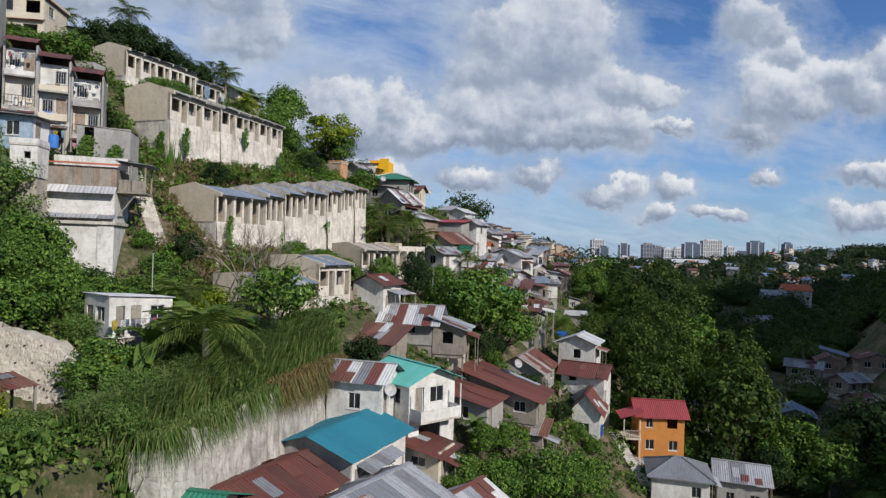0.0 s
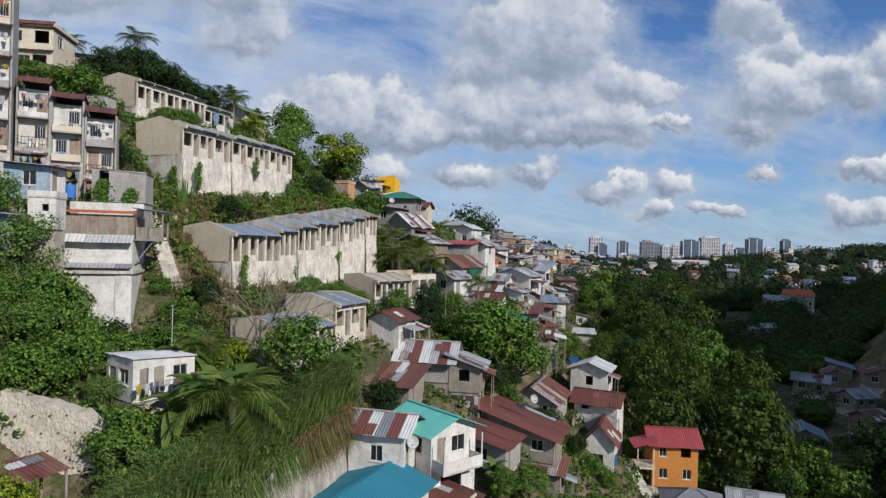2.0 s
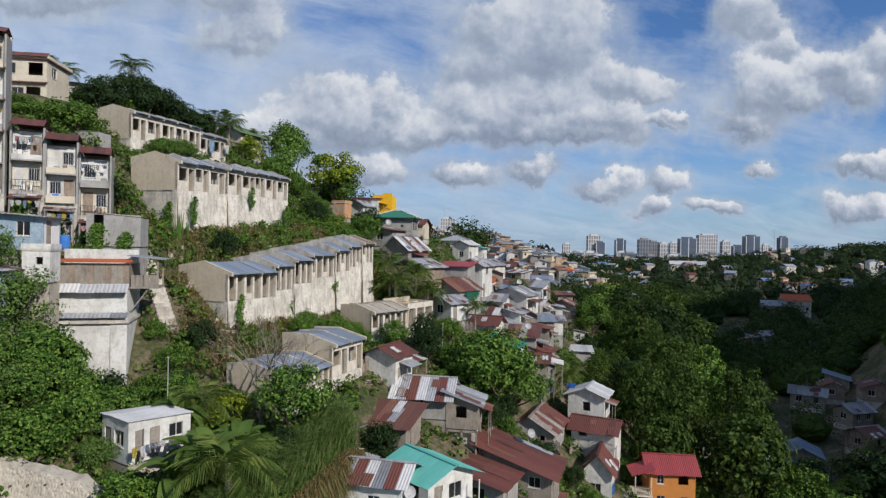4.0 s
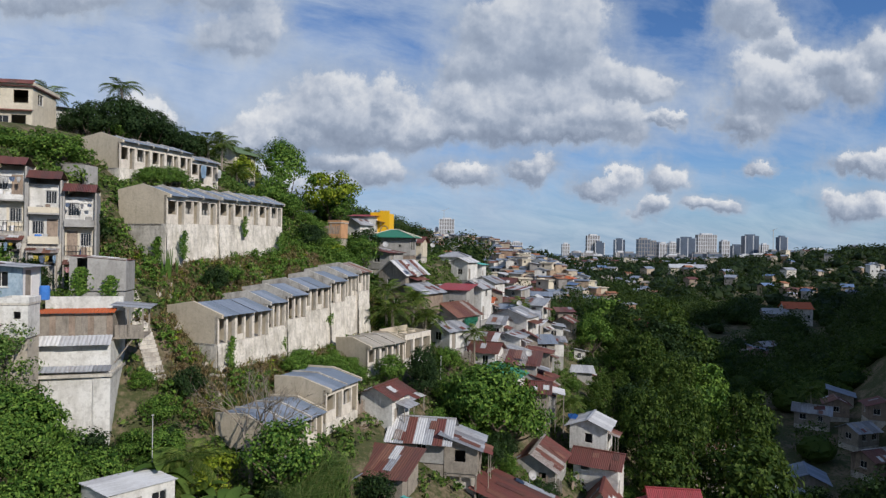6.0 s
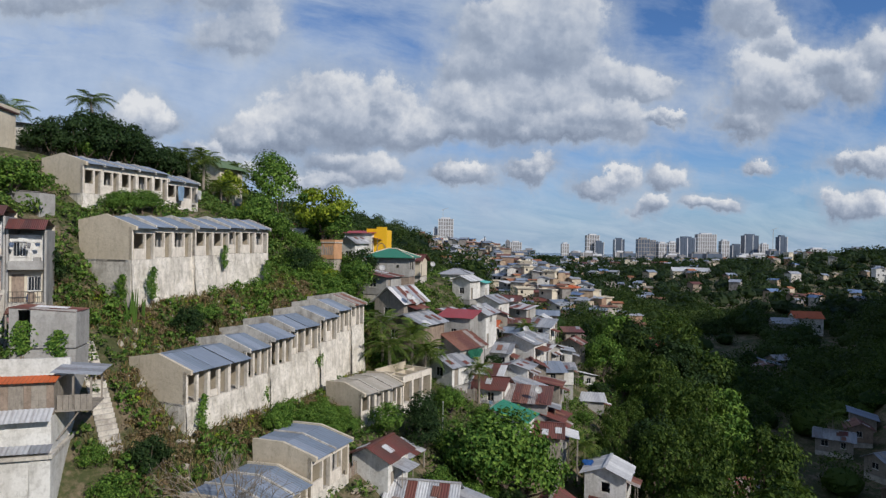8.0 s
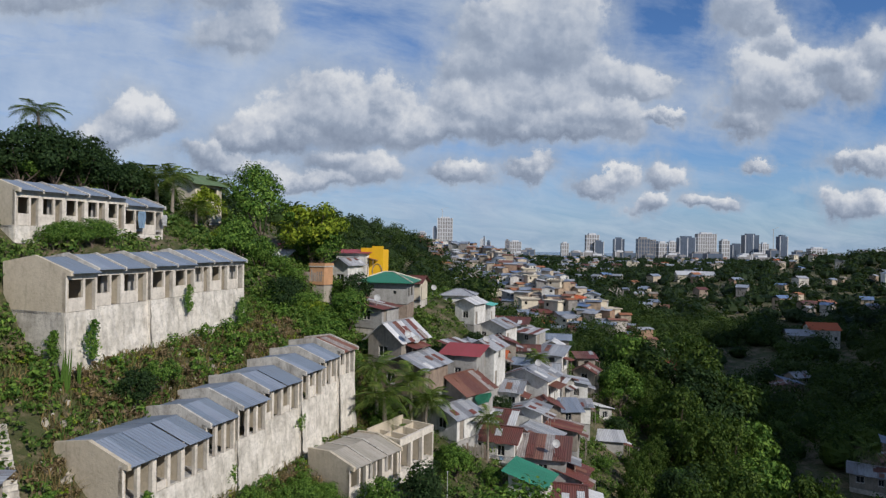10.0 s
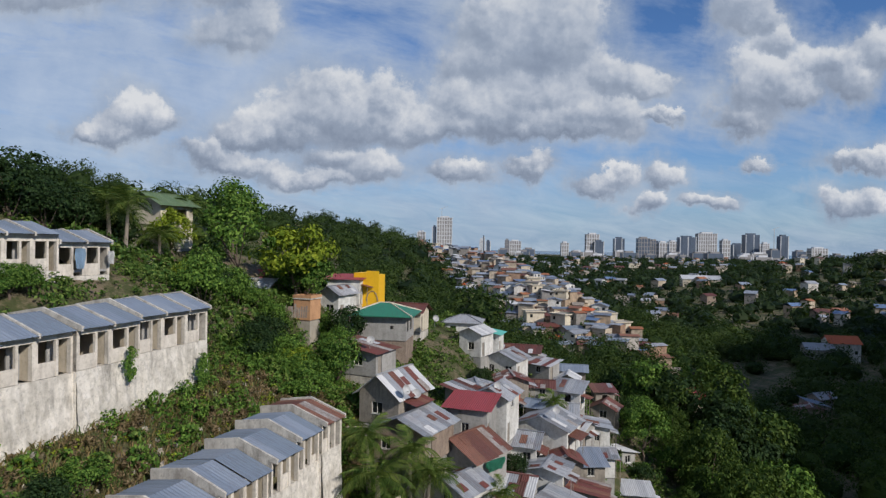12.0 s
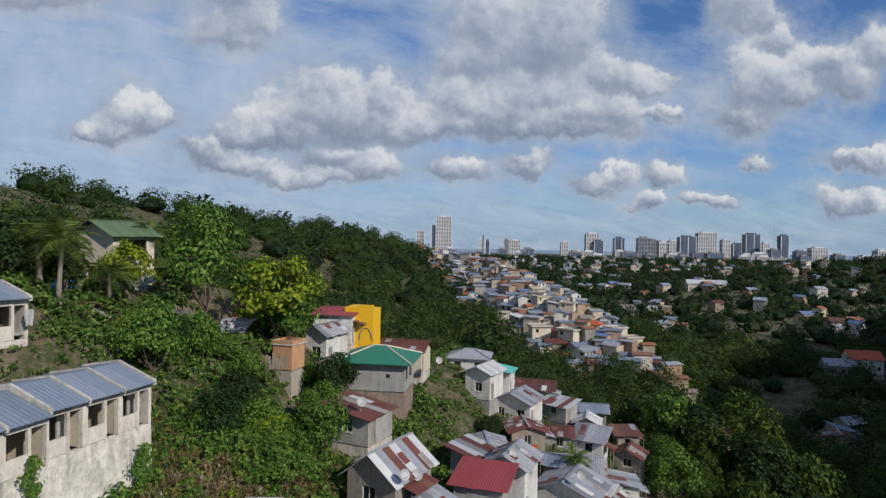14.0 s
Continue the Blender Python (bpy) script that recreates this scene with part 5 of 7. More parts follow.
# ---- the crowded flats, the block and the near walls ----
SHIRTS = [dirty("washing " + n, c, tuple(v * 0.6 for v in c), 0.9, 2.0, 12.0, 0.3, 0.1) for n, c in (("white", (0.75, 0.75, 0.74)), ("pale blue", (0.35, 0.50, 0.66)), ("faded red", (0.56, 0.20, 0.22)), ("dark blue", (0.20, 0.26, 0.38)), ("white", (0.70, 0.70, 0.68)), ("pink", (0.66, 0.36, 0.38)), ("grey", (0.42, 0.42, 0.44)), ("white", (0.72, 0.71, 0.70)), ("yellow", (0.62, 0.50, 0.10)))]


def cloth_bm(rng, w, h):
    """A hung garment: a draped sheet with folds, narrower at the neck."""
    bm = bmesh.new()
    rows = []
    for k in range(5):
        z = -h * k / 4
        ww = w * (0.8 + 0.2 * math.sin(k * 1.1 + 0.4))
        rows.append([bm.verts.new((ww * (i / 4 - 0.5), 0.05 * math.sin(i * 2.2 + k * 0.6) * (k / 4), z - (0.03 if i in (0, 4) else 0))) for i in range(5)])
    for a, b in zip(rows, rows[1:]):
        for i in range(4):
            bm.faces.new((a[i], a[i + 1], b[i + 1], b[i]))
    bmesh.ops.solidify(bm, geom=bm.faces[:], thickness=0.012)
    return bm


def washing_line(x, y, z, yaw, length, count, seed, sizes=(0.28, 0.48)):
    rng = random.Random(seed)
    root = thing("washing_line", pose(x, y, z, 0, 0, yaw), "washing line hung with drying clothes", "washing line", "washing lines")
    bm = bmesh.new()
    tube(bm, [(0, 0, 0), (length / 2, 0, -0.05), (length, 0, 0)], (0.012,) * 3, 4)
    part("cord", bm, DARK, root)
    for i in range(count):
        g = part("garment", cloth_bm(rng, rng.uniform(*sizes), rng.uniform(0.25, 0.62)), rng.choice(SHIRTS), root)
        g.location = (length * (i + 0.5 + rng.uniform(-0.25, 0.25)) / count, 0, -0.02)
    return root


def flats(label, x, y, z, yaw, bw, h, storeys, depth, seed, roof=R_RED, ledges=()):
    """One narrow stack of flats: local y along the front, recessed balconies facing +x."""
    rng = random.Random(seed)
    root = thing("apartment_block", pose(x, y, z, 0, 0, yaw), label, "house", "blocks of flats")
    part("foundation", boxes((-depth, 0, -4.5, -0.02, bw, 0.0)), STAINED, root)
    if storeys < 4:
        slope_of_sheets(root, (-0.02, 0.1, -0.35), (0, bw - 0.2, 0), (1.1, 0, -0.35), R_RUST, rng, 0.6, 0.08)
        for cy in (0.15, bw - 0.25):
            part("post", boxes((0.85, cy, -4.2, 0.95, cy + 0.1, -0.66)), WOOD, root)
        # flat panels paint in the shaded voids below the flats
        part("cellar_door", boxes((-0.019, 0.3, -2.5, 0.03, 1.1, -0.6)), BROWNWALL, root, "brown panel painted in for a dark opening")
        part("cellar_window", boxes((-0.019, 1.35, -1.7, 0.02, 2.0, -0.9)), DARK, root)
        m = Matrix(root.matrix_basis) @ Vector((1.0, 0.2, -0.85))
        washing_line(m.x, m.y, m.z, yaw + 90, bw - 0.4, 5, seed * 31, (0.2, 0.42))
    part("back_wall", boxes((-depth, 0.01, 0.003, -depth + 0.15, bw - 0.01, storeys * h + 0.6)), CREAM, root)
    for cy in (0.0, bw - 0.14):
        part("fin_wall", boxes((-depth + 0.16, cy, 0.003, -0.02, cy + 0.14, storeys * h + 0.22)), GREYWALL, root)
    a, n = 0.145, bw - 0.29
    for s in range(storeys):
        z0 = s * h
        if s:
            part("balcony_slab", boxes((-depth + 0.16, a, z0 - 0.12, 0.30, a + n, z0)), GREYWALL, root)
        place = pose(-0.42, a, z0 + 0.005, 0, 0, 90)
        flip = rng.random() < 0.5
        d0, w0 = (n - 0.9, 0.15) if flip else (0.12, 1.02)
        wm = wall_mesh(n, h - 0.14, 0.12, [(w0, 0.75, w0 + 0.85, 1.8), (d0, 0.0, d0 + 0.75, 1.95)] if flip else [(d0, 0.0, d0 + 0.75, 1.95), (w0, 0.75, w0 + 0.85, 1.8)])
        part("wall", wm, rng.choice((WHITE, WHITE, CREAM)), root).matrix_basis = place
        part("door", boxes((d0, 0.04, 0.02, d0 + 0.75, 0.08, 1.95)), rng.choice((WHITE, BROWNWALL, WHITE, BROWNWALL, PEACH)), root, "panelled balcony door").matrix_basis = place
        window(root, w0, 0.75, 0.85, 1.05, place, bars=1, sill=True)
        for k in range(5):
            part("window_grille_bar", boxes((w0 + 0.08 + k * 0.17, -0.05, 0.75, w0 + 0.105 + k * 0.17, -0.025, 1.8)), STEEL, root).matrix_basis = place
        if rng.random() < 0.55:
            part("parapet", boxes((0.2, a + .01, z0 + 0.003, 0.28, a + n - .01, z0 + rng.uniform(0.3, 0.65))), rng.choice((CREAM, GREYWALL, WHITE)), root)
        else:
            for k in range(9):
                yy = a + 0.06 + (n - 0.16) * k / 8
                part("baluster", boxes((0.22, yy, z0, 0.25, yy + 0.03, z0 + 0.75)), DARK, root)
            part("handrail", boxes((0.20, a, z0 + 0.75, 0.27, a + n, z0 + 0.79)), DARK, root)
        if s in ledges:
            slope_of_sheets(root, (-0.2, 0.0, z0 + 0.15), (0, bw, 0), (0.85, 0, -0.35), roof, rng, 0.7, 0.05)
        # things kept on the balcony
        for k in range(3):
            yy = a + rng.uniform(0.1, n - 0.5)
            bm = boxes((-0.36, yy, z0 + 0.006, -0.36 + rng.uniform(0.3, 0.5), yy + rng.uniform(0.25, 0.45), z0 + rng.uniform(0.3, 0.8)))
            bmesh.ops.bevel(bm, geom=bm.edges[:], offset=0.03, segments=1, affect="EDGES")
            m = Matrix(root.matrix_basis)
            bx = thing("storage_box", m, "worn household box kept on a balcony", "box", "boxes on the balconies")
            part("body", bm, rng.choice((STEEL, CLOTH, TARP, BROWNWALL, GREYWALL)), bx)
        m = Matrix(root.matrix_basis) @ Vector((0.34, a + 0.1, z0 + 1.75))
        if rng.random() < 0.85:
            washing_line(m.x, m.y, m.z, yaw + 90, n - 0.2, rng.randint(4, 6), seed * 17 + s * 7, (0.18, 0.42))
    slope_of_sheets(root, (-0.9, 0.02, storeys * h + 0.95), (0, bw - 0.04, 0), (1.45, 0, -0.72), roof, rng, 0.5, 0.05)
    slope_of_sheets(root, (-0.9, 0.02, storeys * h + 0.95), (0, bw - 0.04, 0), (-depth + 0.7, 0, -0.4), roof, rng, 0.5, 0.05)
    return root


flats("worn two-storey flat with a rusty roof and laundry", -31.03, 50.6, 48.75, -65, 2.35, 2.4, 2, 4.2, 3)
flats("worn two-storey flat with a barred window and laundry", -33.2, 49.6, 49.65, -65, 2.35, 2.4, 2, 4.2, 5)
flats("worn two-storey flat with red balcony rails and laundry", -35.3, 48.6, 50.6, -65, 2.35, 2.4, 2, 4.2, 9)
flats("tall narrow flats with rusty ledge roofs and laundry", -37.7, 47.5, 50.2, -65, 2.35, 2.45, 5, 2.2, 4, ledges=(2, 3, 4))
crest = house("two-storey cream house with open dark windows on the crest", -46.0, 66.6, 60.3, 6.0, 5.0, 5.0, 8, "flat", 0.1, CREAM, R_RED, over=0.25, base=4, seed=71, storeys=2, holes={"f": [(1.5, 3.5, 3.0, 4.6, "w"), (4.2, 3.4, 5.6, 4.7, "o"), (1.6, 0.1, 2.3, 2.0, "o"), (2.6, 0.9, 3.8, 2.1, "w"), (4.0, 0.9, 5.4, 2.2, "o")], "r": [(1, 3.5, 2.2, 4.6, "w")], "l": [], "b": []})
crs = random.Random(8)
slope_of_sheets(crest, (-3.2, -2.4, 5.75), (6.4, 0, 0), (0, -0.55, -0.5), R_RED, crs, 0.8, 0.02)
slope_of_sheets(crest, (-3.1, -2.45, 2.75), (6.2, 0, 0), (0, -0.45, -0.22), R_RED, crs, 0.8, 0.02)
house("small white house with a dark roof on the crest", -44.6, 73.4, 62.6, 4.0, 3.0, 2.1, 8, "sx", 0.3, WHITE, R_GREY, base=3, seed=72, holes={})
house("bare grey hut behind the flats", -34.9, 58.9, 54.2, 3.2, 1.6, 2.6, -10, "sx", 0.2, GREYWALL, R_RUST, base=3, seed=73, holes={}, over=0.02)

# the stacked white block
block = thing("concrete_block_house", pose(-25.9, 44.2, 37.4, 0, 0, 16), "stained white block house with tin ledges and a plank upper room", "house")
part("plinth", boxes((-1.6, -2.3, -1.0, 2.45, 2.4, 3.7)), WHITE, block, "stained white lower wall")
part("pilaster", boxes((1.45, -2.38, -1.0, 2.47, -2.303, 3.6)), WHITE, block)
part("ledge", boxes((-1.9, -2.55, 3.703, 2.6, 2.4, 3.92)), CONCRETE, block)
part("middle_wall", boxes((-2.3, -2.05, 3.923, 2.4, 2.4, 5.9)), WHITE, block, "stained white middle wall")
brs = random.Random(3)
slope_of_sheets(block, (-2.5, -1.95, 6.35), (5.0, 0, 0), (0, -0.75, -0.55), R_PALE, brs, 1.1, 0.03)
slope_of_sheets(block, (-1.8, -2.06, 4.4), (4.3, 0, 0), (0, -0.6, -0.3), R_GREY, brs, 1.1, 0.03)
for i in range(13):
    bx = -2.35 + i * 0.37
    part("board", boxes((bx, -1.85 + 0.01 * (i % 2), 6.2, bx + 0.36, -1.80 + 0.01 * (i % 2), 7.75)), (WOOD, BROWNWALL)[i % 3 == 0], block)
part("room_wall", boxes((-2.35, -1.78, 5.903, 2.4, 2.3, 7.7)), WOOD, block)
slope_of_sheets(block, (-2.6, -1.2, 8.05), (5.2, 0, 0), (0, -0.95, -0.22), R_ORANGE, brs, 0.9, 0.02)
part("parapet", boxes((-2.2, 0.6, 7.703, 2.6, 0.8, 8.7)), WHITE, block, "white parapet wall with black stains")
part("balcony_slab", boxes((2.41, -1.5, 6.0, 4.3, 1.2, 6.12)), WOOD, block)
for px, py in ((4.2, -1.4), (4.2, 1.1), (3.3, -1.45)):
    part("post", boxes((px - 0.05, py - 0.05, 6.121, px + 0.05, py + 0.05, 8.0)), WOOD, block)
for i in range(6):
    part("board", boxes((2.5 + i * 0.3, -1.5, 6.122, 2.78 + i * 0.3, -1.46, 6.95)), WOOD, block)
bm = bmesh.new()
tube(bm, [(2.5, -1.3, 4.4), (3.6, -1.3, 5.98)], (0.05, 0.05), 5)
part("brace", bm, WOOD, block)
slope_of_sheets(block, (2.2, -1.7, 8.3), (0, 3.2, 0), (2.5, 0, -0.25), R_GREY, brs, 0.9, 0.03)

house("small white hut with one square window", -27.3, 40.3, 44.0, 1.6, 1.7, 2.0, 12, "flat", 0.1, WHITE, CONCRETE, base=3.2, basemat=STONE, seed=75, over=0.05, holes={"f": [(0.8, 1.15, 1.2, 1.6, "o")], "r": [], "l": [], "b": []})
house("shack of tarpaulins and bare timber", -29.5, 42.4, 46.0, 2.9, 2.2, 2.2, 5, "sx", 0.2, PALETARP, R_GREY, base=4, basemat=STONE, seed=76, sides={"r": CLOTH})
house("rickety open platform shack with a blue tarpaulin", -29.4, 38.6, 42.4, 2.6, 2.2, 2.4, 5, "sx", 0.3, PALETARP, R_STRIPE, base=3, seed=77, stilts=True)
house("stained concrete outhouse below the flats", -26.7, 48.6, 46.3, 3.8, 2.4, 2.2, 12, "sx", 0.3, GREYWALL, R_RUST, base=5, basemat=GREYWALL, seed=78, holes={"f": [(0.5, 0.1, 1.2, 2.4, "o")], "r": [], "l": [], "b": []}, over=0.02)

drum = thing("water_drum", pose(-26.6, 41.6, 46.15), "blue plastic water drum standing on a wall top", "water drum")
bm = bmesh.new()
tube(bm, [(0, 0, 0), (0, 0, 0.08), (0, 0, 0.42), (0, 0, 0.5), (0, 0, 0.84), (0, 0, 0.9)], (0.27, 0.3, 0.3, 0.31, 0.3, 0.26), 14)
part("body", bm, TARP, drum)

# stone steps beside the long rows
stair = tagged(new("stairs_1"), "worn concrete steps climbing the slope", "stairs", kind="structure")
for i in range(24):
    k = i / 23
    sx, sy = -22.0 - 4.4 * k, 47.3 + 4.5 * k
    st = part("step", boxes((-0.6, -0.2, -0.8, 0.6, 0.2, 0.0)), CONCRETE, stair)
    st.matrix_basis = pose(sx, sy, gz(sx, sy) + 0.2, 0, 0, 44)
stair = tagged(new("stairs_2"), "narrow concrete steps between houses", "stairs", kind="structure")
for i in range(22):
    k = i / 21
    sx, sy = 20.6 - 1.2 * k, 61.0 + 6.6 * k
    st = part("step", boxes((-0.55, -0.2, -1.2, 0.55, 0.2, 0.0)), CONCRETE, stair)
    st.matrix_basis = pose(sx, sy, gz(sx, sy) + 0.5, 0, 0, 10)

# pale retaining wall over the near houses
wall_near = tagged(new("wall_retaining"), "tall stained pale retaining wall under overhanging grass", "wall", kind="structure")
wr = random.Random(4)
for i in range(11):
    y0 = 24.6 + i * 1.85
    bm = bmesh.new()
    grid = []
    for a in range(9):
        for b in range(12):
            yy, k = y0 + 1.85 * a / 8, b / 11
            lip = 31.7 + 0.25 * math.sin(yy * 1.7) + 0.12 * math.sin(yy * 4.1)
            j = 0.10 * math.sin(yy * 2.3 + b * 1.1) * math.sin(b * 0.9 + yy) + (wr.uniform(-0.035, 0.035) if 0 < a < 8 else 0)
            grid.append(bm.verts.new((-10.3 + (yy - 30) * 0.22 + 0.95 - 0.6 * k + j, yy, 24.2 + (lip - 24.2) * k)))
    for a in range(8):
        for b in range(11):
            v = a * 12 + b
            bm.faces.new((grid[v], grid[v + 12], grid[v + 13], grid[v + 1]))
    ext = bmesh.ops.extrude_face_region(bm, geom=bm.faces[:])
    for e in ext["geom"]:
        if isinstance(e, bmesh.types.BMVert):
            e.co.x -= 1.2
    bmesh.ops.recalc_face_normals(bm, faces=bm.faces)
    part("panel", bm, STAINED, wall_near)

# pale stone wall with weep holes at the lower left
mound = tagged(new("wall_rubble"), "broken pale stone retaining wall with weep holes", "wall", kind="structure")
mound.matrix_world = pose(-20.4, 30.9, 32.0, 0, 0, 9)
mr = np.random.default_rng(6)
NU, NV = 74, 52
uu, vv = np.meshgrid(np.linspace(0, 1, NU), np.linspace(0, 1, NV))
wx = -2.7 + 5.1 * uu
edge = 3.85 - 1.5 * uu - 0.9 * np.clip((uu - 0.75) / 0.25, 0, 1) + 0.04 * np.sin(uu * 17) + 0.03 * np.sin(uu * 41 + 2)
wz = -2.6 + (edge + 2.6) * vv
wy = -0.55 + 0.14 * (wz + 2.6) / 1.0 * 0.6
hs, hz = mr.uniform(-2.8, 2.5, 700), mr.uniform(-2.7, 4.1, 700)
near_d = np.full(wx.shape, 9.0)
for a, b, c in zip(hs, hz, mr.uniform(0.75, 1.6, 700)):
    near_d = np.minimum(near_d, np.hypot(wx - a, wz - b) * c)
wy = wy - 0.028 * np.clip(1 - (near_d / 0.16) ** 2, 0, 1) + 0.05 * np.sin(wz * 2.1 + wx * 0.7) * np.sin(wx * 1.3) + mr.normal(0, 0.014, wx.shape)
front = np.stack([wx, wy, wz], -1).reshape(-1, 3)
rear = np.stack([wx, wy * 0 + 0.9, wz], -1).reshape(-1, 3)
gi = np.arange(NU * NV).reshape(NV, NU)
fq = np.stack([gi[:-1, :-1], gi[:-1, 1:], gi[1:, 1:], gi[1:, :-1]], -1).reshape(-1, 4)
top_q = np.stack([gi[-1, :-1], gi[-1, 1:], gi[-1, 1:] + NU * NV, gi[-1, :-1] + NU * NV], -1)
end_q = np.stack([gi[:-1, -1], gi[:-1, -1] + NU * NV, gi[1:, -1] + NU * NV, gi[1:, -1]], -1)
beg_q = np.stack([gi[:-1, 0] + NU * NV, gi[:-1, 0], gi[1:, 0], gi[1:, 0] + NU * NV], -1)
part("core", array_mesh("core", np.concatenate([front, rear]), np.concatenate([fq, fq[:, ::-1] + NU * NV, top_q, end_q, beg_q]), RUBBLE), None, mound)
for i in range(22):
    hx, hz_ = -2.3 + (i % 6) * 0.78 + 0.35 * (i // 6 % 2), 0.1 + (i // 6) * 0.85
    if hz_ > 3.5 - 0.2 * (hx + 2.6) - 0.5 * max(0, hx - 1.0):
        continue
    bm = bmesh.new()
    # a solid dark plug paints the shade inside the hole
    tube(bm, [(0, -0.06, 0), (0, 0.1, 0)], (0.05, 0.05), 7)
    part("weep_hole", bm, DARK, mound).location = (hx, -0.55 + 0.084 * (hz_ + 2.6) - 0.02, hz_)

# grey yard wall at the lower edge
yard = tagged(new("wall_yard"), "low dark grey yard wall", "wall", kind="structure")
for i in range(6):
    k = i / 6
    o = part("panel", boxes((-0.01, 0, -2.0, 0.78, 0.16, 1.2)), GREYWALL, yard)
    o.matrix_basis = pose(-17.6 + 4.2 * k, 26.4 + 3.2 * k, 28.4 + 0.6 * k, 0, 0, 37)


def dish(x, y, z, yaw, r=0.42):
    root = thing("satellite_dish", pose(x, y, z, 0, 0, yaw), "pale satellite dish on a short mast", "satellite dish", "satellite dishes")
    bm = bmesh.new()
    rings = []
    for k in range(5):
        q = k / 4
        rings.append([bm.verts.new((r * q * math.cos(a * math.tau / 14), -0.25 - 0.16 + 0.16 * (1 - q * q) + r * q * math.sin(a * math.tau / 14) * 0.35, 0.5 + r * q * math.sin(a * math.tau / 14) * 0.93)) for a in range(14)])
    for a, b in zip(rings[:1] + rings[1:-1], rings[1:]):
        for i in range(14):
            if a is rings[0]:
                continue
            bm.faces.new((a[i], a[(i + 1) % 14], b[(i + 1) % 14], b[i]))
    bm.faces.new(rings[1][::-1])
    bmesh.ops.delete(bm, geom=[v for v in bm.verts if not v.link_faces], context="VERTS")
    bmesh.ops.solidify(bm, geom=bm.faces[:], thickness=0.02)
    part("reflector", bm, STEEL, root)
    bm = bmesh.new()
    tube(bm, [(0, 0, -0.6), (0, 0, 0.45), (0, -0.15, 0.5)], (0.025,) * 3, 5)
    part("mast", bm, STEEL, root)
    bm = bmesh.new()
    tube(bm, [(0, -0.2, 0.25), (0, -0.75, 0.45)], (0.015, 0.03), 5)
    part("feed_arm", bm, STEEL, root)


for q in ((-2.6, 106.6, 49.6, 20), (7.0, 56.6, 29.4, 30), (-3.3, 40.2, 30.4, 25), (3.9, 91.6, 44.6, 10), (-5.2, 81.0, 46.6, 40), (-9.0, 88.8, 49.6, 15), (9.9, 78.6, 36.4, 10), (-4.2, 83.2, 45.8, 10), (11.0, 96.0, 41.0, 0)):
    dish(*q)

# yellow wall with an arch mark
gate = thing("yellow_building", pose(-11.6, 108.4, 50.8, 0, 0, -12), "bright yellow painted concrete building with an arch mark", "building")
part("front_wall", boxes((0.0, -0.2, -2.0, 1.7, 0.0, 5.1)), YELLOW, gate)
part("side_wall", boxes((-1.7, -0.2, -2.0, -0.002, 2.8, 4.8)), YELLOW, gate)
part("back_wall", boxes((0.0, 0.003, -2.0, 1.65, 2.8, 4.6)), YELLOW, gate)
bm = bmesh.new()
tube(bm, [(0.85 - 0.75 * math.cos(a * math.pi / 9), -0.23, 1.2 + 1.3 * math.sin(a * math.pi / 9)) for a in range(10)], (0.07,) * 10, 6)
part("arch_mark", bm, BROWNWALL, gate)

for px, py, hh in ((-19.0, 40.3, 4.6), (10.6, 86.0, 5.0), (36.0, 100.0, 9.0), (-1.0, 66.0, 4.0)):
    pl = thing("utility_pole", pose(px, py, gz(px, py)), "thin grey pole standing in the greenery", "pole", "poles")
    bm = bmesh.new()
    tube(bm, [(0, 0, -0.5), (0, 0, hh)], (0.035, 0.028), 7)
    part("shaft", bm, STEEL, pl)
    part("cap", boxes((-0.06, -0.06, hh + 0.002, 0.06, 0.06, hh + 0.06)), STEEL, pl)

washing_line(-17.6, 33.0, 35.75, 56, 3.9, 12, 5, (0.2, 0.36))
washing_line(-25.4, 97.2, 53.6, -12, 4.5, 10, 6)
washing_line(2.6, 79.0, 35.6, -20, 4.0, 7, 7, (0.5, 0.9))
washing_line(-5.6, 81.6, 45.6, 60, 2.2, 5, 8)
washing_line(-8.0, 84.6, 44.8, -30, 2.6, 5, 9)

# tarpaulins and hung sheets
for x, y, z, w_, h_, yaw, mt, tx in ((16.2, 67.9, 25.6, 4.2, 1.7, -28, CLOTH, "white tarpaulin hung over a house wall"), (-3.0, 79.4, 42.6, 1.6, 1.2, 55, TARP, "blue tarpaulin hung on a plank house"), (14.4, 72.9, 30.9, 1.2, 0.6, -10, TARP, "blue tarpaulin folded over a roof edge"), (11.0, 73.2, 32.0, 1.0, 1.2, -12, TARP, "blue tarpaulin under a tin awning"), (17.2, 64.6, 22.2, 1.3, 1.2, 60, TARP, "blue tarpaulin screen by a white house"), (3.0, 82.0, 40.8, 2.6, 1.0, 42, R_GREEN, "green sheet awning on a house side"), (-2.9, 34.6, 27.0, 0.7, 1.1, 60, TARP, "blue tarpaulin at a house corner")):
    tp = thing("tarpaulin", pose(x, y, z, 0, 0, yaw), tx, "tarpaulin")
    part("sheet", cloth_bm(random.Random(int(x * 10)), w_, h_), mt, tp)

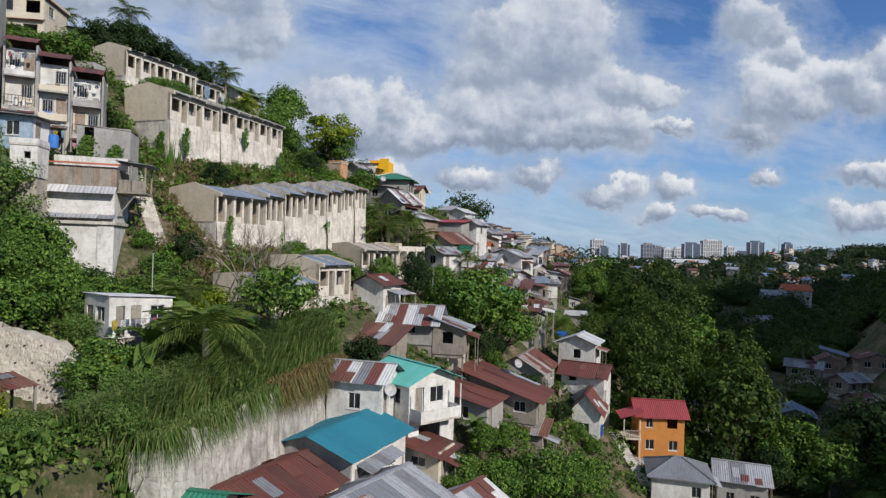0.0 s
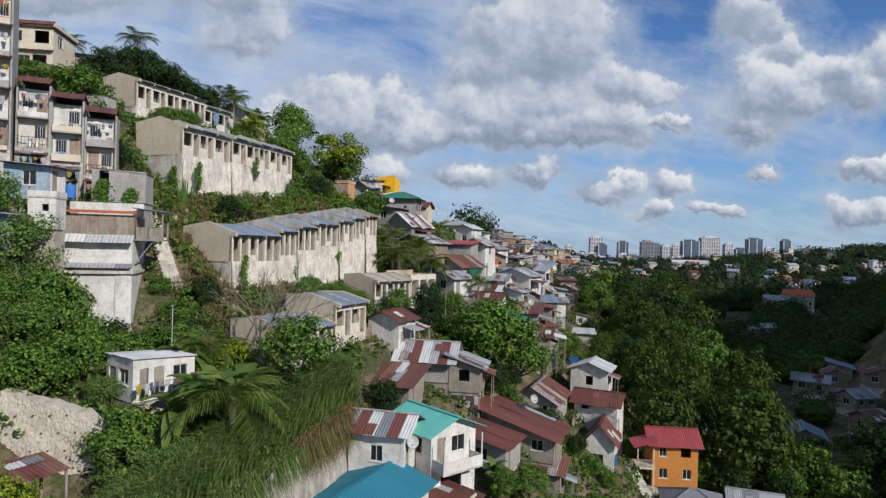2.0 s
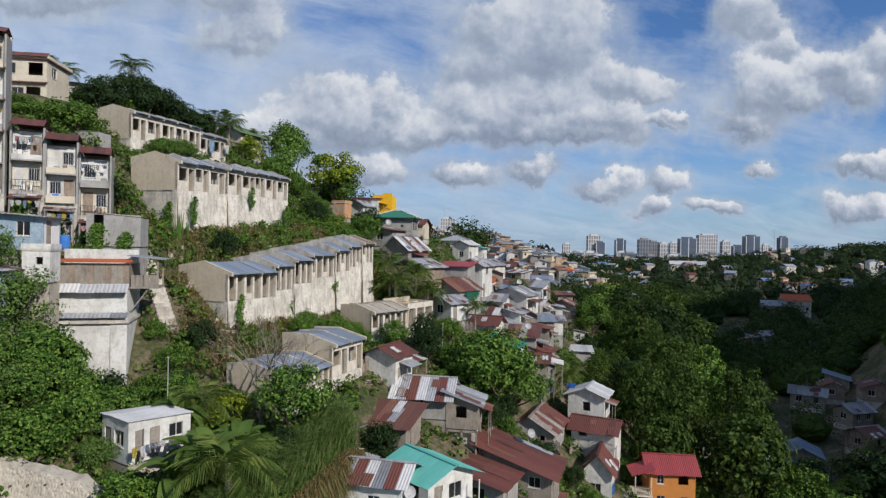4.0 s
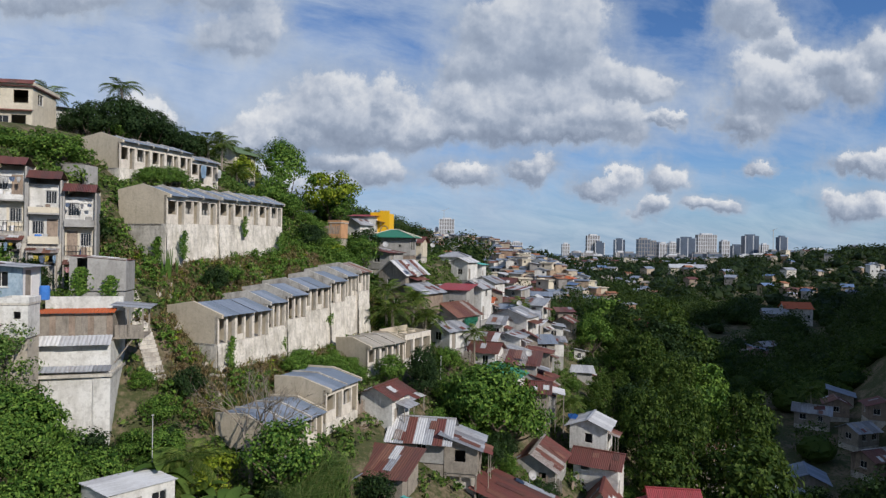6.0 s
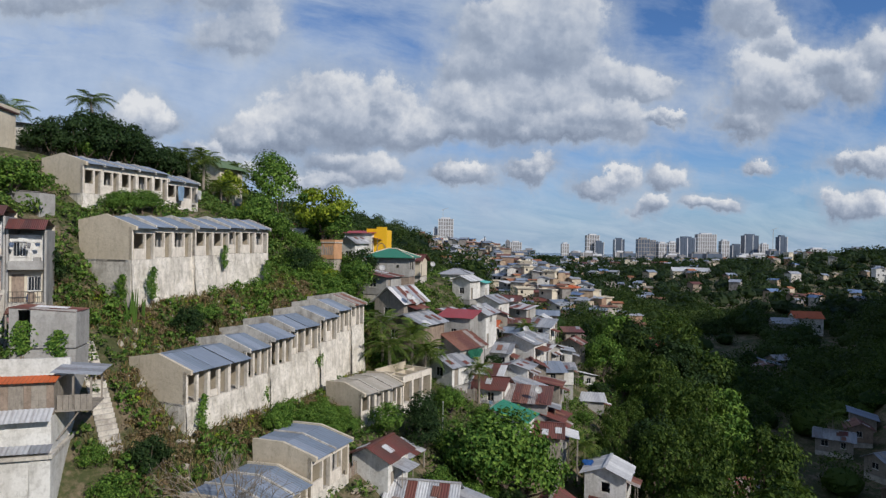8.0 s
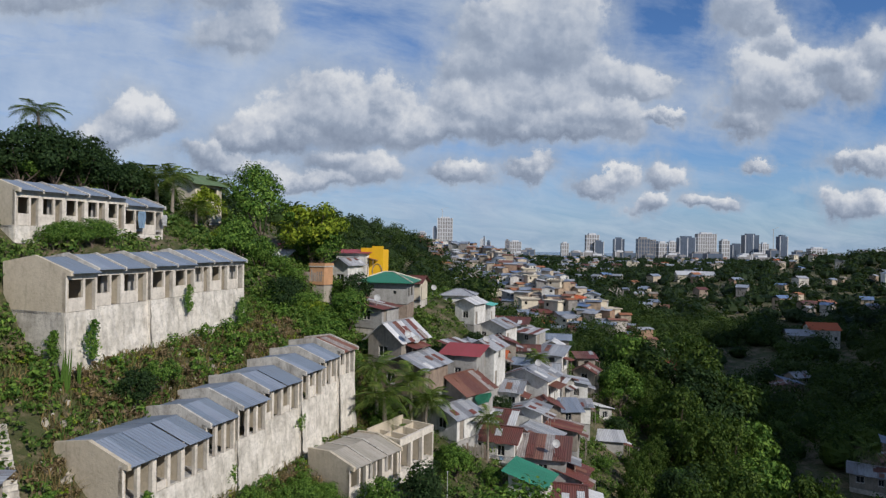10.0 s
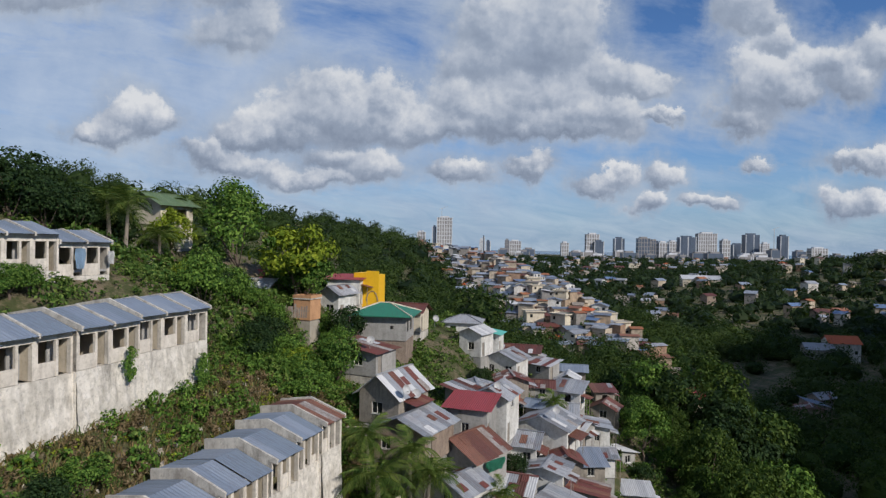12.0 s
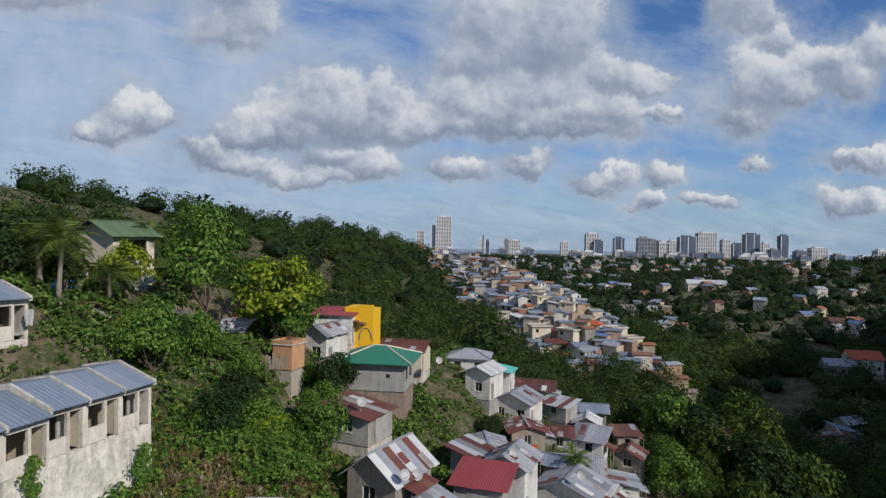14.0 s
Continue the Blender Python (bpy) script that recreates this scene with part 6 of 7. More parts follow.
# ---- plants ----
def leaf_cards(rng, centres, normals, size, slim=0.5, droop=0.3):
    """Leaves as pointed blades: each a folded pair of triangles round its midrib (two quads' worth of shape in four vertices)."""
    n = len(centres)
    nrm = normals + rng.normal(0, 0.42, (n, 3))
    nrm /= np.linalg.norm(nrm, axis=1, keepdims=True) + 1e-9
    ref = rng.normal(0, 1, (n, 3))
    ref[:, 2] -= droop
    a = np.cross(nrm, ref)
    a /= np.linalg.norm(a, axis=1, keepdims=True) + 1e-9
    b = np.cross(nrm, a)
    s = (size * rng.uniform(0.6, 1.35, n))[:, None]
    p0, p1 = centres - b * s, centres + b * s
    w1, w2 = centres + a * s * slim + nrm * s * 0.18, centres - a * s * slim + nrm * s * 0.18
    verts = np.stack([p0, w1, p1, w2], 1).reshape(-1, 3)
    faces = np.arange(4 * n).reshape(n, 4)
    return verts, faces


def crown_arrays(rng, radius, tall, clumps, leaves, size, low=0.0, spread=0.36, lean=False):
    """A crown of many clumps of leaves over an uneven dome, with gaps between the clumps. Its foot is at z = 0."""
    th = rng.uniform(0, math.tau, clumps)
    up = rng.uniform(-0.55 + low, 1.0, clumps)
    rr = np.sqrt(np.clip(1 - up * up * 0.9, 0.05, 1)) * rng.uniform(0.45, 1.0, clumps)
    c = np.stack([rr * np.cos(th) * radius, rr * np.sin(th) * radius, (up * 0.5 + 0.5) * tall * rng.uniform(0.85, 1.05, clumps)], 1)
    cr = radius * spread * rng.uniform(0.65, 1.25, clumps)
    per = max(3, leaves // clumps)
    dirs = rng.normal(0, 1, (clumps, per, 3))
    dirs[:, :, 2] += 0.35
    dirs /= np.linalg.norm(dirs, axis=2, keepdims=True)
    whole = c[:, None, :] - np.array([0, 0, tall * 0.35])
    whole = whole / (np.linalg.norm(whole, axis=2, keepdims=True) + 1e-6)
    dist = cr[:, None, None] * rng.uniform(0.55, 1.05, (clumps, per, 1))
    pts = (c[:, None, :] + dirs * dist * np.array([1, 1, 0.75])).reshape(-1, 3)
    v, f = leaf_cards(rng, pts, (dirs + 0.7 * whole).reshape(-1, 3), size, 0.8 if lean else 0.6)
    return v, f[:, :3] if lean else f, c, cr


def trunk_bm(rng, height, r, limbs, centres):
    bm = bmesh.new()
    bend = [(rng.uniform(-0.25, 0.25), rng.uniform(-0.25, 0.25)) for _ in range(4)]
    pts = [(0, 0, -0.6), (bend[0][0] * .5, bend[0][1] * .5, height * 0.35), (bend[1][0], bend[1][1], height * 0.7), (bend[2][0], bend[2][1], height * 1.15)]
    tube(bm, pts, (r * 1.25, r, r * 0.8, r * 0.45), 7)
    pick = list(range(len(centres)))
    rng.shuffle(pick)
    for i in pick[:limbs]:
        c = Vector(centres[i]) + Vector((0, 0, height))
        s = Vector(pts[2])
        mid = s.lerp(c, 0.5) + Vector((0, 0, -0.15 * (c - s).length * 0.4))
        tube(bm, [s, mid, c], (r * 0.5, r * 0.32, r * 0.12), 5)
    return bm


def tree_kind(seed, radius, tall, trunk, clumps, leaves, size, leaf, r=0.16, spread=0.36):
    rng = np.random.default_rng(seed)
    v, f, c, cr = crown_arrays(rng, radius, tall, clumps, leaves, size, spread=spread)
    crown = array_mesh("crown", v + np.array([0, 0, trunk]), f, leaf)
    pr = random.Random(seed)
    wood = mesh_of(trunk_bm(pr, trunk, r, 7, c), "trunk", BARK)
    return wood, crown


def plant_tree(kind, x, y, scale, turn, label, name="tree", group="trees on the slope", sink=0.0, squash=1.0):
    wood, crown = kind
    m = pose(x, y, gz(x, y) - sink, 0, 0, turn)
    root = thing(name, m, label, "tree", group)
    root.scale = (scale, scale, scale * squash)
    part("trunk", wood, None, root)
    part("crown", crown, None, root)
    return root


TALL = [tree_kind(40 + i, 3.2, 5.2, 2.6, 60, 3900, 0.175, LEAF) for i in range(3)]
ROUND = [tree_kind(50 + i, 2.2, 3.0, 1.2, 52, 3500, 0.118, LEAF) for i in range(3)]
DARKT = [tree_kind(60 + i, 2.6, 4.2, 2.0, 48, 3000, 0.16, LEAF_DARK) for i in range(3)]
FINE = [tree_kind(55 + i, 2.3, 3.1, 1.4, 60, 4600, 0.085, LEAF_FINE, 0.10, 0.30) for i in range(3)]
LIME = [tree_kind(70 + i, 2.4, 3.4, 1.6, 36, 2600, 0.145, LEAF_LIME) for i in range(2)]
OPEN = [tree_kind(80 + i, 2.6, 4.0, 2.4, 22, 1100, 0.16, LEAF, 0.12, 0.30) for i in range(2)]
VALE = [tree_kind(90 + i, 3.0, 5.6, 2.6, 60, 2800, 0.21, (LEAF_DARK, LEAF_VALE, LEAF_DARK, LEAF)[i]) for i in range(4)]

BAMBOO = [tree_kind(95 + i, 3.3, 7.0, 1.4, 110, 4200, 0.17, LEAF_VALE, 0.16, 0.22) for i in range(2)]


def frond(rng, length, rise, width, n=26, fold=0.6):
    """One feather frond along +x: pairs of leaflets on an arching rib."""
    t = np.linspace(0.06, 1, n)
    rib = np.stack([t * length * (1 - 0.18 * t), np.zeros(n), rise * t - (rise + length * 0.75) * t ** 2.3 * 0.62], 1)
    vs, fs = [], []
    for i in range(n):
        w = width * math.sin(math.pi * min(1, 0.12 + t[i] * 0.9)) ** 0.7
        for s in (1, -1):
            tip = rib[i] + np.array([w * 0.55, s * w, -w * fold * rng.uniform(0.6, 1.3)])
            step = np.array([length / n * 0.30, 0, 0])
            k = len(vs)
            vs += [rib[i] - step, rib[i] + step, tip + step * 0.3, tip - step * 0.3]
            fs.append((k, k + 1, k + 2, k + 3))
    return np.array(vs), np.array(fs)


def turned(v, yaw, tip=0.0):
    ct, st = math.cos(tip), math.sin(tip)
    v = np.stack([v[:, 0] * ct - v[:, 2] * st, v[:, 1], v[:, 0] * st + v[:, 2] * ct], 1)
    c, s = math.cos(yaw), math.sin(yaw)
    return np.stack([v[:, 0] * c - v[:, 1] * s, v[:, 0] * s + v[:, 1] * c, v[:, 2]], 1)


def merged(pieces):
    vs, fs, k = [], [], 0
    for v, f in pieces:
        vs.append(v)
        fs.append(f + k)
        k += len(v)
    return np.concatenate(vs), np.concatenate(fs)


def palm_kind(seed, height, length, count=20):
    rng = np.random.default_rng(seed)
    lean = rng.uniform(-0.5, 0.5, 2)
    top = np.array([lean[0], lean[1], height])
    out = []
    for i in range(count):
        v, f = frond(rng, length * rng.uniform(0.8, 1.1), rng.uniform(0.1, 0.9) * length * 0.5, 0.62)
        out.append((turned(v, i * 2.4 + rng.uniform(-0.2, 0.2), rng.uniform(-0.5, 0.9)) + top, f))
    v, f = merged(out)
    bm = bmesh.new()
    tube(bm, [(0, 0, -0.6), (lean[0] * 0.1, lean[1] * 0.1, height * 0.3), (lean[0] * 0.5, lean[1] * 0.5, height * 0.7), tuple(top)], (0.24, 0.17, 0.14, 0.11), 8)
    return mesh_of(bm, "trunk", PALMBARK), array_mesh("fronds", v, f, PALMLEAF)


PALMS = [palm_kind(1, 5.0, 2.9), palm_kind(2, 3.2, 2.8), palm_kind(3, 7.0, 3.0)]


def palm(kind, x, y, scale, turn, label="coconut palm with a slender trunk and drooping fronds", sink=0.0):
    wood, crown = PALMS[kind]
    root = thing("palm_tree", pose(x, y, gz(x, y) - sink, 0, 0, turn), label, "palm tree", "coconut palms")
    root.scale = (scale,) * 3
    part("trunk", wood, None, root)
    part("fronds", crown, None, root)
    return root


def banana_kind(seed):
    rng = np.random.default_rng(seed)
    out = []
    for i in range(9):
        n, length, width = 9, rng.uniform(1.7, 2.4), rng.uniform(0.26, 0.36)
        t = np.linspace(0, 1, n)
        rib = np.stack([t * length * 0.8, 0 * t, length * (0.75 * t - 0.95 * t ** 2.2 * rng.uniform(0.6, 1.1))], 1)
        vs, fs = [], []
        for k in range(n):
            w = width * math.sin(math.pi * (0.06 + 0.9 * t[k])) ** 0.55
            vs += [rib[k] + [0, w, w * 0.35], rib[k], rib[k] + [0, -w, w * 0.35]]
            if k:
                a = 3 * k
                fs += [(a - 3, a - 2, a + 1, a), (a - 2, a - 1, a + 2, a + 1)]
        out.append((turned(np.array(vs), i * 2.4 + rng.uniform(-0.3, 0.3), rng.uniform(0.0, 0.7)) + np.array([0, 0, 1.7]), np.array(fs)))
    v, f = merged(out)
    bm = bmesh.new()
    tube(bm, [(0, 0, -0.4), (0.03, 0, 0.9), (0, 0.02, 1.85)], (0.13, 0.11, 0.07), 7)
    return mesh_of(bm, "stem", BANANA), array_mesh("leaves", v, f, BANANA, True)


BANANAS = [banana_kind(5), banana_kind(6)]


def banana(i, x, y, scale, turn):
    stem, leaves = BANANAS[i]
    root = thing("banana_plant", pose(x, y, gz(x, y), 0, 0, turn), "banana plant with broad torn green leaves", "banana plant", "banana plants")
    root.scale = (scale,) * 3
    part("stem", stem, None, root)
    part("leaves", leaves, None, root)


# plan of what stands on the slope: (x, y, half size) of each building, kept free of plants
KEEP = []
for ob in list(scene.objects):
    if ob.parent is None and ob.type == "EMPTY" and ob.get("category") in ("house", "row building", "shed", "wall"):
        for ch in ob.children:
            if ch.name.startswith(("floor_slab", "plinth")):
                w_, d_ = ch.dimensions.x, ch.dimensions.y
                mid = ob.matrix_world @ (sum((Vector(c) for c in ch.bound_box), Vector()) / 8)
                KEEP.append((ob.matrix_world.inverted(), [Vector(c) for c in ch.bound_box], mid))
                break


CLEAR = ((-29.6, 50.0, 3.0), (-30.2, 45.0, 3.0), (-12.6, 42.4, 2.2), (-10.2, 46.6, 2.4), (-11.2, 39.4, 1.6), (-14.6, 47.0, 2.0), (-20.3, 28.2, 3.2), (-17.4, 33.6, 1.4), (-15.9, 35.4, 1.4), (-12.4, 39.0, 1.8), (-11.4, 36.4, 1.2), (-6.4, 97.0, 3.6), (-3.4, 98.6, 2.4), (-29.0, 92.0, 3.0), (-31.0, 91.0, 3.0), (-22.0, 95.0, 2.5), (-16.0, 94.0, 2.0), (-11.0, 105.0, 2.5), (-23.4, 48.6, 1.6), (-26.0, 52.0, 2.0))

WALLS = ((-20.3, 28.2, 2.8), (-26.0, 49.0, 1.6))


def free(x, y, gap=0.8, ahead=0.0, kept=True):
    """True where no building stands within gap metres."""
    if any((x - a) ** 2 + (y - b) ** 2 < (r + gap * 0.5) ** 2 for a, b, r in (CLEAR if kept else WALLS)):
        return False
    for inv, bb, mid in KEEP:
        if abs(mid.x - x) + abs(mid.y - y) > 40:
            continue
        p = inv @ Vector((x, y, mid.z))
        if bb[0].x - gap < p.x < bb[6].x + gap + ahead and bb[0].y - gap - ahead < p.y < bb[6].y + gap:
            return False
    return True


def at_slope(u, y):
    """Plan place from the position down the slope and along it."""
    return (u + 0.34 * y) / 0.94, y


rs = random.Random(11)
WHAT = {"t": (TALL, "broad green tree with a full uneven crown"), "r": (ROUND, "low bushy tree with dense green leaves"), "d": (DARKT, "dark green tree with a dense crown"), "l": (LIME, "small tree with bright yellow-green leaves"), "o": (OPEN, "thin tree with a sparse open crown"), "v": (VALE, "tall dark valley tree with a billowing crown")}


def scatter(n, u0, u1, y0, y1, kinds, s0, s1, gap=1.0, ahead=0.0, tries=12):
    made = 0
    for _ in range(n * tries):
        if made >= n:
            break
        x, y = at_slope(rs.uniform(u0, u1), rs.uniform(y0, y1))
        s = rs.uniform(s0, s1)
        if not free(x, y, gap + s, ahead):
            continue
        kind, label = WHAT[rs.choice(kinds)]
        plant_tree(rs.choice(kind), x, y, s, rs.uniform(0, 360), label, sink=0.3, squash=rs.uniform(0.85, 1.15))
        made += 1


plant_tree(ROUND[0], 4.4, 63.6, 1.9, 30, "big broad green tree standing among the houses")
plant_tree(ROUND[1], 2.4, 62.2, 1.5, 130, "broad green tree standing among the houses")
plant_tree(ROUND[2], 6.8, 65.6, 1.6, 230, "broad green tree standing among the houses")
plant_tree(ROUND[0], -11.0, 41.4, 1.15, 10, "dense round green bush below the row building")
plant_tree(ROUND[1], -36.4, 58.6, 1.25, 50, "broad dark green tree behind the flats", sink=0.9, squash=0.72)
plant_tree(ROUND[2], -40.4, 58.6, 1.1, 90, "broad dark green tree behind the flats", sink=1.6, squash=0.6)
for q in ((-40.2, 70.4, 0.8), (-38.6, 72.2, 0.9), (-37.2, 74.2, 0.95), (-36.0, 76.6, 0.9), (-34.6, 78.4, 0.8), (-42.4, 71.4, 0.7), (-39.4, 75.6, 1.0), (-33.4, 80.4, 0.8), (-37.0, 86.0, 1.1), (-40.4, 84.4, 1.3), (-34.2, 90.2, 0.9), (-42.6, 88.4, 1.3), (-39.4, 92.4, 1.1), (-45.6, 90.6, 1.3)):
    plant_tree((DARKT, ROUND)[int(q[1] * 10) % 2][int(q[0] * 10) % 3], q[0], q[1], q[2], 60 * q[0], "dense dark green tree on the hill crest", sink=1.3)
for k in range(5):
    plant_tree(ROUND[k % 3], -31.5 + 0.38 * k * 1.1, 65.2 + 0.92 * k * 1.1, 0.5 + 0.06 * (k % 2), 77 * k, "low green bush between two row buildings", sink=0.1)
plant_tree(TALL[2], -17.8, 99.5, 1.0, 20, "rounded bright green tree near an orange house", squash=0.8)
plant_tree(LIME[0], -18.6, 98.4, 1.8, 20, "yellow-green tree above an orange house")
plant_tree(ROUND[1], -9.4, 96.0, 0.45, 0, "dense green tree in front of a green-roofed house")
plant_tree(ROUND[2], -4.6, 97.0, 0.35, 90, "dense green tree in front of a green-roofed house")
plant_tree(DARKT[0], -12.4, 97.0, 0.9, 60, "dark green tree on the slope below the yellow building")
plant_tree(LIME[1], -30.4, 93.6, 1.0, 70, "small tree with yellow-green leaves")
plant_tree(OPEN[0], -24.0, 94.0, 1.5, 0, "thin tree with an open crown on the crest")
plant_tree(TALL[1], -27.6, 104.0, 1.1, 0, "broad green tree behind the houses")
for q in ((-27.6, 37.7, 1.15), (-25.4, 37.0, 0.95), (-29.8, 38.0, 1.1), (-24.0, 36.3, 0.7), (-21.4, 35.6, 0.62), (-23.3, 33.4, 0.62), (-26.4, 37.2, 0.8), (-20.9, 37.6, 0.75), (-22.8, 40.6, 0.7), (-19.9, 33.9, 0.5), (-25.6, 34.4, 0.7), (-15.6, 23.6, 0.55), (-14.6, 26.0, 0.5), (-17.0, 24.6, 0.6), (-13.6, 27.6, 0.55), (-16.8, 30.2, 0.7), (-15.3, 31.6, 0.6), (-18.6, 23.0, 0.55), (-12.9, 24.4, 0.5), (-21.2, 42.6, 0.55), (-20.6, 45.0, 0.6), (-19.0, 42.6, 0.5), (-22.4, 46.0, 0.42), (-19.6, 47.4, 0.5), (-24.4, 38.6, 0.45), (-27.2, 39.4, 0.4), (-29.5, 36.4, 0.7), (-31.5, 38.4, 0.6), (-17.9, 40.5, 0.5), (-13.0, 28.9, 0.42), (-14.2, 29.6, 0.5), (-12.6, 33.0, 0.4), (-10.9, 38.4, 0.38), (-12.6, 36.6, 0.4), (-15.6, 27.4, 0.5), (-17.6, 27.2, 0.4), (-18.2, 31.4, 0.45), (-19.2, 25.6, 0.5), (-12.2, 26.2, 0.36)):
    plant_tree((FINE, ROUND if q[1] > 32.5 else FINE, DARKT if q[1] > 38 else FINE)[int(q[0] * 10) % 3][int(q[1] * 10) % 3], q[0], q[1], q[2], 70 * q[0], "dense bushy green tree on the steep slope", sink=0.5)
for q in ((1.7, 40.2, 0.75), (4.0, 40.6, 0.8), (7.4, 44.2, 1.0), (11.6, 49.4, 1.0), (7.9, 40.4, 0.8), (9.6, 46.6, 0.9), (3.4, 46.2, 0.6), (12.6, 46.0, 0.9), (5.6, 47.4, 0.7)):
    plant_tree(ROUND[int(q[0] * 10) % 3], q[0], q[1], q[2], 70 * q[0], "dense bright green tree below the houses")
stand = []
for _ in range(700):
    x, y = rs.uniform(20, 52), rs.uniform(72, 140)
    top = 19.2 - 0.19 * x + 0.2 * y + rs.uniform(-4.5, 1.8)
    if 0.94 * x - 0.34 * y < -11 or y < 82 and x < 24 or x > 0.22 * y + 23 or any((x - a) ** 2 + (y - b) ** 2 < 5.3 ** 2 for a, b in stand) or not free(x, y, 1.6) or len(stand) >= 52:
        continue
    stand.append((x, y))
    s_ = max(0.75, (top - gz(x, y)) / 8.4)
    if len(stand) % 3:
        plant_tree(BAMBOO[len(stand) % 2], x, y, s_ * 0.72, rs.uniform(0, 360), "tall billowing green thicket in the valley", group="valley trees", sink=0.4, squash=1.0 / 0.72)
    else:
        plant_tree(VALE[len(stand) // 3 % 4], x, y, s_ * 0.85, rs.uniform(0, 360), "tall dark valley tree with a billowing crown", group="valley trees", sink=0.4, squash=1.0 / 0.85)
scatter(44, -42, -22, 14, 47, "rrdrrol", 0.5, 0.9, 0.0, 0.6)
scatter(16, -50, -40, 30, 62, "rrd", 0.4, 0.7, 0.0, 0.6)
scatter(14, -32.5, -29, 51, 68, "rrr", 0.4, 0.62, 0.2)
scatter(18, -76, -59, 66, 96, "drdrr", 0.5, 0.85, 0.5)
for q in ((38.6, 132.5, 1.5), (44.5, 131.5, 1.4), (35.5, 136.5, 1.5), (48.0, 134.0, 1.5)):
    plant_tree(VALE[int(q[0]) % 4], q[0], q[1], q[2], 40 * q[0], "tall dark valley tree with a billowing crown")
scatter(24, -52, -34, 80, 100, "dtrrlr", 0.45, 0.95, 0.4, 0.8)
scatter(30, -27, -4, 44, 76, "rrrd", 0.4, 0.75, 0.2, 0.9)
scatter(18, -34, -16, 74, 128, "rrd", 0.35, 0.6, 0.2, 0.6)
scatter(16, -17, -3, 76, 126, "rdtr", 0.55, 1.0, 0.4, 1.0)
scatter(12, 3, 14, 66, 84, "vr", 0.5, 0.8, 0.8, 2.0)
scatter(10, 14, 40, 66, 78, "v", 0.8, 1.3, 0.8)
palm(2, -39.0, 75.6, 0.98, 0, sink=0.8)
for q in ((0, -4.3, 75.3, 1.15, 10), (1, -6.6, 73.8, 1.3, 40), (1, -3.0, 76.6, 1.2, 80), (0, -7.6, 76.6, 1.1, 150), (0, -29.9, 82.4, 1.0, 0), (1, -32.0, 83.6, 1.3, 50), (0, -38.0, 93.8, 1.0, 100), (1, -35.7, 88.7, 1.4, 30), (1, -12.0, 31.6, 1.3, 60, "young palm with arching fronds over the grass", 1.5), (1, -13.6, 34.2, 1.15, 150, "young palm with arching fronds over the grass", 1.2), (0, -33.6, 89.4, 1.0, 20, "coconut palm with drooping fronds below a tower-like house", 1.6), (1, -30.6, 90.6, 1.1, 70, "coconut palm with drooping fronds below a tower-like house", 0.4), (1, -36.0, 86.6, 1.1, 110, "coconut palm with drooping fronds behind the row building", 0.2), (1, -16.0, 39.5, 1.0, 10), (0, -46.0, 72.0, 1.0, 0), (0, 3.2, 78.0, 0.8, 0), (0, 15.0, 76.5, 1.0, 0), (0, 12.0, 102.0, 0.9, 0), (0, 38.0, 78.0, 1.2, 0), (0, 45.0, 72.0, 1.2, 90), (1, -2.2, 79.0, 0.9, 0), (0, 70.0, 118.0, 1.3, 0), (0, 60.0, 150.0, 1.4, 0), (0, -31.0, 98.0, 0.95, 0)):
    palm(*q)
for q in ((0, -17.6, 38.3, 1.15, 0), (1, -16.6, 40.0, 1.0, 80), (0, -15.2, 38.6, 1.0, 140), (1, -18.6, 41.5, 0.9, 30), (0, -13.2, 32.4, 1.45, 20), (1, -14.2, 33.4, 1.5, 200), (1, -12.4, 34.8, 1.3, 90), (0, -15.0, 32.0, 1.35, 300), (1, -14.4, 35.4, 1.3, 140), (0, -6.2, 74.6, 1.0, 0), (1, -5.4, 72.6, 0.9, 0), (0, 2.8, 47.0, 0.9, 0), (1, 13.0, 83.0, 1.0, 0), (0, 14.4, 85.0, 1.0, 60), (1, -8.0, 80.0, 1.0, 0)):
    banana(*q)

# leafless tree in front of the lower row
bare = thing("bare_tree", pose(-13.6, 42.6, gz(-13.6, 42.6)), "leafless grey tree with fine spreading twigs", "tree")
bm = bmesh.new()
br = random.Random(9)


def twig(p, d, length, r, level):
    q = p + d * length
    tube(bm, [p, p.lerp(q, 0.5) + Vector((br.uniform(-1, 1), br.uniform(-1, 1), 0.3)) * length * 0.07, q], (r, r * 0.75, r * 0.5), 5 if level < 2 else 3)
    if level < 5:
        for _ in range(3 if level else 4):
            e = (d + Vector((br.uniform(-1, 1), br.uniform(-1, 1), br.uniform(-0.35, 0.7))) * 0.75).normalized()
            twig(p.lerp(q, br.uniform(0.6, 1.0)), e, length * br.uniform(0.6, 0.8), r * 0.55, level + 1)


twig(Vector((0, 0, -0.4)), Vector((0.05, 0, 1)), 3.5, 0.21, 0)
part("branchwork", bm, PALMBARK, bare)


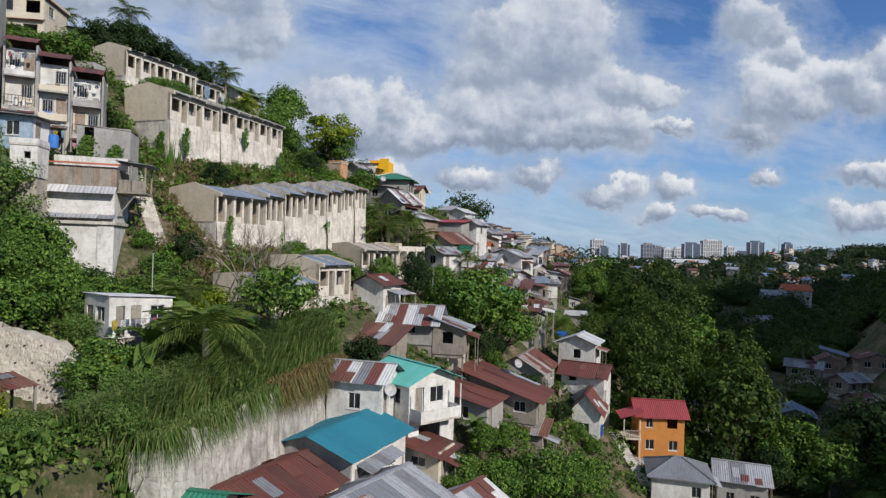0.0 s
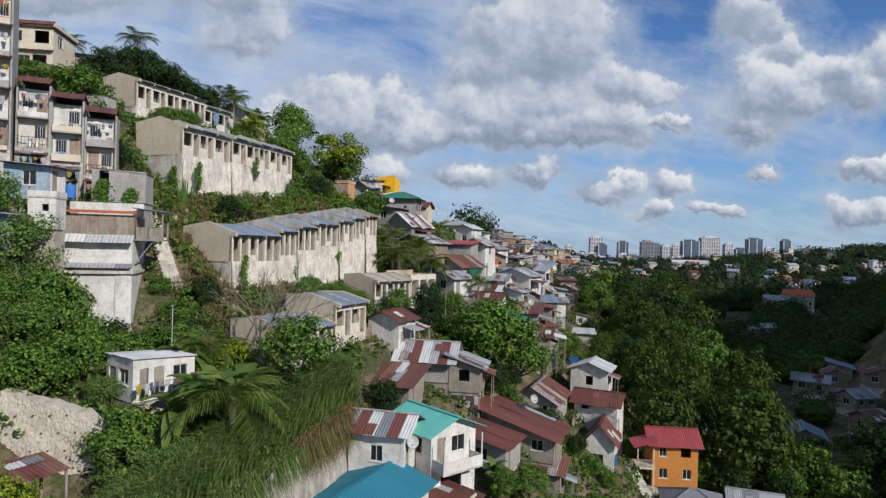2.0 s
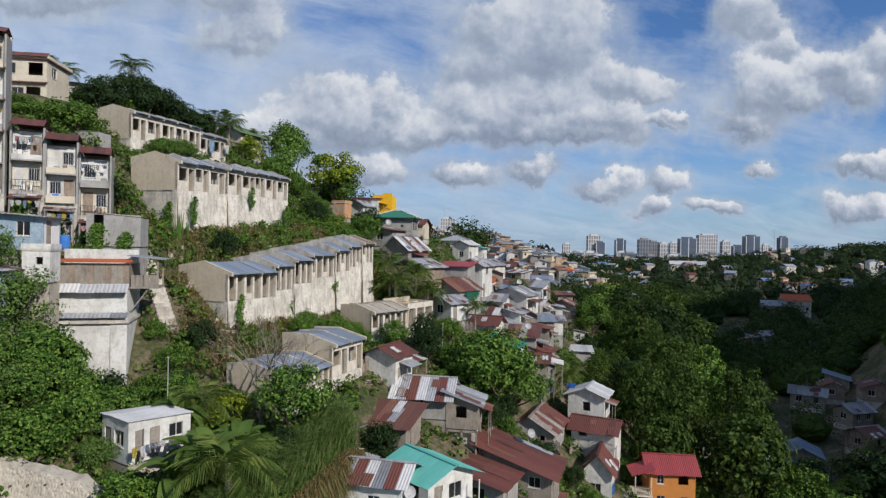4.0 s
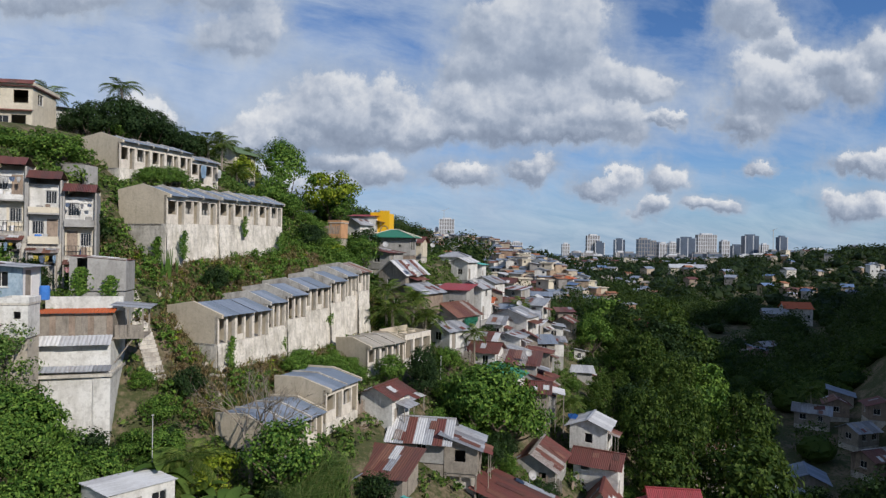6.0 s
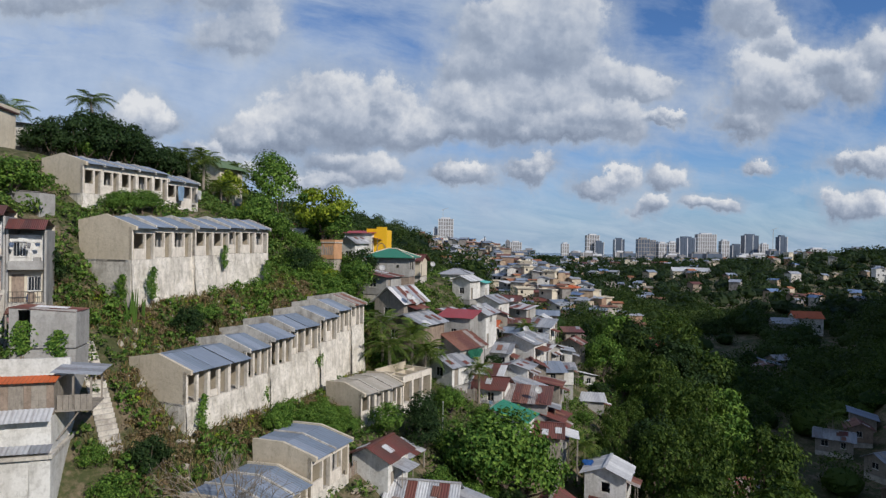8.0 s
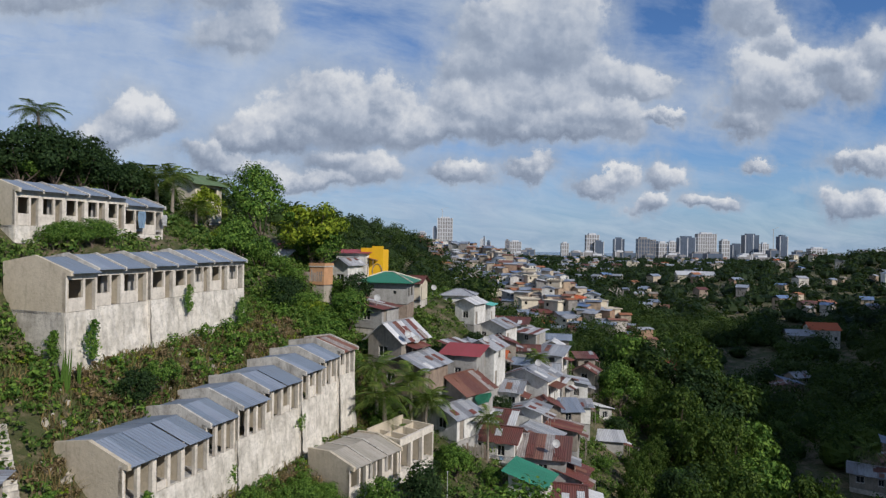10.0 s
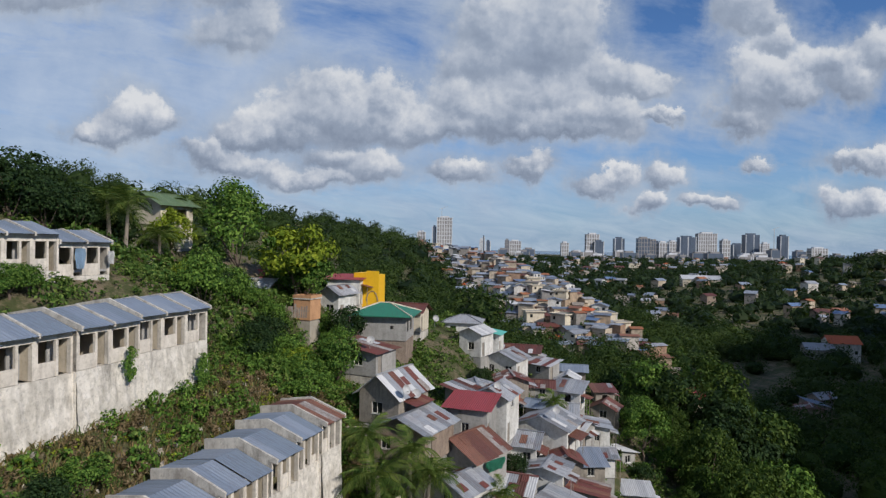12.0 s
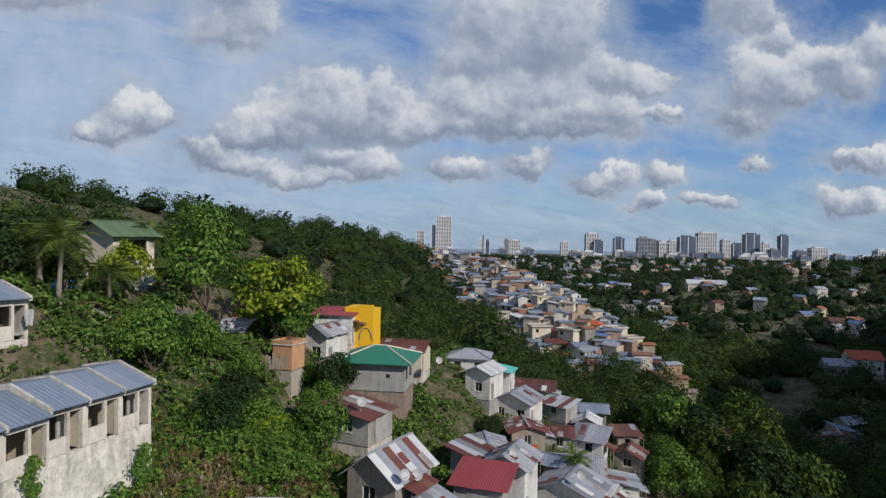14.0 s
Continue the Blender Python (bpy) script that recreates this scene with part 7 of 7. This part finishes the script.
# woods and undergrowth: one joined object for each
def inner_mass(rng, tall, n):
    """The dense lumpy inside of a crown of radius 1, in triangles."""
    m = n // 2
    a, b = np.meshgrid(np.arange(n) * math.tau / n, np.linspace(0.0, 1.0, m + 1))
    r = 0.64 * np.sin(math.pi * (0.12 + 0.88 * b) * 0.98) ** 0.6 * rng.uniform(0.85, 1.15, a.shape)
    v = np.stack([r * np.cos(a), r * np.sin(a), tall * (0.03 + 0.68 * b) * rng.uniform(0.92, 1.06, a.shape)], -1).reshape(-1, 3)
    i = np.arange(n * m)
    k, q = i // n, i % n
    c00, c01, c10, c11 = k * n + q, k * n + (q + 1) % n, (k + 1) * n + q, (k + 1) * n + (q + 1) % n
    return v, np.concatenate([np.stack([c00, c01, c11], 1), np.stack([c00, c11, c10], 1)])


def clump_field(name, label, spots, rng, radius, tall, clumps, leaves, size, leaf, category, lean=True, core=0):
    out = []
    bank = [crown_arrays(rng, 1.0, tall / radius, clumps, leaves, size / radius, lean=lean)[:2] for _ in range(7)]
    if core:
        bank = [merged([b, inner_mass(rng, tall / radius, core)]) for b in bank]
    for i, (x, y, s) in enumerate(spots):
        v, f = bank[rng.integers(7)]
        v = turned(v, rng.uniform(0, 6.28)) * (radius * s) * np.array([1, 1, rng.uniform(0.8, 1.2)])
        out.append((v + np.array([x, y, gz(x, y) - 0.15 * s]), f))
    v, f = merged(out)
    return tagged(new(name, array_mesh(name, v, f, leaf)), label, category, kind="stuff")


rng = np.random.default_rng(7)
spots = []
while len(spots) < 4300:
    u, y = rng.uniform(-60, 2), rng.uniform(14, 128)
    x, y = at_slope(u, y)
    if -48 < u < -33 and 47 < y < 92 and rng.random() < 0.86:
        continue
    if x > -75 and free(x, y, 0.3, 0.2, False):
        spots.append((x, y, rng.uniform(0.5, 1.5)))
for _ in range(1100):
    x, y = at_slope(rng.uniform(-40, -15), rng.uniform(13, 36))
    if free(x, y, 0.3, 0.2):
        spots.append((x, y, rng.uniform(0.8, 1.4)))
for _ in range(420):
    x, y = at_slope(rng.uniform(-54, -39), rng.uniform(34, 60))
    if free(x, y, 0.2, 0.2, False):
        spots.append((x, y, rng.uniform(0.7, 1.4)))
for _ in range(620):
    x, y = at_slope(rng.uniform(-62, -38), rng.uniform(80, 106))
    if free(x, y, 0.2, 0.2, False):
        spots.append((x, y, rng.uniform(0.9, 1.9)))
for _ in range(330):
    y = rng.uniform(24, 45)
    spots.append((-12.4 + (y - 30) * 0.22 - rng.uniform(0.0, 4.5), y, rng.uniform(0.8, 1.5)))
spots = [q for q in spots if (q[0] + 20.3) ** 2 + (q[1] - 28.2) ** 2 > 9 and free(q[0], q[1], 0.2, 0.1, False)]
for _ in range(220):
    x, y = rng.uniform(-9, 3), rng.uniform(90, 104)
    if free(x, y, 0.2, 0.2, False):
        spots.append((x, y, rng.uniform(0.7, 1.5)))
for _ in range(300):
    x, y = at_slope(rng.uniform(-54, -46), rng.uniform(60, 94))
    if free(x, y, 0.2, 0.1, False):
        spots.append((x, y, rng.uniform(0.6, 1.2)))
lime_spots = []
while len(lime_spots) < 190:
    x, y = at_slope(rng.uniform(-48, -33), rng.uniform(48, 94))
    if free(x, y, 0.2, 0.1):
        lime_spots.append((x, y, rng.uniform(0.45, 1.0)))
dry_spots = []
while len(dry_spots) < 800:
    x, y = at_slope(rng.uniform(-48, -32), rng.uniform(47, 96))
    if free(x, y, 0.2, 0.1) and noise.noise((x * 0.28, y * 0.28, 3.0)) > -0.12:
        dry_spots.append((x, y, rng.uniform(0.5, 1.25)))
clump_field("dry_brush", "brown dry brush in patches over the slope", dry_spots, rng, 0.75, 0.6, 8, 110, 0.11, DRY, "bushes")
shrub_spots = []
while len(shrub_spots) < 300:
    x, y = at_slope(rng.uniform(-48, -32), rng.uniform(47, 96))
    if free(x, y, 0.3, 0.3) and noise.noise((x * 0.28, y * 0.28, 3.0)) < 0.15:
        shrub_spots.append((x, y, rng.uniform(0.7, 1.5)))
clump_field("slope_shrubs", "bright green leafy shrubs on the slope between the rows", shrub_spots, rng, 0.7, 1.15, 9, 130, 0.10, LEAF, "bushes", False)
clump_field("slope_bushes", "low yellow-green bushes dotted over the dry slope", lime_spots, rng, 0.75, 0.9, 6, 56, 0.11, LEAF_LIME, "bushes", False)
clump_field("undergrowth", "low green bushes and weeds covering the slope", spots, rng, 0.75, 0.85, 6, 48, 0.125, LEAF_BUSH, "bushes", False)


def wood_spots(n, x0, x1, y0, y1, s0, s1, ok):
    out = []
    while len(out) < n:
        x, y = rng.uniform(x0, x1), rng.uniform(y0, y1)
        if ok(x, y):
            out.append((x, y, rng.uniform(s0, s1)))
    return out


def settled(x, y):
    """True on the spur where the far settlement stands."""
    return bool(to_line(np.array(x), np.array(y), SPUR)[0] < 20 and y > 190 + 0.9 * max(0, 38 - x))


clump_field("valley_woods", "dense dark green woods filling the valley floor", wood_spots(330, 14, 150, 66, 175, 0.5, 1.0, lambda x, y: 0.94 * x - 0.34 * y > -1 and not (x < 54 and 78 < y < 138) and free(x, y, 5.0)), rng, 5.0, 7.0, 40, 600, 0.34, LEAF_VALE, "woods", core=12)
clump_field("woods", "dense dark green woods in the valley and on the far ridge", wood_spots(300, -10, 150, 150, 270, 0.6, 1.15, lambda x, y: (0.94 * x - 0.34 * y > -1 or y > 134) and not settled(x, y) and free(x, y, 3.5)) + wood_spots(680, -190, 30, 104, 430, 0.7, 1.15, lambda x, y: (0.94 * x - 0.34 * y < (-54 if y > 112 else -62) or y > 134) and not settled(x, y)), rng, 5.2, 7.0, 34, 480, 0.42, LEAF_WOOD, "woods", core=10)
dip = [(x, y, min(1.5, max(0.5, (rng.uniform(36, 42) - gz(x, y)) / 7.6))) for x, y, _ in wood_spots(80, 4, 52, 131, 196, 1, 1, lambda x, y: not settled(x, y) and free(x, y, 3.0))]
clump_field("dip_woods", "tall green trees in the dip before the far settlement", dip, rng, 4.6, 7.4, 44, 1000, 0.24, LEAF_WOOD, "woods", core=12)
far_b = [(far_rs.uniform(-25, 25) + p.x, far_rs.uniform(-18, 18) + p.y, far_rs.uniform(0.6, 1.3)) for p in [LINE[k].lerp(LINE[k + 1], far_rs.random()) for k in (0, 1, 2, 3, 4) for _ in range(60)]]
clump_field("settlement_bushes", "green bushes and small trees between crowded houses", [b for b in far_b if all((b[0] - a) ** 2 + (b[1] - c) ** 2 > 2.6 ** 2 for a, c in taken)], rng, 2.2, 2.8, 12, 150, 0.4, LEAF_BUSH, "bushes")
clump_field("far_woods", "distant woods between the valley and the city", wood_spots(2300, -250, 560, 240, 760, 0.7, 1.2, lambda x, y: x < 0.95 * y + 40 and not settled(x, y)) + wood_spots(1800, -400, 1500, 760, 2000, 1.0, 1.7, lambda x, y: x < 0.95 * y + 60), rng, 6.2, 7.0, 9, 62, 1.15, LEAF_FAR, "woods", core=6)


def blades(name, label, x, y, seed, h0, h1, wide, lean, pull, mat, sag=0.0, rest=None):
    """Blades of grass: each a narrow strip that bends over at its tip."""
    gr = np.random.default_rng(seed)
    ok = np.array([rest is not None or wide < 0.028 or free(a, b, 0.2) for a, b in zip(x, y)])
    x, y = x[ok], y[ok]
    n = len(x)
    foot = np.stack([x, y, ground_z(x, y) - 0.05 if rest is None else np.full(n, rest)], 1)
    tilt = gr.normal(0, lean, (n, 2)) + np.array(pull)
    hh = gr.uniform(h0, h1, n)[:, None]
    mid = foot + np.concatenate([tilt * hh * 0.4, hh * (0.7 - 0.45 * sag)], 1)
    tip = foot + np.concatenate([tilt * hh * 1.3, hh * (0.95 - 1.8 * sag)], 1)
    turn = gr.uniform(0, math.pi, n)
    side = np.stack([np.cos(turn), np.sin(turn), 0 * turn], 1) * wide
    v = np.stack([foot - side, foot + side, mid + side, mid - side, tip], 1).reshape(-1, 3)
    k = np.arange(n)[:, None] * 5
    tri = np.concatenate([k + np.array([[0, 1, 2]]), k + np.array([[0, 2, 3]]), k + np.array([[3, 2, 4]])], 0)
    return tagged(new(name, array_mesh(name, v, tri, mat)), label, "grass", kind="stuff")


gr = np.random.default_rng(3)
gy_ = gr.uniform(24, 46, 20000)
blades("tall_grass", "tall arching green grass over the retaining wall", -10.9 + (gy_ - 30) * 0.22 - gr.uniform(0.0, 2.6, 20000), gy_, 4, 1.0, 2.4, 0.026, 0.26, (0.12, -0.04), GRASS, sag=0.12)
gy_ = gr.uniform(24.6, 43, 9000)
blades("hanging_grass", "long green grass hanging down over the retaining wall", -10.15 + (gy_ - 30) * 0.22 + gr.uniform(-0.9, 0.1, 9000), gy_, 6, 0.5, 1.9, 0.020, 0.22, (0.16, -0.03), GRASS, sag=0.95, rest=31.8)
gy_ = 43.5 - 9.0 * gr.random(6000) ** 1.5
blades("straw_grass", "straw-coloured dry grass hanging at the end of the wall", -10.05 + (gy_ - 30) * 0.22 + gr.uniform(-0.8, 0.15, 6000), gy_, 7, 0.6, 2.6, 0.018, 0.22, (0.18, -0.03), DRYGRASS, sag=0.95, rest=31.8)
gy_ = gr.uniform(46, 92, 11000)
gx_ = (gr.uniform(-49, -28, 11000) + 0.34 * gy_) / 0.94
blades("slope_weeds", "green weeds on the slope between the rows", gx_, gy_, 5, 0.25, 0.9, 0.03, 0.4, (0.1, 0.0), GRASS)
gy_ = gr.uniform(46, 92, 22000)
gx_ = (gr.uniform(-47, -31, 22000) + 0.34 * gy_) / 0.94
blades("dry_weeds", "dry brown weeds on the slope between the rows", gx_, gy_, 8, 0.3, 0.95, 0.035, 0.5, (0.1, 0.0), DRYGRASS)

# pale lumps of rubble lying on the slope
rr = random.Random(15)
pieces = []
for _ in range(420):
    y = rr.uniform(48, 92)
    x = (rr.uniform(-46, -33) + 0.34 * y) / 0.94
    if not free(x, y, 0.2):
        continue
    base_ = np.array([(-1, -1, -1), (1, -1, -1), (1, 1, -1), (-1, 1, -1), (-1, -1, 1), (1, -1, 1), (1, 1, 1), (-1, 1, 1)], float)
    v = base_ * np.array([[rr.uniform(0.6, 1.2) for _ in range(3)] for _ in range(8)]) * rr.uniform(0.05, 0.22)
    pieces.append((turned(v, rr.uniform(0, 6), rr.uniform(-0.6, 0.6)) + np.array([x, y, gz(x, y) + 0.05]), np.array(((3, 2, 1, 0), (4, 5, 6, 7), (0, 1, 5, 4), (1, 2, 6, 5), (2, 3, 7, 6), (3, 0, 4, 7)))))
v, f = merged(pieces)
tagged(new("rubble", array_mesh("rubble", v, f, STONE)), "pale lumps of rubble lying in the weeds", "rubble", kind="stuff")

# ---- creepers, hangings and clutter ----
def creeper(x, y, z, w_, h_, yaw, seed, leaf=LEAF):
    """A climbing plant on a wall: leaves lying over a ragged upright patch, and its stem."""
    rng = np.random.default_rng(seed)
    n = int(260 * w_ * h_)
    t = rng.uniform(0, 1, n)
    px = rng.normal(0, w_ * 0.35, n) * (0.4 + 0.6 * np.sin(math.pi * t)) + 0.12 * np.sin(t * 9)
    pts = np.stack([px, -rng.uniform(0.03, 0.22, n), t * h_], 1)
    v, f = leaf_cards(rng, pts, np.tile([0.0, -1.0, 0.3], (n, 1)), 0.11)
    root = thing("creeper", pose(x, y, z, 0, 0, yaw), "green creeper climbing a pale wall", "creeper", "creepers on walls")
    part("foliage", array_mesh("foliage", v, f, leaf), None, root)
    bm = bmesh.new()
    tube(bm, [(0, -0.05, -0.4), (0.05, -0.08, h_ * 0.4), (-0.04, -0.06, h_ * 0.85)], (0.03, 0.025, 0.012), 5)
    part("stem", bm, BARK, root)


ALONG = 71.4
for q in ((-25.0, 58.8, 48.4, 0.8, 2.6, ALONG, 1), (-22.2, 67.6, 50.6, 0.7, 2.2, ALONG, 2), (-20.0, 74.2, 48.8, 1.2, 2.4, ALONG, 3), (-17.6, 54.6, 39.4, 1.3, 1.5, 67.4, 4), (-15.6, 59.6, 40.0, 1.0, 1.3, 67.4, 5), (-18.2, 52.0, 39.0, 0.7, 3.4, 67.4, 6), (-12.6, 66.4, 41.6, 1.0, 1.2, 67.4, 7), (-31.6, 68.6, 54.6, 1.0, 1.6, 67.5, 8), (-26.8, 57.8, 48.4, 0.9, 2.0, -18.6, 9), (-30.2, 50.85, 45.4, 1.3, 2.8, 25, 10), (-32.6, 49.75, 46.4, 1.0, 2.6, 25, 11), (-34.6, 48.8, 47.4, 1.2, 2.4, 25, 12), (-27.6, 47.2, 46.0, 1.0, 2.0, 12, 13), (-25.6, 47.6, 45.6, 0.8, 1.8, 12, 14)):
    creeper(*q)

# dry aloe-like stalks at the corner of the row
for x, y, h_ in ((-25.2, 56.6, 3.0), (-24.7, 57.0, 2.4), (-25.6, 56.4, 2.0)):
    st = thing("tall_stalk", pose(x, y, gz(x, y)), "tall grey-green stalk plant at a wall corner", "plant", "stalk plants")
    sr = random.Random(int(x * 100))
    for i in range(5):
        bm = bmesh.new()
        d = sr.uniform(-0.35, 0.35)
        tube(bm, [(d * 0.2, 0, -0.3), (d * 0.6, sr.uniform(-0.1, 0.1), h_ * 0.5), (d, sr.uniform(-0.2, 0.2), h_ * sr.uniform(0.75, 1.0))], (0.07, 0.06, 0.015), 5)
        part("stalk", bm, LEAF, st)

# hangings in the openings of the crest row
for x, y, z, w_, h_, yaw, i in ((-28.9, 73.8, 58.9, 0.9, 1.5, 67, 1), (-27.9, 76.2, 58.7, 0.6, 1.0, 67, 0)):
    tp = thing("hanging_cloth", pose(x, y, z, 0, 0, yaw), "pale blue cloth hung in an opening", "cloth")
    part("sheet", cloth_bm(random.Random(int(x)), w_, h_), SHIRTS[i], tp)

# loose planks, fences and drums between the houses
cl = random.Random(31)


def picket_fence(x, y, yaw, length, seed, mat=WOOD):
    fr = random.Random(seed)
    root = thing("board_fence", pose(x, y, gz(x, y) - 0.2, 0, 0, yaw), "crooked fence of weathered upright boards", "fence", "board fences")
    n = int(length / 0.24)
    for i in range(n):
        o = part("board", boxes((0, 0, 0, 0.19, 0.025, fr.uniform(1.0, 1.5))), fr.choice((mat, mat, BROWNWALL)), root)
        o.matrix_basis = pose(i * 0.24, 0, 0, 0, fr.uniform(-4, 4), 0)
    part("rail", boxes((-0.05, 0.03, 0.7, length, 0.08, 0.78)), WOOD, root)


for q in ((-3.4, 48.6, -20, 3.0), (3.0, 56.6, 60, 2.6), (8.4, 62.8, -25, 3.0), (13.0, 66.4, 60, 2.4), (-8.4, 54.6, 68, 2.6), (0.6, 76.6, -15, 2.6), (-2.8, 88.0, 55, 2.6), (6.0, 89.2, -20, 2.4), (-11.0, 93.6, -10, 3.2), (-20.0, 93.8, -5, 4.0), (12.6, 86.6, 50, 2.4), (-27.6, 94.2, -10, 3.2), (-23.6, 41.0, 20, 2.0), (-28.0, 36.4, 10, 2.6), (5.2, 47.6, 65, 2.2)):
    picket_fence(*q, int(abs(q[0]) * 13))
for i in range(26):
    u, y = cl.uniform(-28, -8), cl.uniform(46, 122)
    x, y = at_slope(u, y)
    if not free(x, y, 0.4):
        continue
    if i % 3 == 0:
        dr = thing("water_drum", pose(x, y, gz(x, y) - 0.02), "blue plastic water drum beside a house", "water drum", "water drums")
        bm = bmesh.new()
        tube(bm, [(0, 0, 0), (0, 0, 0.08), (0, 0, 0.42), (0, 0, 0.5), (0, 0, 0.84), (0, 0, 0.9)], (0.27, 0.3, 0.3, 0.31, 0.3, 0.26), 12)
        part("body", bm, TARP, dr)
        part("lid", boxes((-0.16, -0.16, 0.901, 0.16, 0.16, 0.93)), DARK, dr)
    else:
        pl = thing("plank_pile", pose(x, y, gz(x, y) - 0.05, 0, 0, cl.uniform(0, 180)), "untidy pile of old timber planks", "plank pile", "timber piles")
        for k in range(7):
            o = part("plank", boxes((-1.0, -0.08, 0, 1.0, 0.08, 0.04)), cl.choice((WOOD, BROWNWALL, BLOCKWORK)), pl)
            o.matrix_basis = pose(cl.uniform(-0.2, 0.2), cl.uniform(-0.4, 0.4), 0.05 + 0.05 * k, cl.uniform(-6, 6), cl.uniform(-6, 6), cl.uniform(-25, 25))

# round openings in the side of the two-storey row, shade painted as dark discs
for x, y, z in ((-9.2, 51.8, 34.3), (-8.6, 53.3, 34.3)):
    o = thing("round_vent", pose(x, y, z, 0, 0, 67), "round vent in a pale wall, its hole a shade-dark disc", "vent")
    bm = bmesh.new()
    tube(bm, [(0, -0.10, 0), (0, 0.12, 0)], (0.3, 0.3), 14)
    part("hole", bm, DARK, o)
    bm = bmesh.new()
    tube(bm, [(0.32 * math.cos(a * math.tau / 14), -0.1, 0.32 * math.sin(a * math.tau / 14)) for a in range(15)], (0.04,) * 15, 5)
    part("rim", bm, CONCRETE, o)

# magenta blossom bush beside the near houses
bl = thing("blossom_bush", pose(1.6, 40.0, gz(1.6, 40.0)), "bush with magenta blossom below white houses", "bush")
v, f, c_, r_ = crown_arrays(np.random.default_rng(9), 0.8, 1.2, 12, 500, 0.09)
part("foliage", array_mesh("foliage", v, f, LEAF), None, bl)
v, f, c_, r_ = crown_arrays(np.random.default_rng(10), 0.85, 1.3, 5, 160, 0.09)
part("blossom", array_mesh("blossom", v, f, PINK), None, bl, "magenta flowers")

# ---- the far city ----
TOWERWALL = dirty("tower concrete", (0.66, 0.67, 0.69), (0.44, 0.46, 0.50), 0.8, 0.02, 0.4, 0.5, 0.05)
TOWERDARK = dirty("tower glass", (0.12, 0.15, 0.20), (0.08, 0.10, 0.14), 0.22, 0.02, 0.4, 0.5, 0.05)
TOWERTAN = dirty("tower tan", (0.30, 0.29, 0.29), (0.20, 0.19, 0.19), 0.8, 0.02, 0.4, 0.5, 0.05)
cr_ = random.Random(12)


def tower(x, w, h, style, y=2338.0):
    """A city tower: shaft, floor bands, piers and a set-back top."""
    y += cr_.uniform(-60, 260)
    k = y / 2338.0
    x, w, h = x * k, w * k, h * k * 0.86
    z = gz(x, y)
    wall, glass = ((TOWERWALL, TOWERTAN), (TOWERDARK, TOWERWALL), (TOWERTAN, TOWERDARK))[style]
    d = min(w, 34)
    root = thing("tower", pose(x, y, z), ("pale concrete", "dark glass", "tan concrete")[style] + " high-rise tower in the far city", "tower", "city towers")
    part("shaft", boxes((-w / 2, -d / 2, -6, w / 2, d / 2, h)), glass if style != 1 else wall, root)
    n = max(3, int(w / 9)) if h > 45 else 1
    for i in range(n + 1):
        px = -w / 2 + w * i / n
        part("pier", boxes((px - 1.3, -d / 2 - 0.9, -6, px + 1.3, -d / 2 - 0.01, h + 1)), wall if style != 1 else glass if i % 3 == 0 else wall, root)
    for i in range(1, int(h / 15) + 1 if h > 45 else 1):
        part("floor_band", boxes((-w / 2 - 0.3, -d / 2 - 0.5, i * 15 - 2.4, w / 2 + 0.3, d / 2 + 0.3, i * 15)), wall, root)
    part("penthouse", boxes((-w * 0.3, -d * 0.3, h + 0.01, w * 0.3, d * 0.3, h + 6)), wall, root)
    return root


for q in ((-57, 30, 96, 0), (-9, 14, 118, 1), (29, 56, 159, 0), (168, 11, 69, 0), (177, 7, 82, 1), (194, 16, 61, 1), (265, 15, 68, 2), (295, 42, 61, 0), (483, 26, 58, 0), (586, 46, 98, 0), (610, 34, 68, 1), (687, 34, 82, 1)):
    tower(*q)
for q in ((779, 42, 88, 2), (819, 26, 76, 2), (852, 32, 71, 0), (891, 30, 71, 0), (943, 60, 96, 1), (1019, 70, 110, 0), (1089, 28, 86, 0), (1136, 40, 65, 1), (1187, 50, 111, 1), (1207, 26, 71, 0), (1242, 24, 71, 0), (1275, 35, 47, 2), (1309, 29, 109, 1), (1375, 36, 40, 2), (1443, 60, 56, 0), (1677, 34, 54, 0)):
    tower(*q)
for i in range(34):
    x = cr_.uniform(-100, 1750)
    tower(x, cr_.uniform(24, 60), cr_.uniform(14, 34), cr_.choice((0, 0, 2)), 2050.0)
for x, y, h in ((18, 2340, 176), (1300, 2380, 124)):
    c = thing("crane", pose(x, y, gz(x, y)), "thin tower crane over a rising high-rise", "crane")
    bm = bmesh.new()
    tube(bm, [(0, 0, 0), (0, 0, h)], (1.3, 1.1), 4)
    part("mast", bm, STEEL, c)
    bm = bmesh.new()
    tube(bm, [(-9, 0, h - 6), (22, 0, h + 6)], (0.8, 0.5), 4)
    part("jib", bm, STEEL, c)
